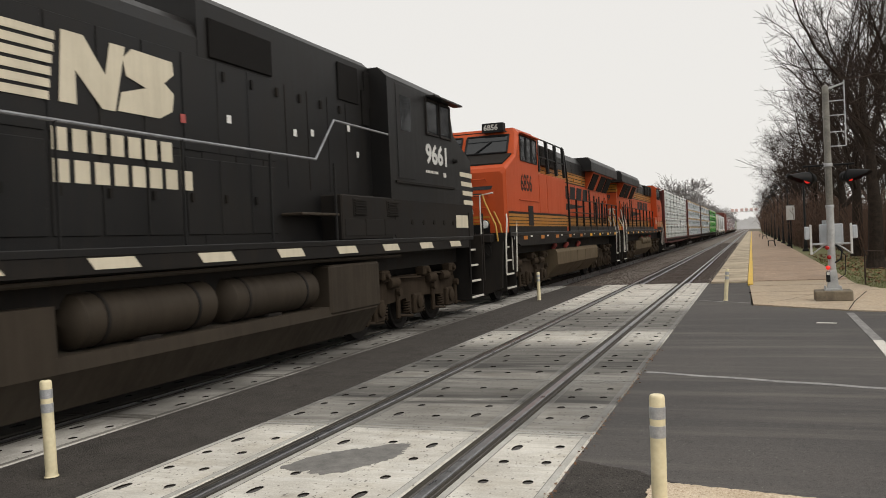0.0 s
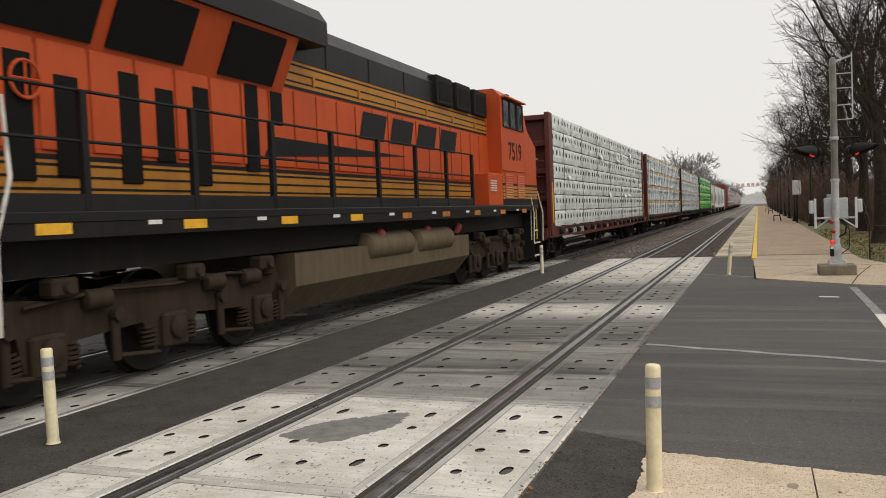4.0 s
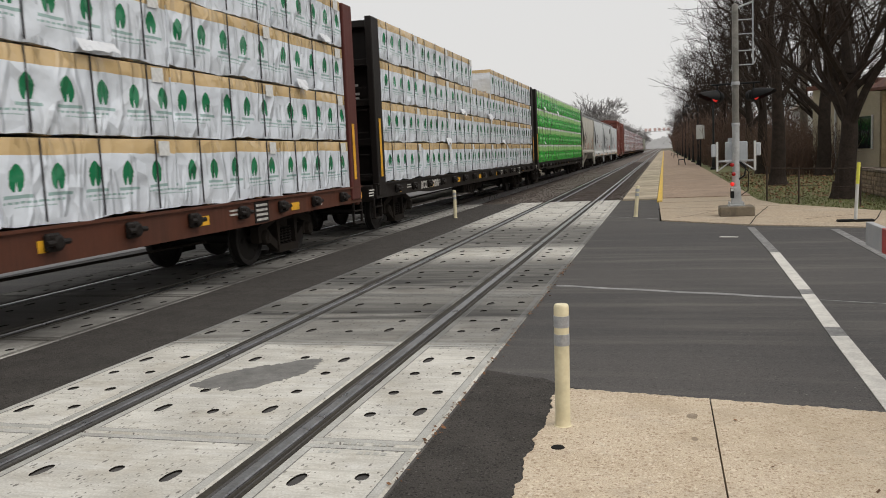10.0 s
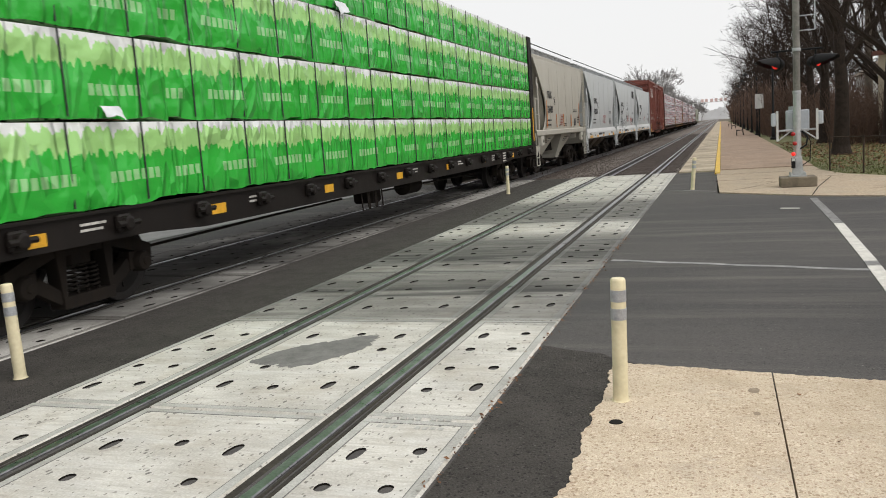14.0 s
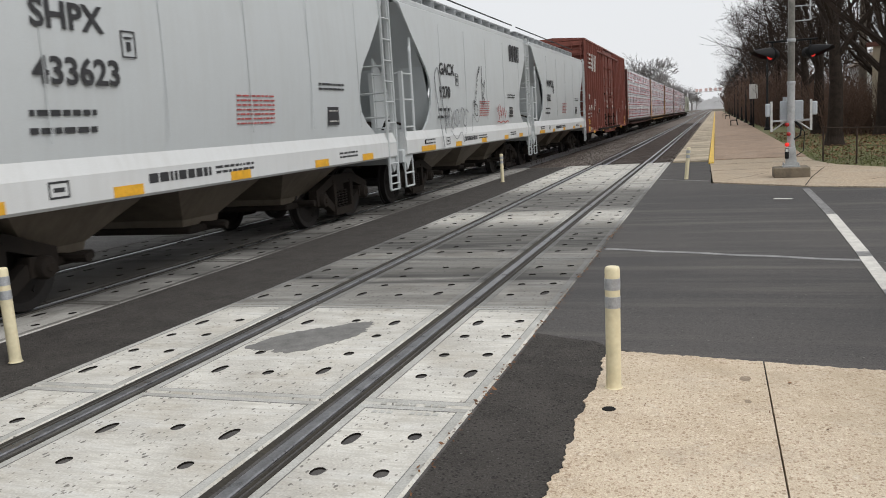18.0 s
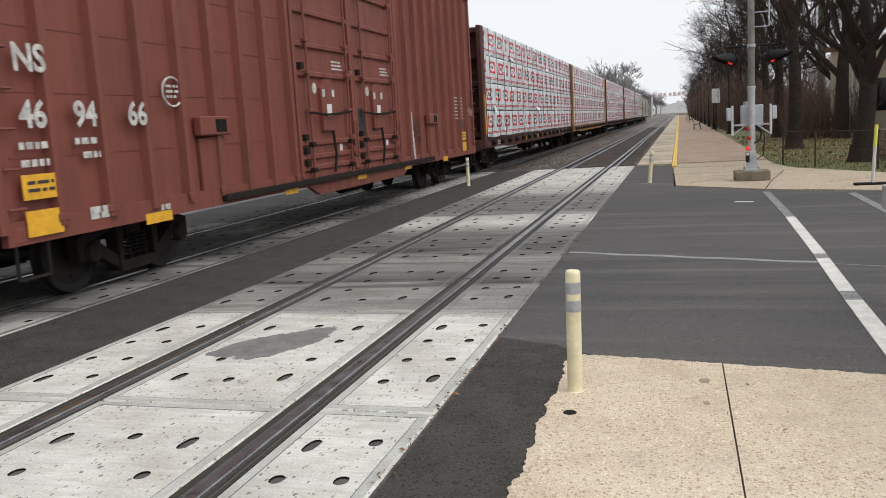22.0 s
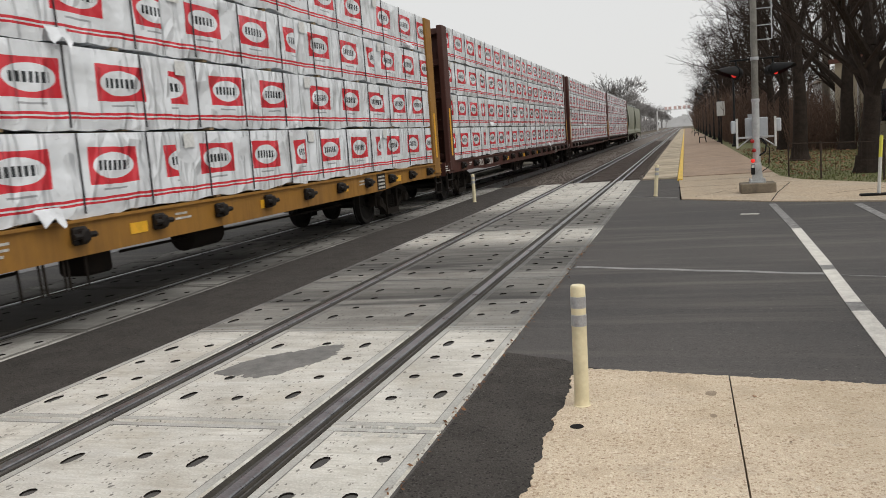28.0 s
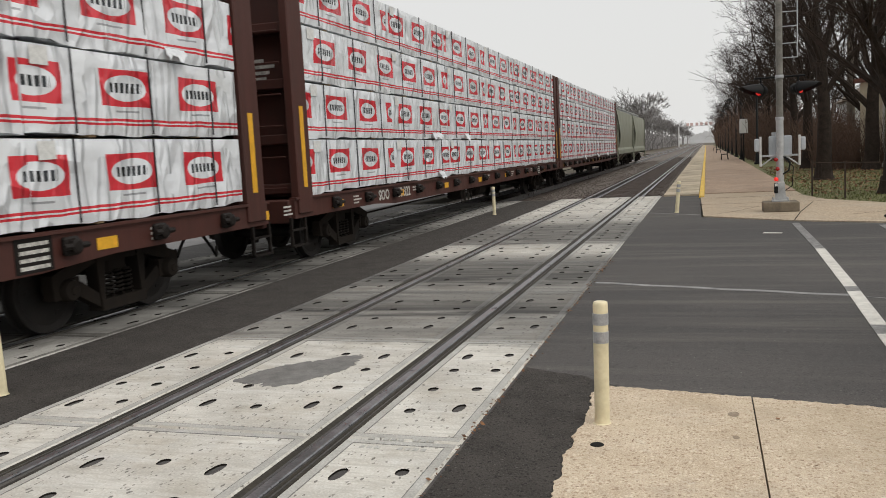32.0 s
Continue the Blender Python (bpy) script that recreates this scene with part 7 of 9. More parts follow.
        part("round_sticker", Mesh().lathe((1.486, c2 - 0.42, 2.30), (1, 0, 0), [(0, 0.09), (0.003, 0.09)], 16), STENCIL, d)
    part("dark_patch", Mesh().box(1.486, 1.489, mid + 0.25, mid + 0.62, 1.50, 1.98), STENCIL_DARK, car, "black painted-over patch")
    part("dark_patch", Mesh().box(1.486, 1.489, mid + 0.98, mid + 1.12, 1.55, 1.95), STENCIL_DARK, car, "black painted-over patch")
    part("door_track", Mesh().box(1.46, 1.58, -5.3, 4.4, z0 - 0.10, z0 - 0.01, 0.01), RUNGEAR, car)
    part("upper_track", Mesh().box(1.46, 1.56, -5.3, 4.4, zt - 0.36, zt - 0.28, 0.01), BOXRED, car)
    for yy, m in ((-5.4, 1), (4.5, 1)):
        part("jack_pocket", Mesh().box(1.44, 1.50, yy - 0.30, yy + 0.30, 0.88, 1.60, 0.01), BOXRED, car)
        part("box_fitting", Mesh().box(1.46, 1.58, yy - 0.36, yy + 0.34, 1.62, 1.86, 0.015), BOXRED, car)
        # the slot's shade is a thin dark plate laid on the fitting
        part("fitting_slot", Mesh().box(1.575, 1.584, yy - 0.02, yy + 0.24, 1.66, 1.82), DIRT_SHADE, car)
    part("loose_rod", Mesh().tube([(1.56, 2.88, 0.86), (1.50, 2.92, 1.90)], 0.025, 8), STENCIL, car, "pale rod leaning on the side")
    for s in (-1, 1):
        g = Mesh()
        for k in range(9):
            zz = z0 + 0.25 + k * 0.45
            g = Mesh().prism([(s * (h - 0.25), zz), (s * (h - 0.16), zz + 0.08), (s * (h - 0.16), zz + 0.26), (s * (h - 0.25), zz + 0.34)], "x", -1.35, 1.35)
            part("end_rib", g, BOXRED, car)

        for q in (-1, 1):
            part("corner_post", Mesh().box(q * 1.43 - 0.06, q * 1.43 + 0.06, s * (h - 0.26) - 0.06, s * (h - 0.26) + 0.06, z0, zt, 0.01), BOXRED, car)
        yl = -h + 0.24 if s < 0 else h - 0.60
        for k in range(5):
            part("grab_iron", Mesh().tube([(1.45, yl, 1.05 + k * 0.36), (1.53, yl, 1.05 + k * 0.36), (1.53, yl + 0.36, 1.05 + k * 0.36), (1.45, yl + 0.36, 1.05 + k * 0.36)] if s > 0 else [(1.45, yl - 0.02, 1.05 + k * 0.36), (1.53, yl - 0.02, 1.05 + k * 0.36), (1.53, yl + 0.18, 1.05 + k * 0.36), (1.45, yl + 0.18, 1.05 + k * 0.36)], 0.014, 6), BOXRED, car)
        ladder(car, 0.85, s * (h - 0.13), 1.0, 4.9, 0.42, BOXRED, 11, along="x")
        part("crossover", Mesh().box(-0.9, 0.9, min(s * (h - 0.2), s * (h + 0.1)), max(s * (h - 0.2), s * (h + 0.1)), z0 - 0.02, z0 + 0.03), RUNGEAR, car)
        step = Mesh()
        yq = s * (h - 0.50)
        for q in (-0.2, 0.2):
            step.tube([(1.47, yq + q, z0), (1.47, yq + q, 0.40)], 0.018, 6)
        step.tube([(1.47, yq - 0.2, 0.40), (1.47, yq + 0.2, 0.40)], 0.018, 6)
        part("corner_step", step, RUNGEAR, car)
        coupler(car, s * (h - 0.35), s)
        truck(car, s * (h - 2.6))
        part("corner_plate", Mesh().box(1.46, 1.505, s * (h - 0.52) - 0.26, s * (h - 0.52) + 0.26, z0 - 0.12, z0 + 0.02, 0.01), BOXRED, car)
    part("centre_sill", Mesh().box(-0.3, 0.3, -h + 0.3, h - 0.3, 0.55, z0), RUNGEAR, car)
    part("floor_tank", Mesh().lathe((0.7, 0.5, 0.5), (0, 1, 0), [(0, 0.05), (0.04, 0.16), (0.9, 0.16), (0.94, 0.05)], 14), RUNGEAR, car, smooth=40)
    for yy, w in ((-6.95, 0.5), (-3.5, 0.45), (-0.5, 0.45), (2.3, 0.45), (5.4, 0.4)):
        part("reflector", Mesh().box(1.502, 1.506, yy, yy + w, z0 - 0.19, z0 - 0.07), STICKER, car, "yellow reflective strip")
    for q in range(4):
        part("badge_bar", Mesh().box(1.518, 1.522, -h + 0.75, -h + 1.95 + 0.10 * q, 4.35 - q * 0.20, 4.45 - q * 0.20), STENCIL, car, "white badge bar")
    for a in (1.95, 2.75):
        part("badge_block", Mesh().prism([(-h + a, 3.65), (-h + a + 0.62, 3.65), (-h + a + 0.74, 4.45), (-h + a + 0.12, 4.45)], "x", 1.518, 1.522), STENCIL, car, "white slanting badge block")
    for word, a, z in (("NS", 0.46, 2.29), ("46", 0.47, 1.78), ("94", 1.18, 1.78), ("66", 2.02, 1.78)):
        write(word, 0.345, STENCIL, car, 1.546, -h + a, z, 0.010, 0.98)
    small = Mesh()
    for a, w, z in ((0.46, 0.36, 1.58), (0.46, 0.36, 1.42), (1.20, 0.34, 1.60), (1.30, 0.26, 1.46), (1.30, 0.32, 0.90), (1.30, 0.32, 0.84), (2.5, 0.2, 0.80)):
        bars(small, 1.505, -h + a, -h + a + w, z, z + 0.065, rb)
    for q in range(7):
        for a in (6.72, 7.25):
            bars(small, 1.505, a, a + 0.34, 1.72 + q * 0.09, 1.75 + q * 0.09, rb)
    tagged(part("stencil_line", small, STENCIL, car), kind="stuff")
    rim = [(1.505, -h + 2.95 + 0.19 * math.cos(q), 2.15 + 0.17 * math.sin(q)) for q in [2 * math.pi * k / 20 for k in range(21)]]
    part("round_mark", Mesh().tube(rim, 0.014, 4), STENCIL, car, "white ring mark")
    ring_text = Mesh()
    for q in range(3):
        bars(ring_text, 1.505, -h + 2.83, -h + 3.07, 2.20 - q * 0.06, 2.23 - q * 0.06, rb)
    tagged(part("stencil_line", ring_text, STENCIL, car), kind="stuff")
    for y0p, y1p, za, zb in ((-h + 0.42, -h + 0.88, 1.12, 1.35), (-h + 0.42, -h + 0.88, 0.78, 1.02), (7.35, 7.75, 1.14, 1.36), (7.35, 7.75, 0.84, 1.08)):
        plate = part("yellow_plate", Mesh().box(1.521, 1.526, y0p, y1p, za, zb), STICKER, car, "yellow notice plate")
        if za > 1.1:
            tx = Mesh()
            for q in range(2):
                bars(tx, 1.527, y0p + 0.06, y1p - 0.06, za + 0.07 + q * 0.07, za + 0.10 + q * 0.07, rb)
            part("stencil_line", tx, STENCIL_DARK, plate)
    part("dark_panel", Mesh().box(1.503, 1.507, 7.30, 7.62, 1.45, 1.66), STENCIL_DARK, car)
    squiggle(car, 1.53, [(3.05 + 0.045 * i, 1.55 + 0.28 * math.sin(i * 1.2)) for i in range(14)], 0.012, STENCIL_DARK)
    for q in range(4):
        squiggle(car, 1.53, [(3.0 + 0.1 * i, 1.25 + q * 0.14 + 0.02 * math.sin(i)) for i in range(8)], 0.014, STENCIL_DARK)
    squiggle(car, 1.53, [(h - 1.0 + 0.05 * i, 1.9 + 0.12 * math.sin(i * 1.5)) for i in range(10)], 0.014, STENCIL)
    TRAIN.append((car, c))


boxcar(197.9, 216.2)


# ---- locomotives ----
ORANGE = paint("orange_loco_paint", (0.47, 0.072, 0.018), (0.20, 0.05, 0.022), 0.45, 0.55, spec=0.22)
LOCO_BLACK = paint("black_loco_paint", (0.0085, 0.0085, 0.009), (0.030, 0.024, 0.018), 0.5, 0.5, spec=0.25)
LOCO_GREY = paint("dark_sill_paint", (0.012, 0.011, 0.0105), (0.040, 0.031, 0.023), 0.8, 0.75, spec=0.15)
LOCO_YELLOW = paint("yellow_band_paint", (0.42, 0.175, 0.022), (0.18, 0.09, 0.035), 0.55, 0.5)
TANK = paint("dusty_tank_paint", (0.125, 0.095, 0.060), (0.055, 0.042, 0.028), 0.9, 0.75, spec=0.15)
TANK_DARK = paint("dark_tank_paint", (0.040, 0.031, 0.022), (0.018, 0.014, 0.011), 0.9, 0.7, spec=0.2)
CREAMPAINT = paint("cream_letter_paint", (0.66, 0.60, 0.47), (0.22, 0.19, 0.14), 0.55, 0.6)
HANDRAIL = mat("white_handrail", (0.62, 0.60, 0.54), 0.5, var=0.2, scale=6, bump=0)
STEEL_RAIL = mat("worn_handrail", (0.30, 0.31, 0.33), 0.4, 0.5, var=0.2, scale=6, bump=0)
GRILLE = mat("dark_grille", (0.009, 0.008, 0.0075), 0.8, var=0.3, scale=40, fine=120, bump=0.5, spec=0.15)
PLATE = mat("dull_orange_plate", (0.50, 0.17, 0.025), 0.6, var=0.35, scale=7, bump=0)
GOLD = mat("ochre_handrail", (0.50, 0.28, 0.04), 0.5, var=0.2, scale=6, bump=0)


GLASS = pane("tinted_glass")


class Loco:
    """Puts parts on a locomotive whose nose points to -y, or to +y when it is turned."""

    def __init__(self, name, label, y0, y1, turned):
        self.ob = thing(name, label, "locomotive", group="locomotives of the train")
        self.f = -1 if turned else 1
        self.c = (y0 + y1) / 2
        TRAIN.append((self.ob, self.c))

    def put(self, name, g, material, parent=None, label="", smooth=0.0):
        if self.f < 0:
            g.v = [(x, -y, z) for x, y, z in g.v]
        return part(name, g, material, parent or self.ob, label, smooth)

    def text(self, s, size, material, x, y, z, bold=0.012, width=0.0):
        y = y if self.f > 0 else -y - width
        return write(s, size, material, self.ob, x, y, z, bold)

    def truck(self, y, r=0.50):
        def build():
            g = Mesh()
            prof = [(-2.15, 1.00), (-2.25, 0.78), (-2.05, 0.66), (-1.98, 0.34), (-1.55, 0.30), (-1.35, 0.55), (-0.45, 0.60), (-0.30, 0.32), (0.30, 0.32), (0.45, 0.60), (1.35, 0.55), (1.55, 0.30), (1.98, 0.34), (2.05, 0.66), (2.25, 0.78), (2.15, 1.00), (1.2, 0.92), (0.8, 1.02), (-0.8, 1.02), (-1.2, 0.92)]
            g.prism(prof, "x", 1.00, 1.14)
            return g.data("truck_frame", TRUCKGEAR)
        centre = share("truck", once("loco_bolster", lambda: Mesh().box(-0.95, 0.95, -0.5, 0.5, 0.62, 0.86, 0.04).box(-0.9, 0.9, -2.1, -1.9, 0.6, 0.8).box(-0.9, 0.9, 1.9, 2.1, 0.6, 0.8).data("truck", TRUCKGEAR)), self.ob, pose(0, self.f * y, 0))
        fm = once("loco_frame", build)
        box = once("axle_box", lambda: Mesh().box(1.12, 1.22, -0.20, 0.20, -0.22, 0.16, 0.03).lathe((1.20, 0, 0), (1, 0, 0), [(0, 0.13), (0.06, 0.13), (0.08, 0.08), (0.09, 0.03)], 16).data("axle_box", TRUCKGEAR, 30))
        coil = once("loco_coil", lambda: Mesh().tube([(1.10 + 0.075 * math.cos(a), 0.075 * math.sin(a), 0.30 + 0.24 * a / 31.4) for a in [31.4 * i / 50 for i in range(51)]], 0.018, 5).data("coil_spring", TRUCKGEAR, 60))
        damper = once("damper", lambda: Mesh().lathe((1.16, -0.20, 0.92), (0.15, 1, 0), [(0, 0.05), (0.02, 0.10), (0.30, 0.10), (0.32, 0.05)], 14).data("brake_cylinder", TRUCKGEAR, 40))
        pipe = once("loco_pipe", lambda: Mesh().tube([(1.18, -2.0, 0.92), (1.2, -1.0, 1.0), (1.2, 0.0, 0.96), (1.2, 1.0, 1.0), (1.18, 2.0, 0.92)], 0.022, 6).data("sand_pipe", TRUCKGEAR, 60))
        crank = once("brake_crank", lambda: Mesh().box(1.13, 1.20, -0.05, 0.05, 0.26, 0.78, 0.02).lathe((1.16, 0, 0.74), (1, 0, 0), [(0, 0.07), (0.08, 0.07)], 12).tube([(1.18, 0, 0.32), (1.18, 0.62, 0.26)], 0.025, 6).data("brake_lever", TRUCKGEAR))
        box2 = once("sand_box", lambda: Mesh().box(1.10, 1.30, -0.16, 0.16, 0.98, 1.16, 0.03).lathe((1.30, 0, 1.07), (1, 0, 0), [(0, 0.06), (0.05, 0.05)], 10).data("sand_bracket", TRUCKGEAR))
        for s in (0, 180):
            for yy in (-0.88, 0.86, 2.2, -2.2):
                share("brake_lever", crank, centre, pose(0, yy, 0, 0, 0, s))
            for yy in (-1.6, 0.3, 1.75):
                share("sand_bracket", box2, centre, pose(0, yy, 0, 0, 0, s))
            share("side_frame", fm, centre, pose(0, 0, 0, 0, 0, s))
            share("sand_pipe", pipe, centre, pose(0, 0, 0, 0, 0, s))
            for yy in (-1.75, 0.0, 1.75):
                share("axle_box", box, centre, pose(0, yy, r, 0, 0, s))
                for q in (-0.34, 0.34):
                    share("coil_spring", coil, centre, pose(0, yy + q, 0.0, 0, 0, s))
            for yy in (-1.1, 0.75, 1.5):
                share("brake_cylinder", damper, centre, pose(0, yy, 0, 0, 0, s))
        for yy in (-1.75, 0.0, 1.75):
            w = share("wheelset", wheelset_data(r), centre, pose(0, yy, r))
            WHEELS.append((w, yy, r))

    def rails(self, posts, z0, z1, material, x=1.46, dia=0.022, bars=()):
        for y in posts:
            self.put("stanchion", Mesh().box(x - dia, x + dia, y - dia * 1.3, y + dia * 1.3, z0, z1), material)
        for z in (z1, *bars):
            self.put("handrail", Mesh().tube([(x, posts[0], z), (x, posts[-1], z)], 0.02, 8), material)

    def steps(self, y, zt, s):
        """The corner stairwell: plates and lit treads. s: which way the pilot lies."""
        self.put("step_side", Mesh().prism([(y - 0.42, zt), (y + 0.42, zt), (y + 0.36, 0.34), (y - 0.36, 0.34)], "x", 0.86, 0.90), LOCO_GREY)
        for q in (-0.44, 0.42):
            self.put("step_side", Mesh().box(0.90, 1.46, y + q - 0.015, y + q + 0.015, 0.32, zt), LOCO_GREY)
        for k in range(4):
            z = 0.36 + k * 0.34
            tread = self.put("tread", Mesh().box(0.92, 1.44 - 0.05 * k, y - 0.41, y + 0.41, z, z + 0.03), LOCO_GREY)
            self.put("tread_edge", Mesh().box(1.44 - 0.05 * k, 1.475 - 0.05 * k, y - 0.41, y + 0.41, z - 0.005, z + 0.035), HANDRAIL, tread, "pale tread edge")


TRUCKGEAR = paint("loco_truck_paint", (0.043, 0.031, 0.021), (0.011, 0.009, 0.0075), 1.0, 0.9, spec=0.12)


def orange_loco(y0, y1, turned, number, label):
    L = Loco("locomotive", label, y0, y1, turned)
    h = (y1 - y0) / 2
    zd = 1.76
    front, rear = -h, h
    # frame, walkway and sill
    L.put("underframe", Mesh().box(-1.15, 1.15, front + 0.3, rear - 0.3, 1.18, 1.55), LOCO_GREY)
    L.put("walkway", Mesh().box(-1.50, 1.50, front + 0.9, rear - 0.55, 1.66, zd, 0.01), LOCO_BLACK)
    if turned:
        L.put("side_sill", Mesh().prism([(front + 1.3, 1.62), (front + 4.3, 1.62), (front + 4.5, 1.52), (rear - 0.6, 1.52), (rear - 0.6, 1.74), (front + 1.3, 1.74)], "x", 1.44, 1.49), LOCO_GREY)
    else:
        L.put("side_sill", Mesh().prism([(front + 1.5, 1.52), (front + 1.9, 1.40), (-2.3, 1.40), (-2.05, 1.52), (rear - 0.6, 1.52), (rear - 0.6, 1.74), (front + 1.5, 1.74)], "x", 1.44, 1.49), LOCO_GREY)
    for k in range(9):
        yy = front + 2.2 + k * 1.95
        L.put("reflector", Mesh().box(1.491, 1.496, yy, yy + 0.40, 1.56, 1.66), PLATE if k < 5 else STICKER, label="orange reflective plate")
        L.put("sill_label", Mesh().box(1.491, 1.495, yy + 0.75, yy + 0.95, 1.62, 1.67), LABEL)
    # nose and cab as one moulded body
    def ring(y, w, z0, z1, b):
        return [(-w, y, z0), (w, y, z0), (w, y, z1 - b), (w - b, y, z1), (-w + b, y, z1), (-w, y, z1 - b)]
    n0, c1 = front + 0.80, front + 4.20
    cab = L.put("cab", Mesh().loft([ring(n0, 1.38, zd, 3.30, 0.08), ring(n0 + 0.06, 1.455, zd, 3.40, 0.06), ring(n0 + 1.0, 1.47, zd, 3.80, 0.05), ring(n0 + 1.38, 1.47, zd, 4.42, 0.12), ring(n0 + 1.50, 1.47, zd, 4.56, 0.18), ring(c1, 1.47, zd, 4.58, 0.18)]), ORANGE, smooth=20)
    L.put("dash_panel", Mesh().add([(-1.30, n0 + 0.30, 3.545), (1.30, n0 + 0.30, 3.545), (1.36, n0 + 1.0, 3.84), (-1.36, n0 + 1.0, 3.84), (-1.30, n0 + 0.30, 3.50), (1.30, n0 + 0.30, 3.50), (1.36, n0 + 1.0, 3.79), (-1.36, n0 + 1.0, 3.79)], [(0, 1, 2, 3), (7, 6, 5, 4), (0, 4, 5, 1), (1, 5, 6, 2), (2, 6, 7, 3), (3, 7, 4, 0)]), LOCO_GREY, cab)
    # hidden seams and windows
    for s in (-1, 1):
        x0, x1 = sorted((s * 0.07, s * 1.22))
        pts = [(x0, n0 + 1.015, 3.87), (x1, n0 + 1.015, 3.87), (x1, n0 + 1.325, 4.36), (x0, n0 + 1.325, 4.36)]
        back = [(x, y + 0.05, z) for x, y, z in pts]
        win = Mesh().add(pts + back, [(0, 1, 2, 3), (7, 6, 5, 4), (0, 4, 5, 1), (1, 5, 6, 2), (2, 6, 7, 3), (3, 7, 4, 0)])
        L.put("windshield", win, GLASS, cab)
        fr = Mesh()
        loop = [Vector(p) for p in pts]
        for k in range(4):
            fr.tube([loop[k], loop[(k + 1) % 4]], 0.028, 6)
        L.put("window_seal", fr, BLACK, cab)
        L.put("wiper", Mesh().tube([(x0 + 0.25, n0 + 0.98, 3.86), (x1 - 0.45, n0 + 1.20, 4.20)], 0.016, 5), BLACK, cab)
    for a, b in ((n0 + 1.42, n0 + 1.98), (n0 + 2.04, n0 + 2.60), (n0 + 2.66, n0 + 3.22)):
        L.put("side_window", Mesh().box(1.45, 1.478, a, b, 3.68, 4.34, 0.02), GLASS, cab)
        fr = Mesh()
        for p, q in (((a, 3.68), (b, 3.68)), ((b, 3.68), (b, 4.34)), ((b, 4.34), (a, 4.34)), ((a, 4.34), (a, 3.68))):
            fr.tube([(1.48, *p), (1.48, *q)], 0.02, 5)
        L.put("window_frame", fr, BLACK, cab)
    L.put("sun_visor", Mesh().box(1.47, 1.58, n0 + 1.38, n0 + 3.30, 4.38, 4.41), ORANGE, cab)
    L.put("number_board", Mesh().box(0.50, 1.10, n0 + 1.24, n0 + 1.46, 4.46, 4.70, 0.02), BLACK, cab)
    L.put("headlight", Mesh().box(-0.20, 0.20, n0 - 0.03, n0 + 0.06, 2.86, 3.28, 0.03), BLACK, cab)
    for zz in (2.97, 3.17):
        L.put("lamp_lens", Mesh().lathe((0.08, n0 - 0.03, zz), (0, -1, 0), [(0, 0.075), (0.015, 0.07), (0.02, 0.0)], 14), WHITEPAINT, cab)
    for zz, w in ((3.12, 0.5), (2.72, 0.55), (2.40, 0.5), (2.05, 0.5)):
        L.put("nose_grab", Mesh().tube([(0.45, n0 - 0.01, zz - 0.04), (0.45, n0 - 0.07, zz), (0.45 + w, n0 - 0.07, zz), (0.45 + w, n0 - 0.01, zz - 0.04)], 0.014, 6), ORANGE, cab)
    L.put("windshield_bar", Mesh().tube([(-1.2, n0 + 1.20, 4.42), (-1.15, n0 + 1.14, 4.44), (1.15, n0 + 1.14, 4.44), (1.2, n0 + 1.20, 4.42)], 0.014, 6), BLACK, cab)
    L.put("ditch_light", Mesh().lathe((0.95, n0 - 0.25, 1.98), (0, -1, 0), [(-0.1, 0.06), (0, 0.12), (0.05, 0.12)], 16), BLACK, cab)
    L.put("lamp_lens", Mesh().lathe((0.95, n0 - 0.30, 1.98), (0, -1, 0), [(0, 0.10), (0.015, 0.09), (0.02, 0.0)], 16), WHITEPAINT, cab)
    if not turned:
        L.put("hatch", Mesh().box(1.468, 1.482, n0 + 2.08, n0 + 2.62, 1.93, 2.48, 0.01), BLACK, cab)
    for zz in (2.62,):
        L.put("cab_ledge", Mesh().tube([(1.48, n0 + 1.20, zz), (1.48, n0 + 3.35, zz)], 0.02, 5), ORANGE, cab)
    # equipment block behind the cab, full width
    e0, e1 = c1, (c1 if turned else -1.90)
    if not turned:
        blk = L.put("equipment_cab", Mesh().box(-1.46, 1.46, e0, e1, zd, 3.46, 0.02), ORANGE)
        for a, b in ((e0 + 0.08, e0 + 1.02), (e0 + 1.08, e1 - 0.06)):
            L.put("panel_door", Mesh().box(1.46, 1.470, a, b, 2.32, 3.40, 0.008), ORANGE, blk)
        for k in range(3):
            L.put("hinge", Mesh().box(1.46, 1.482, e0 + 1.02, e0 + 1.08, 2.45 + k * 0.38, 2.57 + k * 0.38), ORANGE, blk)
        for k in range(4):
            a = e0 + 0.02 + k * (e1 - e0 - 0.2) / 3
            L.put("slant_post", Mesh().prism([(1.42, 3.50), (1.50, 3.50), (1.46, 4.46), (1.38, 4.50)], "y", a, a + 0.16), BLACK)
        for zz in (3.95, 4.46):
            L.put("frame_rail", Mesh().tube([(1.44, e0, zz), (1.44, e1 - 0.05, zz)], 0.022, 6), BLACK)
        for k in range(3):
            a = e0 + 0.3 + k * 1.15
            cabn = L.put("inverter_box", Mesh().box(0.95, 1.22, a, a + 0.95, 3.80, 4.40, 0.02), LOCO_GREY)
            L.put("filter", Mesh().box(1.22, 1.228, a + 0.10, a + 0.85, 3.90, 4.30), GRILLE, cabn)
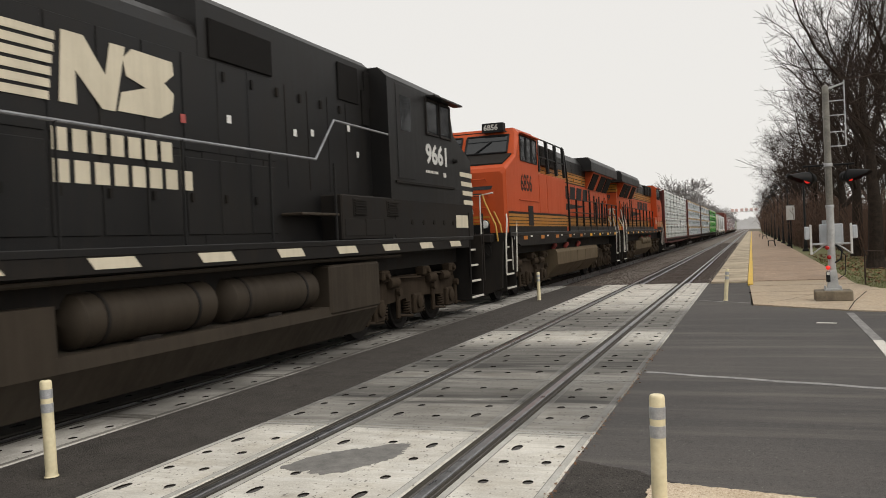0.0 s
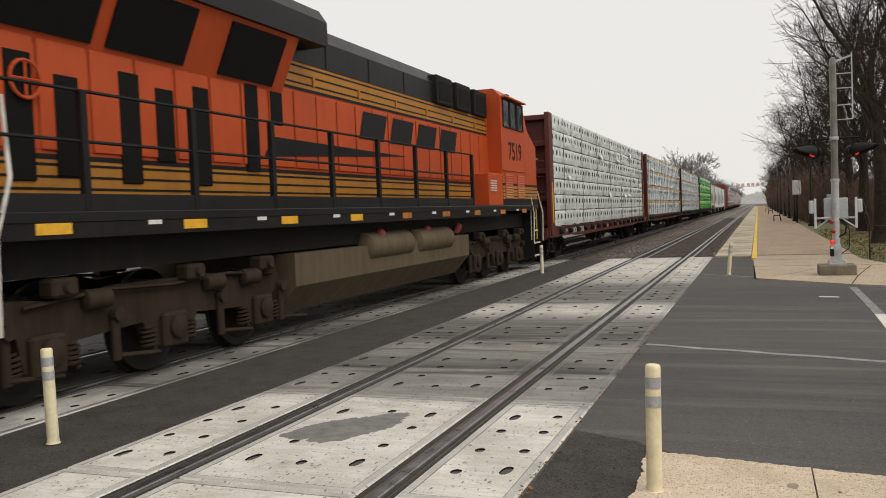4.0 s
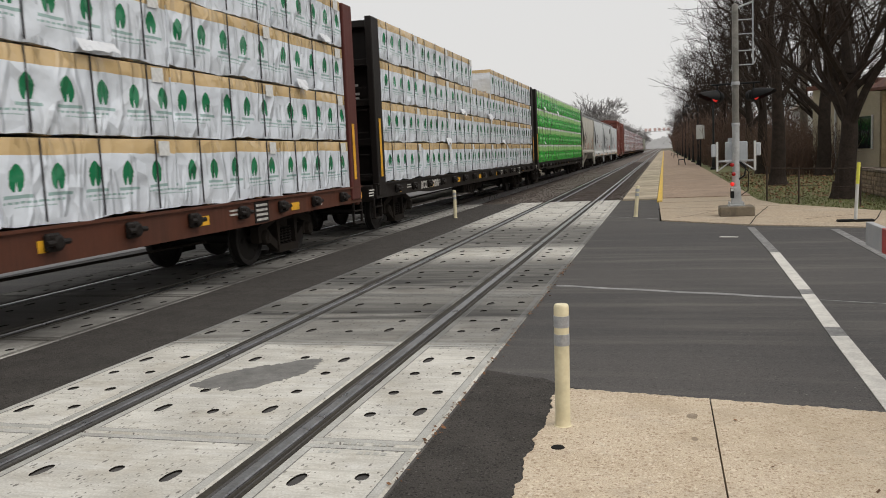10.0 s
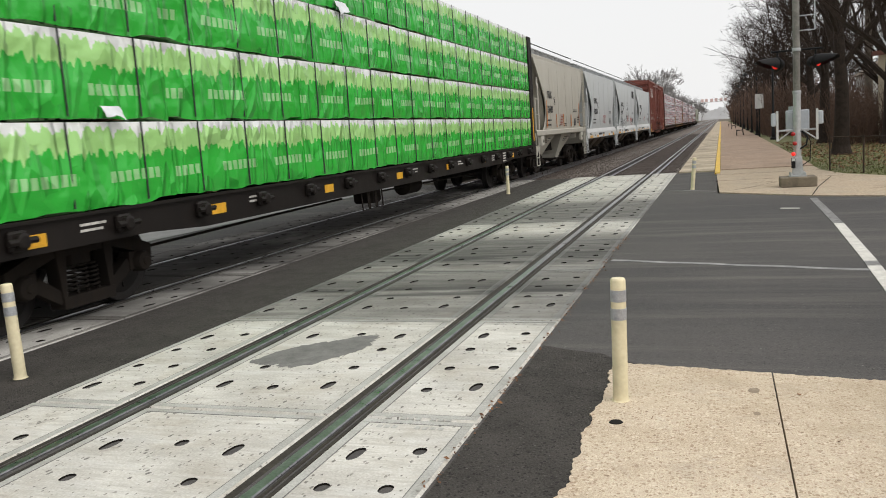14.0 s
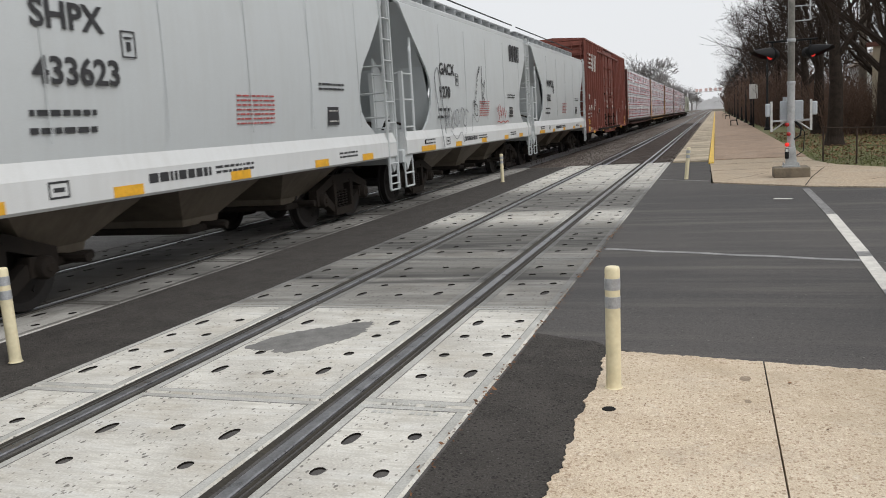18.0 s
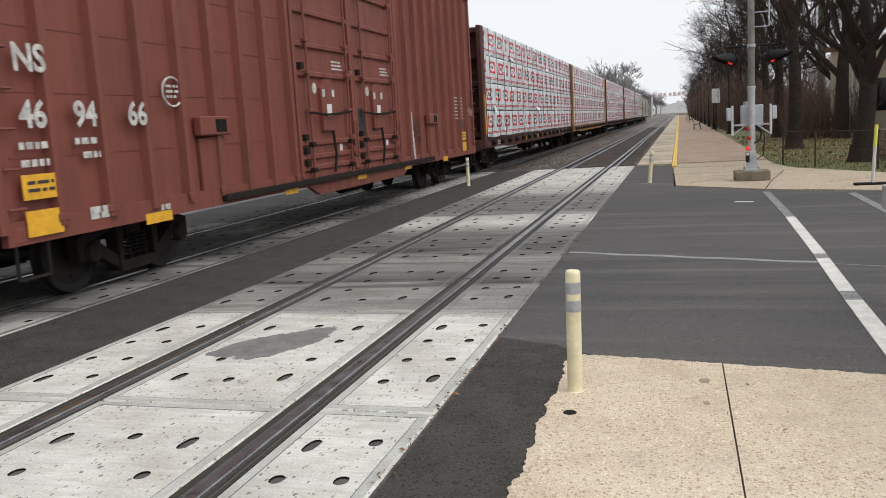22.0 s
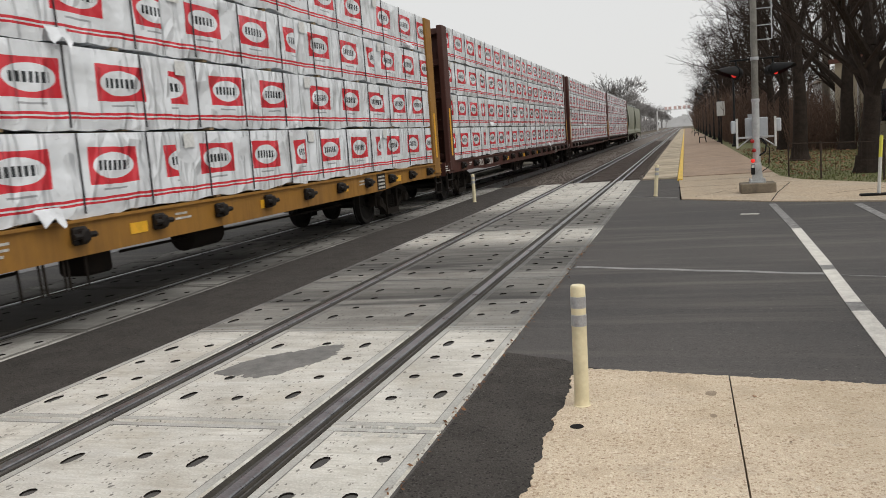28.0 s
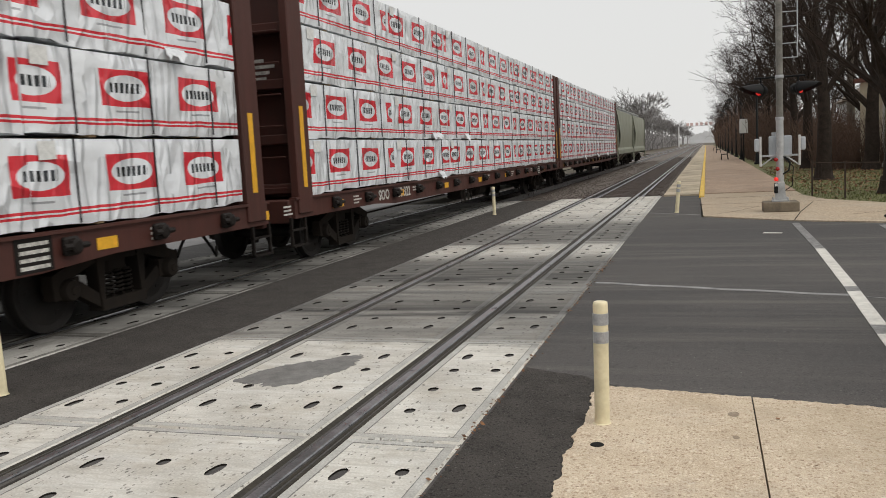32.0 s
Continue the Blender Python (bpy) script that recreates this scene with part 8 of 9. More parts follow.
        L.put("exhaust_pipe", Mesh().tube([(1.40, e1 - 0.05, 4.50), (1.42, e1 + 0.12, 4.38), (1.42, e1 + 0.50, 3.6), (1.42, e1 + 0.62, 2.9), (1.42, e1 + 0.62, 1.8)], 0.028, 8), BLACK, smooth=60)
    else:
        L.put("cab_recess", Mesh().box(-1.42, 1.12, e0, e0 + 0.06, zd, 4.50), ORANGE, cab)
        L.put("side_locker", Mesh().box(1.05, 1.47, e0, e0 + 1.1, zd, 2.52, 0.02), ORANGE)
        for q in range(5):
            L.put("louver_slat", Mesh().box(1.47, 1.487, e0 + 0.55, e0 + 1.0, 2.10 + q * 0.055, 2.128 + q * 0.055), HANDRAIL)
        for k in range(3):
            a = e0 + 0.2 + k * 1.2
            cabn = L.put("roof_cabinet", Mesh().box(0.9, 1.20, a, a + 0.9, 3.86, 4.44, 0.02), LOCO_GREY)
            L.put("filter", Mesh().box(1.20, 1.208, a + 0.10, a + 0.8, 3.95, 4.32), GRILLE, cabn)
    # long hood
    k0, k1 = e0, rear - 1.45
    hood = L.put("long_hood", Mesh().prism([(-1.10, zd), (1.10, zd), (1.10, 4.26), (0.92, 4.50), (-0.92, 4.50), (-1.10, 4.26)], "y", k0, k1), ORANGE)
    L.put("hood_roof", Mesh().prism([(-1.115, 3.86), (1.115, 3.86), (1.115, 4.27), (0.93, 4.52), (-0.93, 4.52), (-1.115, 4.27)], "y", k0, k1 - 4.6), LOCO_BLACK)
    for a, b, zz, zh in ((k0, k1, 1.92, 0.34), (k0, k1 - 4.6, 3.50, 0.36)):
        L.put("yellow_band", Mesh().box(1.10, 1.106, a, b, zz, zz + zh), LOCO_YELLOW)
        for q in range(3):
            L.put("band_line", Mesh().box(1.106, 1.110, a, b, zz + 0.05 + q * zh / 3, zz + 0.075 + q * zh / 3), BLACK)
        L.put("band_line", Mesh().box(1.106, 1.110, a, b, zz + zh - 0.005, zz + zh + 0.045) if zz < 3 else Mesh().box(1.106, 1.110, a, b, zz - 0.04, zz), BLACK)
    for a, b, x in (((n0 + 0.10, c1, 1.47),) if turned else ((n0 + 0.10, c1, 1.47), (e0, e1, 1.46))):
        L.put("yellow_band", Mesh().box(x, x + 0.005, a, b, 1.92, 2.24), LOCO_YELLOW)
        for q in range(3):
            L.put("band_line", Mesh().box(x + 0.005, x + 0.009, a, b, 1.97 + q * 0.09, 1.99 + q * 0.09), BLACK)
        L.put("band_line", Mesh().box(x, x + 0.009, a, b, 2.242, 2.30), BLACK)
        L.put("dark_band", Mesh().box(x, x + 0.010, a, b, zd - 0.02, 1.92), LOCO_GREY)
    for k in range(8):
        yy = k0 + 0.5 + k * 1.5
        if yy < k1 - 4.7:
            L.put("roof_seam", Mesh().box(1.112, 1.122, yy, yy + 0.03, 3.88, 4.26), LOCO_GREY)
            L.put("latch", Mesh().box(1.11, 1.13, yy + 0.4, yy + 0.46, 3.55, 3.70), LOCO_YELLOW)
    n = int((k1 - k0) / 0.62)
    for k in range(n):
        a = k0 + 0.06 + (k1 - k0 - 0.1) * k / n
        L.put("hood_door", Mesh().box(1.106, 1.122, a, a + (k1 - k0) / n - 0.05, 2.34, 3.42, 0.008), ORANGE)
    for a, z0v, z1v in ((0.35, 2.05, 3.2), (0.9, 2.1, 3.05), (1.75, 2.05, 3.2), (2.3, 2.3, 3.1), (2.95, 2.05, 3.2), (4.0, 2.25, 3.45), (4.6, 2.9, 3.35)):
        L.put("vent_door", Mesh().box(1.112, 1.132, k1 - a - 0.30, k1 - a, z0v, z1v, 0.008), GRILLE)
    # radiator with its overhanging wings
    r0, r1 = 3.2, rear - 0.45
    L.put("radiator_wing", Mesh().prism([(-1.50, 4.40), (-1.38, 4.58), (1.38, 4.58), (1.50, 4.40), (1.50, 4.06), (-1.50, 4.06)], "y", r0 - 0.3, r1), LOCO_BLACK)
    for s in (-1, 1):
        L.put("radiator_slope", Mesh().prism([(s * 1.10, 3.30), (s * 1.44, 4.06), (s * 1.10, 4.06)], "y", r0 + 0.4, k1), ORANGE)
    for a, w in ((k1 - 1.35, 1.2), (k1 - 2.75, 1.2), (k1 - 4.6, 1.2)):
        g = Mesh().add([(1.155, a, 3.40), (1.155, a + w, 3.40), (1.425, a + w, 4.0), (1.425, a, 4.0), (1.135, a, 3.41), (1.135, a + w, 3.41), (1.405, a + w, 4.01), (1.405, a, 4.01)], [(0, 1, 2, 3), (7, 6, 5, 4), (0, 4, 5, 1), (1, 5, 6, 2), (2, 6, 7, 3), (3, 7, 4, 0)])
        g.v = [(x + 0.012, y, z - 0.006) for x, y, z in g.v]
        L.put("radiator_screen", g, GRILLE)
    tail = L.put("hood_end", Mesh().prism([(-1.10, zd), (1.10, zd), (1.10, 4.06), (-1.10, 4.06)], "y", k1, k1 + 0.35), ORANGE)
    L.put("yellow_band", Mesh().box(-1.10, 1.10, k1 + 0.35, k1 + 0.356, 1.92, 2.26), LOCO_YELLOW, tail)
    L.put("yellow_band", Mesh().box(-1.10, 1.10, k1 + 0.35, k1 + 0.356, 3.62, 4.0), LOCO_YELLOW, tail)
    for zz in (1.98, 2.08, 2.18, 2.28, 3.58, 3.72, 3.84, 3.96):
        L.put("band_line", Mesh().box(-1.10, 1.10, k1 + 0.356, k1 + 0.36, zz, zz + 0.025), BLACK, tail)
    L.put("corner_band", Mesh().box(1.10, 1.105, k1, k1 + 0.35, 3.62, 4.0), LOCO_YELLOW, tail)
    L.put("rear_door", Mesh().box(-0.95, -0.25, k1 + 0.35, k1 + 0.37, 1.9, 3.3, 0.01), ORANGE, tail)
    L.put("rear_lamp", Mesh().box(0.15, 0.5, k1 + 0.34, k1 + 0.42, 2.75, 3.1, 0.02), BLACK, tail)
    wheel = [(1.16 , k1 - 0.55 + 0.17 * math.cos(a), 2.95 + 0.17 * math.sin(a)) for a in [2 * math.pi * i / 16 for i in range(17)]]
    L.put("hand_brake", Mesh().tube(wheel, 0.018, 6).tube([wheel[0], wheel[8]], 0.014, 5).tube([wheel[4], wheel[12]], 0.014, 5), ORANGE)
    L.put("roof_cover", Mesh().box(-0.6, 0.6, 0.6, 2.2, 4.50, 4.62, 0.05), LOCO_BLACK)
    L.put("horn", Mesh().tube([(0.4, 2.4, 4.5), (0.4, 2.4, 4.64), (0.4, 2.0, 4.66)], [0.03, 0.03, 0.07], 8), LOCO_BLACK)
    # handrails
    p0 = -3.5 if turned else e1 + 0.5
    posts = [p0 + (k1 + 0.7 - p0) * k / 8 for k in range(9)]
    for y in posts:
        L.put("stanchion", Mesh().box(1.42, 1.48, y - 0.04, y + 0.04, zd - 0.05, 2.86), BLACK)
    for zz in (2.86, 2.40):
        L.put("handrail", Mesh().tube([(1.45, posts[0], zz), (1.45, posts[-1], zz)], 0.018, 6), BLACK)
    L.put("toe_board", Mesh().box(1.46, 1.475, posts[0], posts[-1], zd, zd + 0.16), LOCO_BLACK)
    # stairs, pilots and their grab irons
    for y, s in ((front + 0.95, -1), (rear - 0.80, 1)):
        L.steps(y, zd, s)
        for q in (-0.50, 0.48):
            g = Mesh().tube([(1.48, y + q, 0.75), (1.50, y + q, 1.55), (1.46, y + q * 0.9 - s * 0.25, 2.05), (1.30, y + q * 0.6 - s * 0.5, 2.75)], 0.02, 8)
            L.put("grab_iron", g, HANDRAIL, smooth=60)
        ya, yb = sorted((y + s * 0.5, y + s * 0.62))
        L.put("pilot", Mesh().prism([(-1.45, 1.55), (1.45, 1.55), (1.38, 0.40), (0.9, 0.22), (-0.9, 0.22), (-1.38, 0.40)], "y", ya, yb), LOCO_GREY)
        L.put("anticlimber", Mesh().box(-1.2, 1.2, min(y + s * 0.4, y + s * 0.75), max(y + s * 0.4, y + s * 0.75), 1.52, 1.74, 0.03), LOCO_GREY)
        for xx in (-0.9, 0.9, -0.45):
            L.put("end_rail", Mesh().tube([(xx, y + s * 0.6, 1.7), (xx, y + s * 0.6, 2.7), (xx + 0.35, y + s * 0.6, 2.75)], 0.02, 6), GOLD if xx < 0 else HANDRAIL)
        for q, xx in ((0.52, 1.30), (0.30, 1.36), (-0.42, 1.40)):
            L.put("corner_rail", Mesh().tube([(xx, y + s * q, 0.80), (xx, y + s * q, 1.60), (xx - 0.06, y + s * (q - 0.05), 1.95), (xx - 0.38, y + s * (q - 0.25), 2.55), (xx - 0.45, y + s * (q - 0.30), 2.75)], 0.022, 8), GOLD if q > 0.2 else HANDRAIL, smooth=60)
        coil = [(1.05 + 0.10 * math.cos(a * 1.2), y + s * 0.66 + 0.03 * a / 6, 1.35 + 0.16 * math.sin(a)) for a in [k * 0.5 for k in range(26)]]
        L.put("hose", Mesh().tube(coil, 0.022, 5), RUBBER)
        g = Mesh().box(-0.10, 0.10, min(y + s * 0.5, y + s * 1.2), max(y + s * 0.5, y + s * 1.2), 0.72, 0.94, 0.03)
        L.put("coupler", g, RUNGEAR)
    # fuel tank, air tanks, trucks
    t0, t1 = -3.55, 3.75
    if not turned:
        L.put("fuel_tank", Mesh().prism([(-1.46, 1.10), (-1.42, 1.20), (1.42, 1.20), (1.46, 1.10), (1.46, 0.72), (1.05, 0.30), (-1.05, 0.30), (-1.46, 0.72)], "y", t0, t1), TANK, smooth=0)
        for yy in (t0 + 0.02, t1 - 0.02, -0.3, 1.2):
            L.put("tank_seam", Mesh().prism([(1.468, 1.09), (1.468, 0.72), (1.06, 0.295), (1.0, 0.31), (1.40, 0.75), (1.40, 1.09)], "y", yy - 0.02, yy + 0.02), TANK)
    else:
        L.put("fuel_tank", Mesh().prism([(-1.3, 1.15), (1.3, 1.15), (1.3, 0.70), (0.95, 0.32), (-0.95, 0.32), (-1.3, 0.70)], "y", t0, t1), TANK)
        for a in (-2.4, -0.3):
            L.put("air_tank", Mesh().lathe((1.16, a, 1.12), (0, 1, 0), [(-0.1, 0.0), (-0.06, 0.15), (0.0, 0.24), (1.7, 0.24), (1.76, 0.15), (1.8, 0.0)], 20), TANK, smooth=40)
    for a in (-3.0, -1.2, 0.9):
        L.put("filler", Mesh().lathe((1.20, a, 1.22), (0.6, 0, 1), [(0, 0.07), (0.16, 0.08), (0.2, 0.05)], 12), mat("red_cap", (0.30, 0.05, 0.04)), smooth=40)
    for y in (-6.15, 6.15):
        L.truck(y)
    # badge and numbers
    y_b = -1.3 if turned else -0.9
    badge = Mesh()
    for a in range(4):
        q = y_b + a * 1.22
        if L.f < 0:
            q = -q - 1.0
        lean = 0.18 * L.f
        badge.prism([(q, 2.90), (q + 0.95, 2.90), (q + 0.95 + lean, 3.36), (q + lean, 3.36)], "x", 1.124, 1.129)
    swoosh = Mesh().prism([(y_b - 0.25, 2.74), (y_b + 4.4, 2.70), (y_b - 0.42, 2.46)] if not turned else [(y_b + 5.2, 2.74), (y_b + 0.6, 2.70), (y_b + 5.4, 2.46)], "x", 1.124, 1.129)
    L.put("badge", badge, BLACK, label="dark slanting block badge")
    L.put("badge", swoosh, BLACK, label="dark tapering swoosh")
    L.put("badge", Mesh().prism([(0.05, 2.60), (0.45, 2.60), (0.52, 2.70), (0.80, 2.70), (0.84, 2.77), (0.56, 2.78), (0.60, 2.86), (1.06, 2.86), (1.12, 2.95), (0.30, 2.95)], "y", n0 - 0.006, n0 - 0.002), STENCIL_DARK, label="dark slanting block badge")
    L.put("badge", Mesh().prism([(-0.75, 2.62), (0.72, 2.62), (-0.70, 2.55)], "y", n0 - 0.006, n0 - 0.002), STENCIL_DARK, label="dark tapering swoosh")
    for z0, z1, colour in ((zd, 1.98, LOCO_BLACK), (1.99, 2.10, LOCO_YELLOW), (2.14, 2.20, LOCO_YELLOW)):
        L.put("nose_band", Mesh().box(-1.0, 1.0, n0 - 0.006, n0 - 0.002, z0, z1), colour)
    if not turned:
        write(number, 0.62, BLACK, L.ob, 1.474, n0 + 1.38, 2.88, 0.010, 0.98)
        for xx in (0.5, -0.35):
            fb = new("lettering", lettering(number, 0.20, 0.006).copy())
            fb.data.materials.clear()
            fb.data.materials.append(STENCIL)
            fb.parent = L.ob
            fb.matrix_basis = pose(0.55 if xx > 0 else -1.05, n0 + 1.236, 4.51, 90, 0, 0)
        L.put("number_board", Mesh().box(-1.10, -0.50, n0 + 1.24, n0 + 1.46, 4.46, 4.70, 0.02), BLACK, cab)
    else:
        write(number, 0.62, BLACK, L.ob, 1.474, -(n0 + 2.82), 2.90, 0.010, 0.98)
        fb = new("lettering", lettering(number, 0.36, 0.006).copy())
        fb.data.materials.clear()
        fb.data.materials.append(STENCIL_DARK)
        fb.parent = L.ob
        fb.matrix_basis = pose(0.10, -(k1 + 0.362), 3.24, 90, 0, 0)
        for a in (n0 + 1.45, n0 + 2.55):
            L.put("louver", Mesh().box(1.47, 1.480, a - 0.02, a + 0.67, 1.92, 2.55, 0.005), ORANGE)
            for q in range(10):
                L.put("louver_slat", Mesh().prism([(1.478, 1.95 + q * 0.06), (1.50, 1.945 + q * 0.06), (1.478, 1.985 + q * 0.06)], "y", a, a + 0.65), LOCO_YELLOW if q < 5 else ORANGE)
    return L


orange_loco(19.5, 39.15, False, "6856", "orange and black diesel locomotive with yellow bands and a wide cab")
orange_loco(39.85, 59.75, True, "7519", "orange and black diesel locomotive running long hood first")


def black_loco(y0, y1):
    L = Loco("locomotive", "dusty black diesel locomotive with cream badge and lettering bars", y0, y1, True)
    h = (y1 - y0) / 2
    front, rear = -h, h
    zd = 1.70

    L.put("underframe", Mesh().box(-1.15, 1.15, front + 0.3, rear - 0.3, 1.15, 1.5), LOCO_GREY)
    L.put("walkway", Mesh().box(-1.50, 1.50, front + 0.6, rear - 0.5, 1.62, zd, 0.01), LOCO_BLACK)
    L.put("side_sill", Mesh().box(1.44, 1.49, front + 0.9, rear - 0.5, 1.46, 1.66), LOCO_GREY)
    for k in range(9):
        yy = front + 1.4 + k * 1.62
        L.put("reflector", Mesh().prism([(yy, 1.50), (yy + 0.62, 1.50), (yy + 0.72, 1.61), (yy + 0.10, 1.61)], "x", 1.491, 1.496), CREAMPAINT, label="cream slanting reflective plate")

    def ring(y, w, z0, z1, b):
        return [(-w, y, z0), (w, y, z0), (w, y, z1 - b), (w - b, y, z1), (-w + b, y, z1), (-w, y, z1 - b)]
    n0 = front + 0.45
    cab = L.put("cab", Mesh().loft([ring(n0 - 0.04, 1.38, zd, 3.28, 0.08), ring(n0 + 0.02, 1.455, zd, 3.40, 0.06), ring(n0 + 1.12, 1.47, zd, 3.82, 0.05), ring(n0 + 1.30, 1.47, zd, 4.46, 0.12), ring(n0 + 1.42, 1.47, zd, 4.58, 0.16), ring(n0 + 4.4, 1.47, zd, 4.62, 0.16)]), LOCO_BLACK, smooth=20)
    for a, b in ((n0 + 1.32, n0 + 1.92), (n0 + 2.02, n0 + 2.65)):
        L.put("side_window", Mesh().box(1.45, 1.478, a, b, 3.70, 4.32, 0.02), GLASS, cab)
        fr = Mesh()
        for p, q in (((a, 3.66), (b, 3.66)), ((b, 3.66), (b, 4.32)), ((b, 4.32), (a, 4.32)), ((a, 4.32), (a, 3.66))):
            fr.tube([(1.48, *p), (1.48, *q)], 0.022, 5)
        L.put("window_frame", fr, LOCO_GREY, cab)
    for s in (-1, 1):
        x0, x1 = sorted((s * 0.1, s * 1.2))
        pts = [(x0, n0 + 1.13, 3.88), (x1, n0 + 1.13, 3.88), (x1, n0 + 1.26, 4.36), (x0, n0 + 1.26, 4.36)]
        win = Mesh().add([(x, y - 0.02, z + 0.01) for x, y, z in pts] + [(x, y + 0.05, z) for x, y, z in pts], [(0, 1, 2, 3), (7, 6, 5, 4), (0, 4, 5, 1), (1, 5, 6, 2), (2, 6, 7, 3), (3, 7, 4, 0)])
        L.put("windshield", win, GLASS, cab)
    L.put("cab_door", Mesh().box(1.468, 1.478, n0 + 3.25, n0 + 4.05, 2.75, 4.40, 0.02), LOCO_BLACK, cab)
    L.put("door_window", Mesh().box(1.476, 1.484, n0 + 3.42, n0 + 3.88, 3.60, 4.22, 0.06), GLASS, cab)
    L.put("filter", Mesh().box(1.12, 1.15, n0 + 4.45, n0 + 4.72, 3.62, 4.20), GRILLE)
    L.put("sun_visor", Mesh().box(1.47, 1.66, n0 + 1.0, n0 + 2.6, 4.36, 4.39), LOCO_BLACK, cab)
    for k in range(5):
        zz = 2.95 - k * 0.195
        L.put("nose_stripe", Mesh().prism([(n0 + 0.01, zz), (n0 + 0.78 - 0.065 * k, zz + 0.01), (n0 + 0.80 - 0.065 * k, zz + 0.105), (n0 + 0.01, zz + 0.10)], "x", 1.40, 1.474), CREAMPAINT, cab, "cream nose stripe")
    L.put("cab_ledge", Mesh().box(1.468, 1.50, n0 + 1.2, n0 + 4.2, 2.66, 2.70), LOCO_GREY, cab)
    skirt = L.put("cab_skirt", Mesh().box(1.468, 1.478, n0 + 0.05, n0 + 4.3, zd, 2.36), LOCO_GREY, cab)
    for k in range(5):
        L.put("skirt_bolt", Mesh().lathe((1.476, n0 + 1.35 + 0.55 * k, 1.98), (1, 0, 0), [(0, 0.05), (0.012, 0.05), (0.014, 0.03)], 10), DIRT_SHADE, skirt)
    L.put("notice", Mesh().box(1.479, 1.483, n0 + 0.42, n0 + 1.18, 1.88, 2.14), CREAMPAINT, skirt, "faded cream notice panel")
    L.put("vent_knob", Mesh().lathe((1.47, n0 + 1.15, 3.25), (1, 0, 0), [(0, 0.05), (0.08, 0.035), (0.09, 0.0)], 10), LOCO_GREY, cab)
    for a in (n0 + 4.12, n0 + 5.38):
        vent = L.put("louver", Mesh().box(1.47, 1.482, a, a + 0.50, 2.07, 2.34, 0.01), LOCO_GREY)
        for q in range(6):
            L.put("louver_slat", Mesh().box(1.482, 1.50, a + 0.03, a + 0.47, 2.09 + q * 0.042, 2.108 + q * 0.042), LOCO_GREY, vent)
    # lower equipment boxes along the walkway
    L.put("side_box", Mesh().box(1.05, 1.47, n0 + 3.15, n0 + 6.25, zd, 2.39, 0.02), LOCO_GREY)
    for k in range(4):
        a = n0 + 3.35 + k * 0.72
        L.put("box_door", Mesh().box(1.47, 1.478, a, a + 0.66, 1.76, 2.02, 0.006), LOCO_GREY)
    hood = L.put("long_hood", Mesh().prism([(-1.12, zd), (1.12, zd), (1.12, 4.14), (1.08, 4.28), (0.98, 4.38), (0.80, 4.44), (-0.80, 4.44), (-0.98, 4.38), (-1.08, 4.28), (-1.12, 4.14)], "y", n0 + 9.1, rear - 0.8), LOCO_BLACK)
    L.put("engine_hood", Mesh().prism([(-1.125, zd), (1.125, zd), (1.125, 4.62), (1.02, 4.72), (-1.02, 4.72), (-1.125, 4.62)], "y", n0 + 4.4, n0 + 9.1), LOCO_BLACK)
    L.put("seat_ledge", Mesh().box(1.12, 1.46, n0 + 6.3, n0 + 7.4, 2.06, 2.10, 0.01), TANK_DARK)
    n = 18
    for k in range(n):
        a = n0 + 7.5 + 0.66 * k
        if a + 0.6 < rear - 0.9:
            d = L.put("hood_door", Mesh().box(1.12, 1.136, a, a + 0.60, 1.82, 2.72, 0.008), LOCO_BLACK)
            L.put("latch", Mesh().box(1.136, 1.16, a + 0.50, a + 0.54, 2.2, 2.3), LOCO_GREY, d)
            L.put("hood_door", Mesh().box(1.12, 1.132, a, a + 0.60, 2.80, 3.92, 0.008), LOCO_BLACK)
    L.put("intake_screen", Mesh().box(1.12, 1.155, n0 + 7.5, n0 + 8.9, 3.95, 4.43, 0.01), GRILLE)
    for k in range(2):
        L.put("intake_screen", Mesh().box(1.12, 1.15, n0 + 3.9 + k * 0.95, n0 + 4.6 + k * 0.95, 3.93, 4.53, 0.01), GRILLE)
    for a, z in ((5.2, 3.45), (6.4, 3.25), (6.9, 3.2), (8.5, 3.2), (9.4, 3.1), (4.9, 3.05)):
        L.put("notice", Mesh().box(1.137, 1.141, n0 + a, n0 + a + 0.09, z, z + 0.10), LABEL if a < 9 else STENCIL_RED)
    for k in range(6):
        L.put("hood_seam", Mesh().box(1.12, 1.130, n0 + 5.3 + k * 0.62, n0 + 5.32 + k * 0.62, 2.45, 3.9), LOCO_GREY)
        L.put("latch", Mesh().box(1.12, 1.15, n0 + 5.5 + k * 0.62, n0 + 5.55 + k * 0.62, 3.70, 3.82), LOCO_GREY)
    L.put("radiator", Mesh().box(-1.48, 1.48, rear - 5.8, rear - 0.9, 4.0, 4.5, 0.04), LOCO_BLACK)
    # long bent rail
    pts = [(1.45, n0 + 2.75, 3.46), (1.45, n0 + 6.35, 3.47), (1.45, n0 + 6.95, 2.85), (1.45, n0 + 10.2, 2.84), (1.45, rear - 0.8, 2.84)]
    L.put("handrail", Mesh().tube(pts, 0.018, 8), STEEL_RAIL)
    for k in range(8):
        y = n0 + 6.4 + k * 1.75
        if y < rear - 0.6:
            L.put("stanchion", Mesh().tube([(1.45, y, zd), (1.45, y, 2.84)], 0.02, 6), LOCO_BLACK)
    for y, s in ((front + 0.35, -1), (rear - 0.60, 1)):
        L.steps(y, zd, s)
        for q in (-0.5, 0.48):
            L.put("grab_iron", Mesh().tube([(1.48, y + q, 0.7), (1.48, y + q, 2.2)], 0.02, 6), LOCO_GREY)
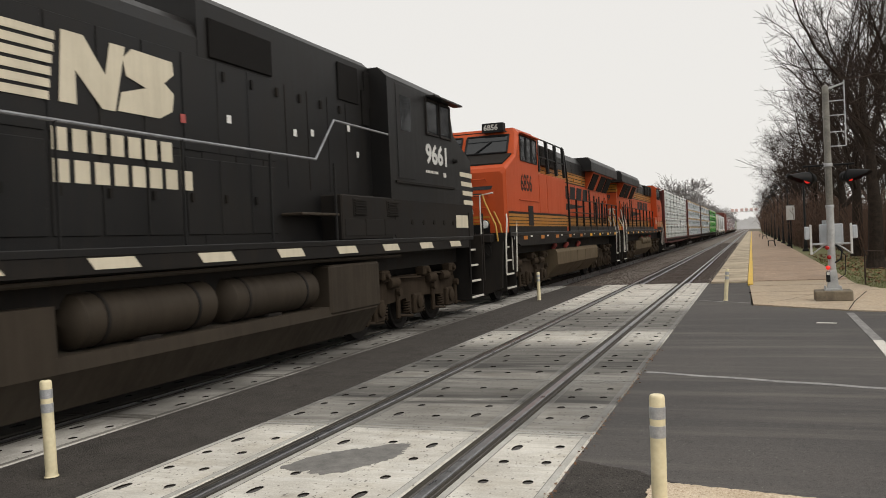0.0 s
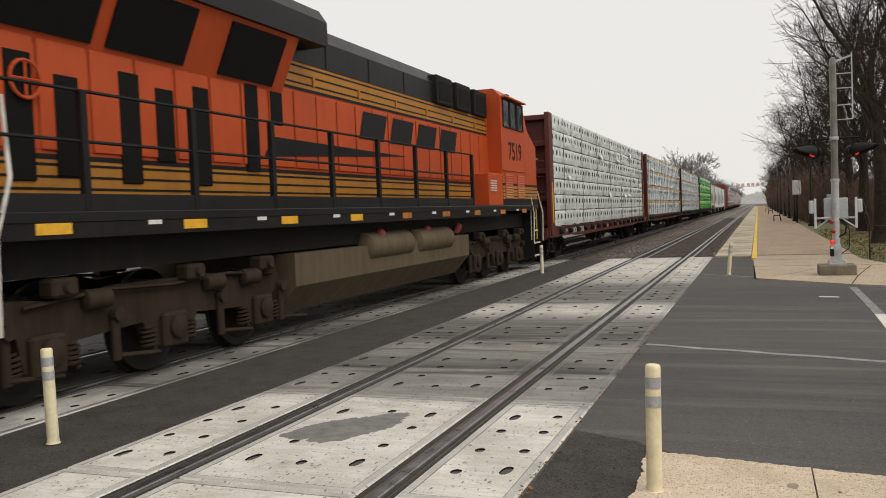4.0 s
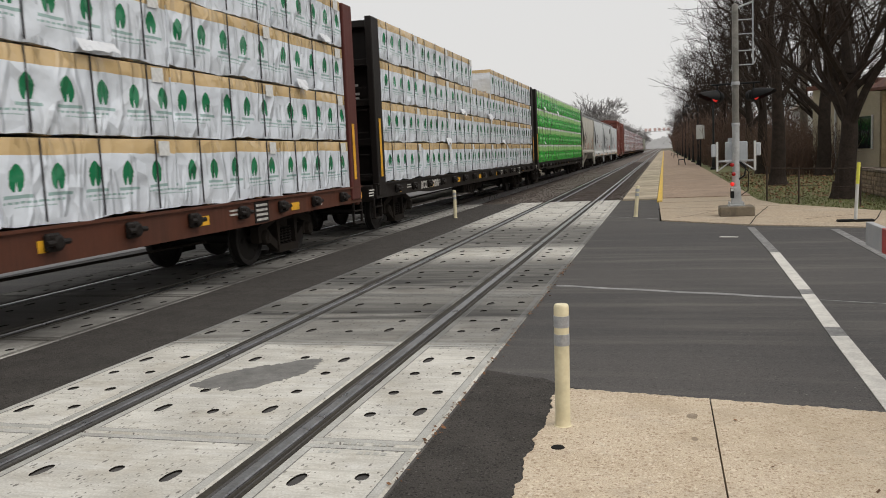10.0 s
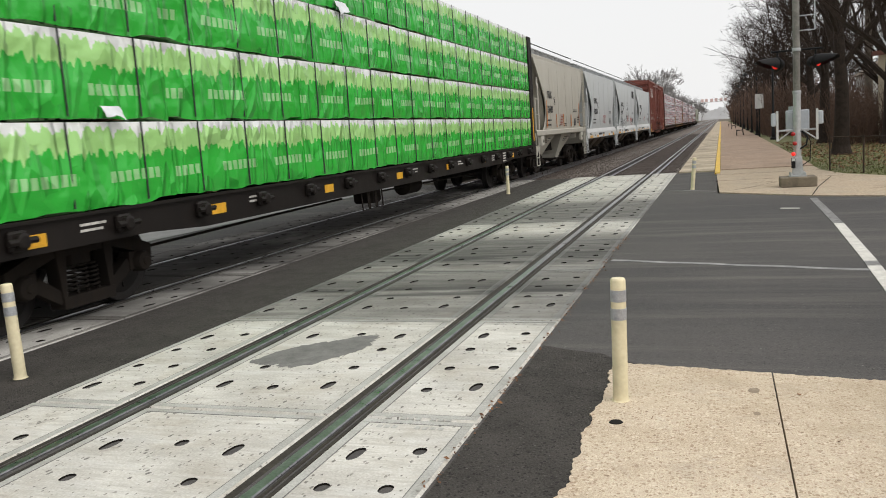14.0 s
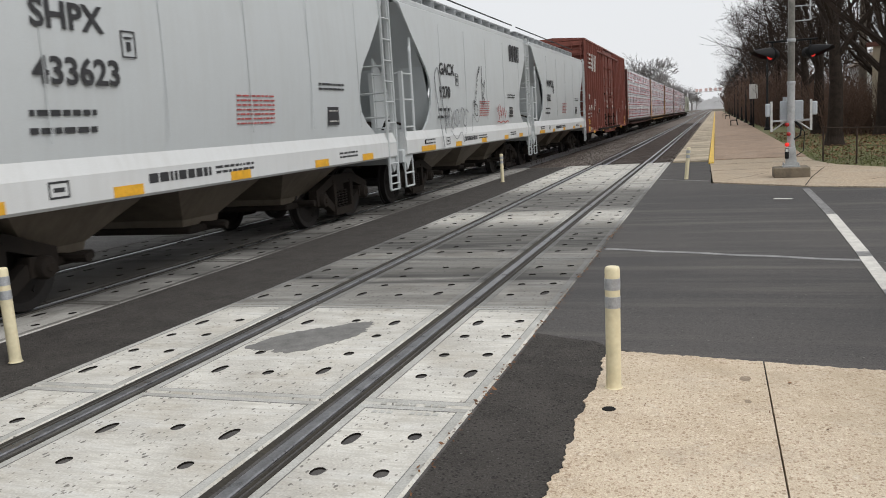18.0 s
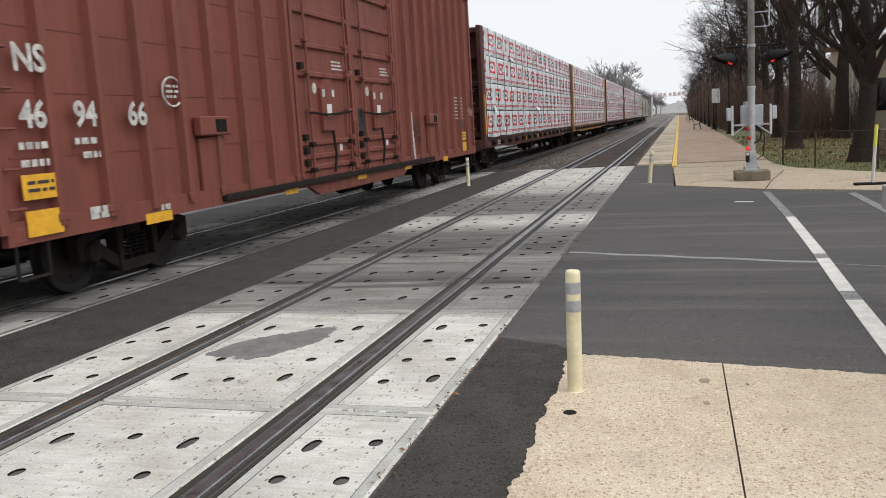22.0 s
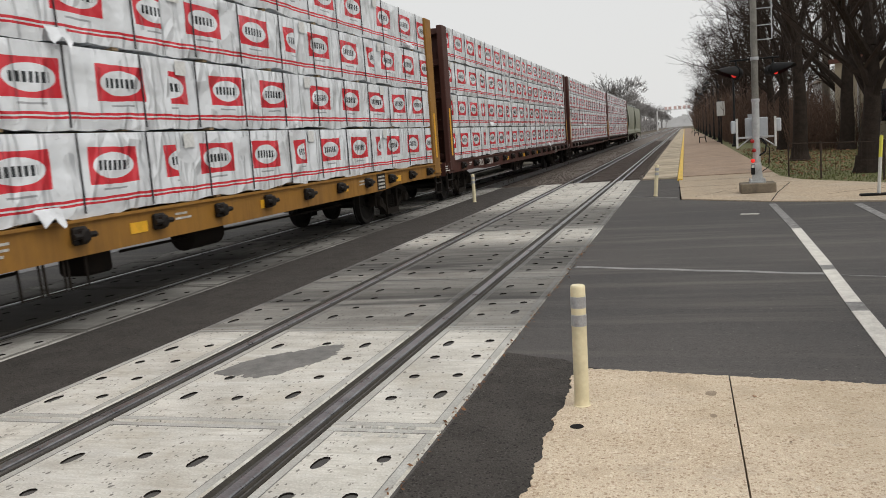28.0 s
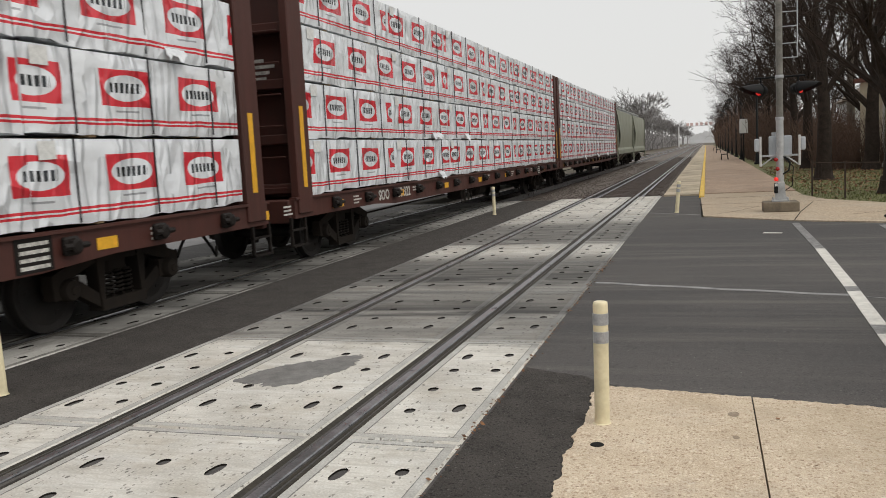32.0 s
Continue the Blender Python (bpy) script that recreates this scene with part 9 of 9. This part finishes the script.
        ya, yb = sorted((y + s * 0.45, y + s * 0.57))
        L.put("pilot", Mesh().prism([(-1.45, 1.5), (1.45, 1.5), (1.38, 0.4), (0.9, 0.22), (-0.9, 0.22), (-1.38, 0.4)], "y", ya, yb), LOCO_GREY)
        L.put("coupler", Mesh().box(-0.10, 0.10, min(y + s * 0.5, y + s * 1.1), max(y + s * 0.5, y + s * 1.1), 0.72, 0.94, 0.03), RUNGEAR)
    # tanks under the frame
    f0 = front + 5.4
    L.put("tool_box", Mesh().box(0.5, 1.44, f0, f0 + 1.7, 0.62, 1.34, 0.03), TANK_DARK)
    for a in (f0 + 1.95, f0 + 4.35):
        t = L.put("air_tank", Mesh().lathe((1.12, a, 1.02), (0, 1, 0), [(-0.12, 0.0), (-0.08, 0.18), (0.0, 0.27), (2.0, 0.27), (2.08, 0.18), (2.12, 0.0)], 24), TANK_DARK, smooth=40)
        for q in (0.3, 1.7):
            L.put("tank_strap", Mesh().lathe((1.12, a + q, 1.02), (0, 1, 0), [(0, 0.27), (0.005, 0.279), (0.045, 0.279), (0.05, 0.27)], 24), LOCO_GREY, t, smooth=40)
        L.put("tank_foot", Mesh().prism([(a + 0.9, 0.78), (a + 1.2, 0.78), (a + 1.3, 0.6), (a + 0.8, 0.6)], "x", 1.05, 1.3), LOCO_GREY)
    L.put("fuel_tank", Mesh().prism([(-1.4, 0.74), (1.4, 0.74), (1.42, 0.60), (1.15, 0.22), (-1.15, 0.22), (-1.42, 0.60)], "y", f0 + 0.1, f0 + 8.8), TANK_DARK)
    L.put("fuel_tank", Mesh().prism([(-1.4, 1.20), (1.4, 1.20), (1.42, 0.60), (1.15, 0.30), (-1.15, 0.30), (-1.42, 0.60)], "y", f0 + 6.75, f0 + 8.8), TANK_DARK)
    L.put("pipe_run", Mesh().tube([(1.38, f0 - 1, 1.40), (1.38, f0 + 2, 1.42), (1.38, f0 + 9, 1.40)], 0.03, 6), TANK_DARK)
    for y in (front + 3.2, rear - 3.3):
        L.truck(y)
    # cream badge: bars and slanting blocks, then bars for the two lines of lettering
    badge = Mesh()
    def yb(y):
        return y - L.c
    for q in range(6):
        part("stripe", Mesh().box(1.137, 1.142, yb(2.4), yb(6.26 - 0.02 * q), 3.66 - q * 0.115, 3.74 - q * 0.115), CREAMPAINT, L.ob, "cream painted stripe")
    badge.prism([(yb(6.28), 3.09), (yb(6.50), 3.09), (yb(6.50), 3.42), (yb(6.84), 3.09), (yb(7.02), 3.09), (yb(7.20), 3.78), (yb(6.98), 3.78), (yb(6.90), 3.44), (yb(6.62), 3.78), (yb(6.34), 3.78)], "x", 1.137, 1.142)
    badge.prism([(yb(7.06), 3.10), (yb(7.70), 3.10), (yb(7.92), 3.20), (yb(7.96), 3.40), (yb(7.80), 3.50), (yb(7.97), 3.62), (yb(7.95), 3.76), (yb(7.30), 3.78), (yb(7.16), 3.66), (yb(7.20), 3.48), (yb(7.50), 3.40), (yb(7.12), 3.30)], "x", 1.137, 1.142)
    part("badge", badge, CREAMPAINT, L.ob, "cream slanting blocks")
    for row, z, y1 in ((7, 2.63, 7.95), (8, 2.33, 8.29)):
        for q in range(row):
            w = (y1 - 6.17) / row
            a = 6.17 + q * w
            part("lettering_bar", Mesh().box(1.137, 1.142, yb(a), yb(a + w - 0.07), z, z + 0.22), CREAMPAINT, L.ob, "cream bar for lettering")
    write("9661", 0.50, WHITEPAINT, L.ob, 1.474, -(n0 + 2.72), 3.12, 0.016, 1.25)
    bar = Mesh().box(1.472, 1.476, -(n0 + 2.75), -(n0 + 2.1), 2.92, 2.97).box(1.472, 1.476, -(n0 + 1.8), -(n0 + 1.65), 2.88, 2.97)
    part("stencil_line", bar, STENCIL, L.ob)


black_loco(-3.2, 18.0)


# ---- bare winter trees ----
BARK = mat("dark_bark", (0.042, 0.032, 0.026), 0.95, var=0.4, scale=6, fine=40, bump=0.9, tint=(0.024, 0.019, 0.016), dist=0.03, spec=0.1)
TWIG = mat("dark_twigs", (0.042, 0.031, 0.025), 0.95, var=0.2, scale=5, bump=0, island=0.3, spec=0.08)
# far twigs: the haze over them is put into this pale grey
HAZE_TWIG = mat("hazy_far_twigs", (0.30, 0.285, 0.28), 0.95, var=0.2, scale=2, bump=0, island=0.2)
BRUSH = mat("brown_brush", (0.105, 0.062, 0.042), 0.95, var=0.2, scale=3, bump=0, island=0.4)


def tree_meshes(seed, height, trunk_r, first, spread=0.8, limbs=4, depth=5, lean=0.0, twig_r=0.008):
    """A trunk with its great limbs, and the branching twigs as a crown."""
    rng = random.Random(seed)
    trunk, crown = Mesh(), Mesh()

    def grow(p, d, length, r, level):
        n = 4 if level < 2 else 3 if level < 4 else 2
        path, rs = [p], [r]
        q, dd = p, d
        for k in range(n):
            dd = (dd + Vector((rng.uniform(-1, 1), rng.uniform(-1, 1), rng.uniform(-0.4, 0.9))) * (0.20 if level else 0.07)).normalized()
            q = q + dd * length / n
            path.append(q)
            rs.append(r + (r * 0.62 - r) * (k + 1) / n)
        (trunk if level < 2 else crown).tube(path, rs, 9 if level == 0 else 6 if level == 1 else 4 if level == 2 else 3, level < 2)
        if level >= depth:
            return
        kids = limbs if level == 0 else rng.choice((3, 4)) if level < 3 else rng.choice((3, 4, 4))
        for k in range(kids):
            at = 1.0 if k == 0 else rng.uniform(0.55, 1.0) if level == 0 else rng.uniform(0.3, 1.0)
            i = min(int(at * n), n - 1)
            start = path[i].lerp(path[i + 1], at * n - i)
            a = rng.uniform(0, 6.283) if level else 6.283 * k / kids + rng.uniform(-0.4, 0.4)
            side = dd.orthogonal().normalized()
            side = (Matrix.Rotation(a, 3, dd) @ side).normalized()
            out = spread * (rng.uniform(0.15, 0.4) if k == 0 else rng.uniform(0.6, 1.25))
            nd = (dd + side * out + Vector((0, 0, 0.18 if level < 2 else rng.uniform(-0.25, 0.25)))).normalized()
            grow(start, nd, length * rng.uniform(0.54, 0.80), max(twig_r, rs[-1] * 0.95 if k == 0 else rs[i] * rng.uniform(0.40, 0.60)), level + 1)

    grow(Vector((0, 0, -0.05)), Vector((lean, 0, 1)).normalized(), first, trunk_r, 0)
    flare = [(trunk_r * 1.45, -0.05), (trunk_r * 1.15, 0.15), (trunk_r * 1.0, 0.45)]
    trunk.lathe((0, 0, 0), (0, 0, 1), [(z, r) for r, z in flare], 10)
    return trunk, crown


def tree(name_label, x, y, seed, height=11, trunk_r=0.33, first=3.4, **kw):
    tr, cr = tree_meshes(seed, height, trunk_r, first, **kw)
    ob = thing("tree", name_label, "tree", pose(x, y, 0.0), "bare trees beside the platform")
    part("trunk", tr, BARK, ob, smooth=50)
    tagged(part("crown", cr, TWIG, ob), kind="stuff")
    return ob


T1 = tree("tall bare tree with dark rough bark and low limbs", 7.45, 24.4, 3, 12, 0.27, 3.3, spread=1.05, limbs=9, lean=0.12, depth=6, twig_r=0.0055)
T2 = tree("bare street tree with dark bark and rising limbs", 6.85, 32.8, 8, 12, 0.28, 4.4, spread=0.9, limbs=6, depth=6, twig_r=0.007)
T2.matrix_basis = pose(6.85, 32.8, 0.0, 0, 0, 165)
T3 = tree("bare street tree with a leaning dark trunk", 9.6, 40.0, 15, 11, 0.32, 4.6, spread=0.9, limbs=6, lean=-0.03, depth=6, twig_r=0.007)
for k, (x, y, src, rz, s) in enumerate([(11.5, 50, T1, 70, 1), (7.6, 45, T2, 300, 1), (8.3, 58, T3, 200, 1), (7.6, 70, T1, 30, 1), (9.4, 80, T2, 20, 1), (7.2, 92, T3, 100, 1), (10.0, 104, T1, 160, 1), (7.4, 120, T2, 220, 1), (9.0, 140, T3, 10, 1), (7.5, 160, T1, 55, 1), (8.5, 185, T2, 130, 1), (7.5, 215, T3, 170, 1), (8.2, 250, T1, 210, 1), (13.5, 62, T3, 40, 1), (14.5, 88, T1, 110, 1), (-23.5, 36.5, T3, 60, 1), (-27, 30, T2, 200, 1)]):
    copy_thing(src, pose(x, y, 0.0, 0, 0, rz))

# thicket along the platform's far side
def thicket(x0, x1, y0, y1, n, hgt, material, label, seed, r=0.010):
    rng = random.Random(seed)
    g = Mesh()
    for k in range(n):
        x, y = rng.uniform(x0, x1), y0 + (y1 - y0) * rng.random() ** 1.3
        top = hgt * rng.uniform(0.4, 1.0)
        p = Vector((x, y, -0.02))
        d = Vector((rng.uniform(-0.3, 0.3), rng.uniform(-0.3, 0.3), 1))
        q = p + d * top * 0.5
        e = q + (d + Vector((rng.uniform(-0.5, 0.5), rng.uniform(-0.5, 0.5), 0))) * top * 0.5
        s = r * (1 + y / 80)
        g.tube([p, q, e], [s * 1.6, s * 1.1, s * 0.5], 3, False)
        for j in range(6):
            a = p.lerp(q, rng.uniform(0.3, 1)) if j < 3 else q.lerp(e, rng.uniform(0, 1))
            b = a + Vector((rng.uniform(-1, 1), rng.uniform(-1, 1), rng.uniform(0.2, 1))) * top * 0.22
            g.tube([a, b], [s * 0.8, s * 0.4], 3, False)
    return tagged(g.make("thicket", material, fix=False), label, "shrubs", kind="stuff")


thicket(7.6, 11, 41, 60, 700, 2.6, BRUSH, "brown leafless shrubs behind the trees", 7, 0.008)
thicket(8.0, 15, 49, 80, 1100, 2.4, BRUSH, "dense brown leafless brush beyond the lawn", 1)
thicket(5.9, 12, 62, 150, 2600, 4.2, BRUSH, "dense brown leafless brush along the platform", 2, 0.012)
thicket(5.9, 11, 130, 300, 1800, 6.0, BRUSH, "dense brown leafless brush in the distance", 3, 0.016)

# far trees on the other side of the line
def far_tree(x, y, seed, hgt):
    tr, cr = tree_meshes(seed, hgt, hgt * 0.026, hgt * 0.30, spread=0.72, limbs=5, depth=6, twig_r=0.03)
    ob = thing("tree", "distant bare tree with a rounded crown paled by haze", "tree", pose(x, y, -0.4), "distant trees beyond the tracks")
    part("trunk", tr, HAZE_TWIG, ob, smooth=50)
    tagged(part("crown", cr, HAZE_TWIG, ob), kind="stuff")
    return ob


F1 = far_tree(-13.5, 220, 41, 21)
F2 = far_tree(-16, 262, 52, 16)
for k, (x, y, src, rz) in enumerate([(-21, 250, F2, 50), (-16, 300, F1, 90), (-19, 330, F2, 150), (-14, 360, F2, 200), (-17, 395, F1, 250), (-14, 430, F2, 20), (-18, 470, F1, 70), (-13, 500, F2, 130), (-15, 560, F1, 190), (-12, 600, F2, 300), (-14, 660, F1, 350), (-25, 280, F1, 30), (-12, 720, F2, 10), (-28, 110, F2, 240), (-34, 75, F1, 280), (-26, 48, F2, 15)]):
    copy_thing(src, pose(x, y, -0.4, 0, 0, rz))
thicket(-18, -12, 220, 520, 900, 5.0, HAZE_TWIG, "leafless undergrowth beyond the far track, paled by haze", 4, 0.04)

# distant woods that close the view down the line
# the haze of distance is put into this pale wood colour
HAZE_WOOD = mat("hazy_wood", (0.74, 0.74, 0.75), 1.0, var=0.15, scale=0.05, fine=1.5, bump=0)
rngw = random.Random(9)
wood = Mesh()
prev = None
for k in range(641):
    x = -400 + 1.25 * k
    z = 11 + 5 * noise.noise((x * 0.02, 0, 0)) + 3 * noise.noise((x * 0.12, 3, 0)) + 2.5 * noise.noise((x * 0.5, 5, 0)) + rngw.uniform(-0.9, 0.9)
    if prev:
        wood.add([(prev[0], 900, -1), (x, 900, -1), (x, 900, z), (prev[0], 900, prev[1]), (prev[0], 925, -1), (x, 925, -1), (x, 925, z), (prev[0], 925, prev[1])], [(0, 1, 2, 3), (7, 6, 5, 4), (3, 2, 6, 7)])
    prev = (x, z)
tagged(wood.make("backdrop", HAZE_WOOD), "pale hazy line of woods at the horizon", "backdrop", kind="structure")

# grass and leaves on the lawn
rg = random.Random(21)
blades, leaves = Mesh(), Mesh()


def on_lawn(x, y):
    edge = 24.6 - 0.0 if x < 5.5 else 22.9 - (x - 5.68) * 1.72 if x < 7.4 else 19.95 - (x - 7.4) * 0.77 if x < 8.9 else 18.8 - (x - 8.9) * 0.22
    return y > edge + 0.05


for k in range(26000):
    x, y = rg.uniform(5.4, 14), 18.5 + 24 * rg.random() ** 1.5
    if not on_lawn(x, y):
        continue
    hh = rg.uniform(0.015, 0.04)
    a = rg.uniform(0, 6.28)
    dx, dy = math.cos(a) * 0.012, math.sin(a) * 0.012
    blades.add([(x - dx, y - dy, -0.01), (x + dx, y + dy, -0.01), (x + rg.uniform(-0.03, 0.03), y + rg.uniform(-0.03, 0.03), hh)], [(0, 1, 2)])
for k in range(9000):
    x, y = rg.uniform(5.6, 16), 19 + 30 * rg.random() ** 0.9
    if not on_lawn(x, y) or (y < 25 and rg.random() < 0.8):
        continue
    a, s = rg.uniform(0, 6.28), rg.uniform(0.03, 0.065)
    c, t = Vector((x, y, 0.012 + rg.uniform(0, 0.03))), rg.uniform(-0.02, 0.02)
    u, w = Vector((math.cos(a) * s, math.sin(a) * s, t)), Vector((-math.sin(a) * s * 0.6, math.cos(a) * s * 0.6, -t))
    leaves.add([c - u, c + w, c + u, c - w], [(0, 1, 2, 3)])
for k in range(420):
    on_edge = rg.random() < 0.75
    x, y = (1.565 + rg.gauss(0, 0.022), 1.2 + 11 * rg.random()) if on_edge else (rg.uniform(2.3, 5.2), rg.uniform(2.2, 5.3))
    if not on_edge and rg.random() < 0.7:
        continue
    a, s = rg.uniform(0, 6.28), rg.uniform(0.006, 0.02)
    c, t = Vector((x, y, 0.010)), rg.uniform(-0.006, 0.006)
    u, w = Vector((math.cos(a) * s, math.sin(a) * s, t)), Vector((-math.sin(a) * s * 0.5, math.cos(a) * s * 0.5, -t))
    leaves.add([c - u, c + w, c + u, c - w], [(0, 1, 2, 3)])
tagged(blades.make("grass", BLADE, fix=False), "short patchy winter grass", "grass", kind="stuff")
tagged(leaves.make("fallen_leaves", LEAF, fix=False), "brown fallen leaves over the lawn", "leaves", kind="stuff")


def motions():
    times = [0, 4, 8, 12, 16, 20, 24, 28, 32]
    for ob, y in TRAIN:
        walk(ob, [(t, pose(XC, y + rolled(t), 0)) for t in times])
    turns = [k / 15 for k in range(481)]
    for wheel, y, r in WHEELS:
        walk(wheel, [(t, pose(0, y, r, -math.degrees(rolled(t)) / r)) for t in turns])


motions()
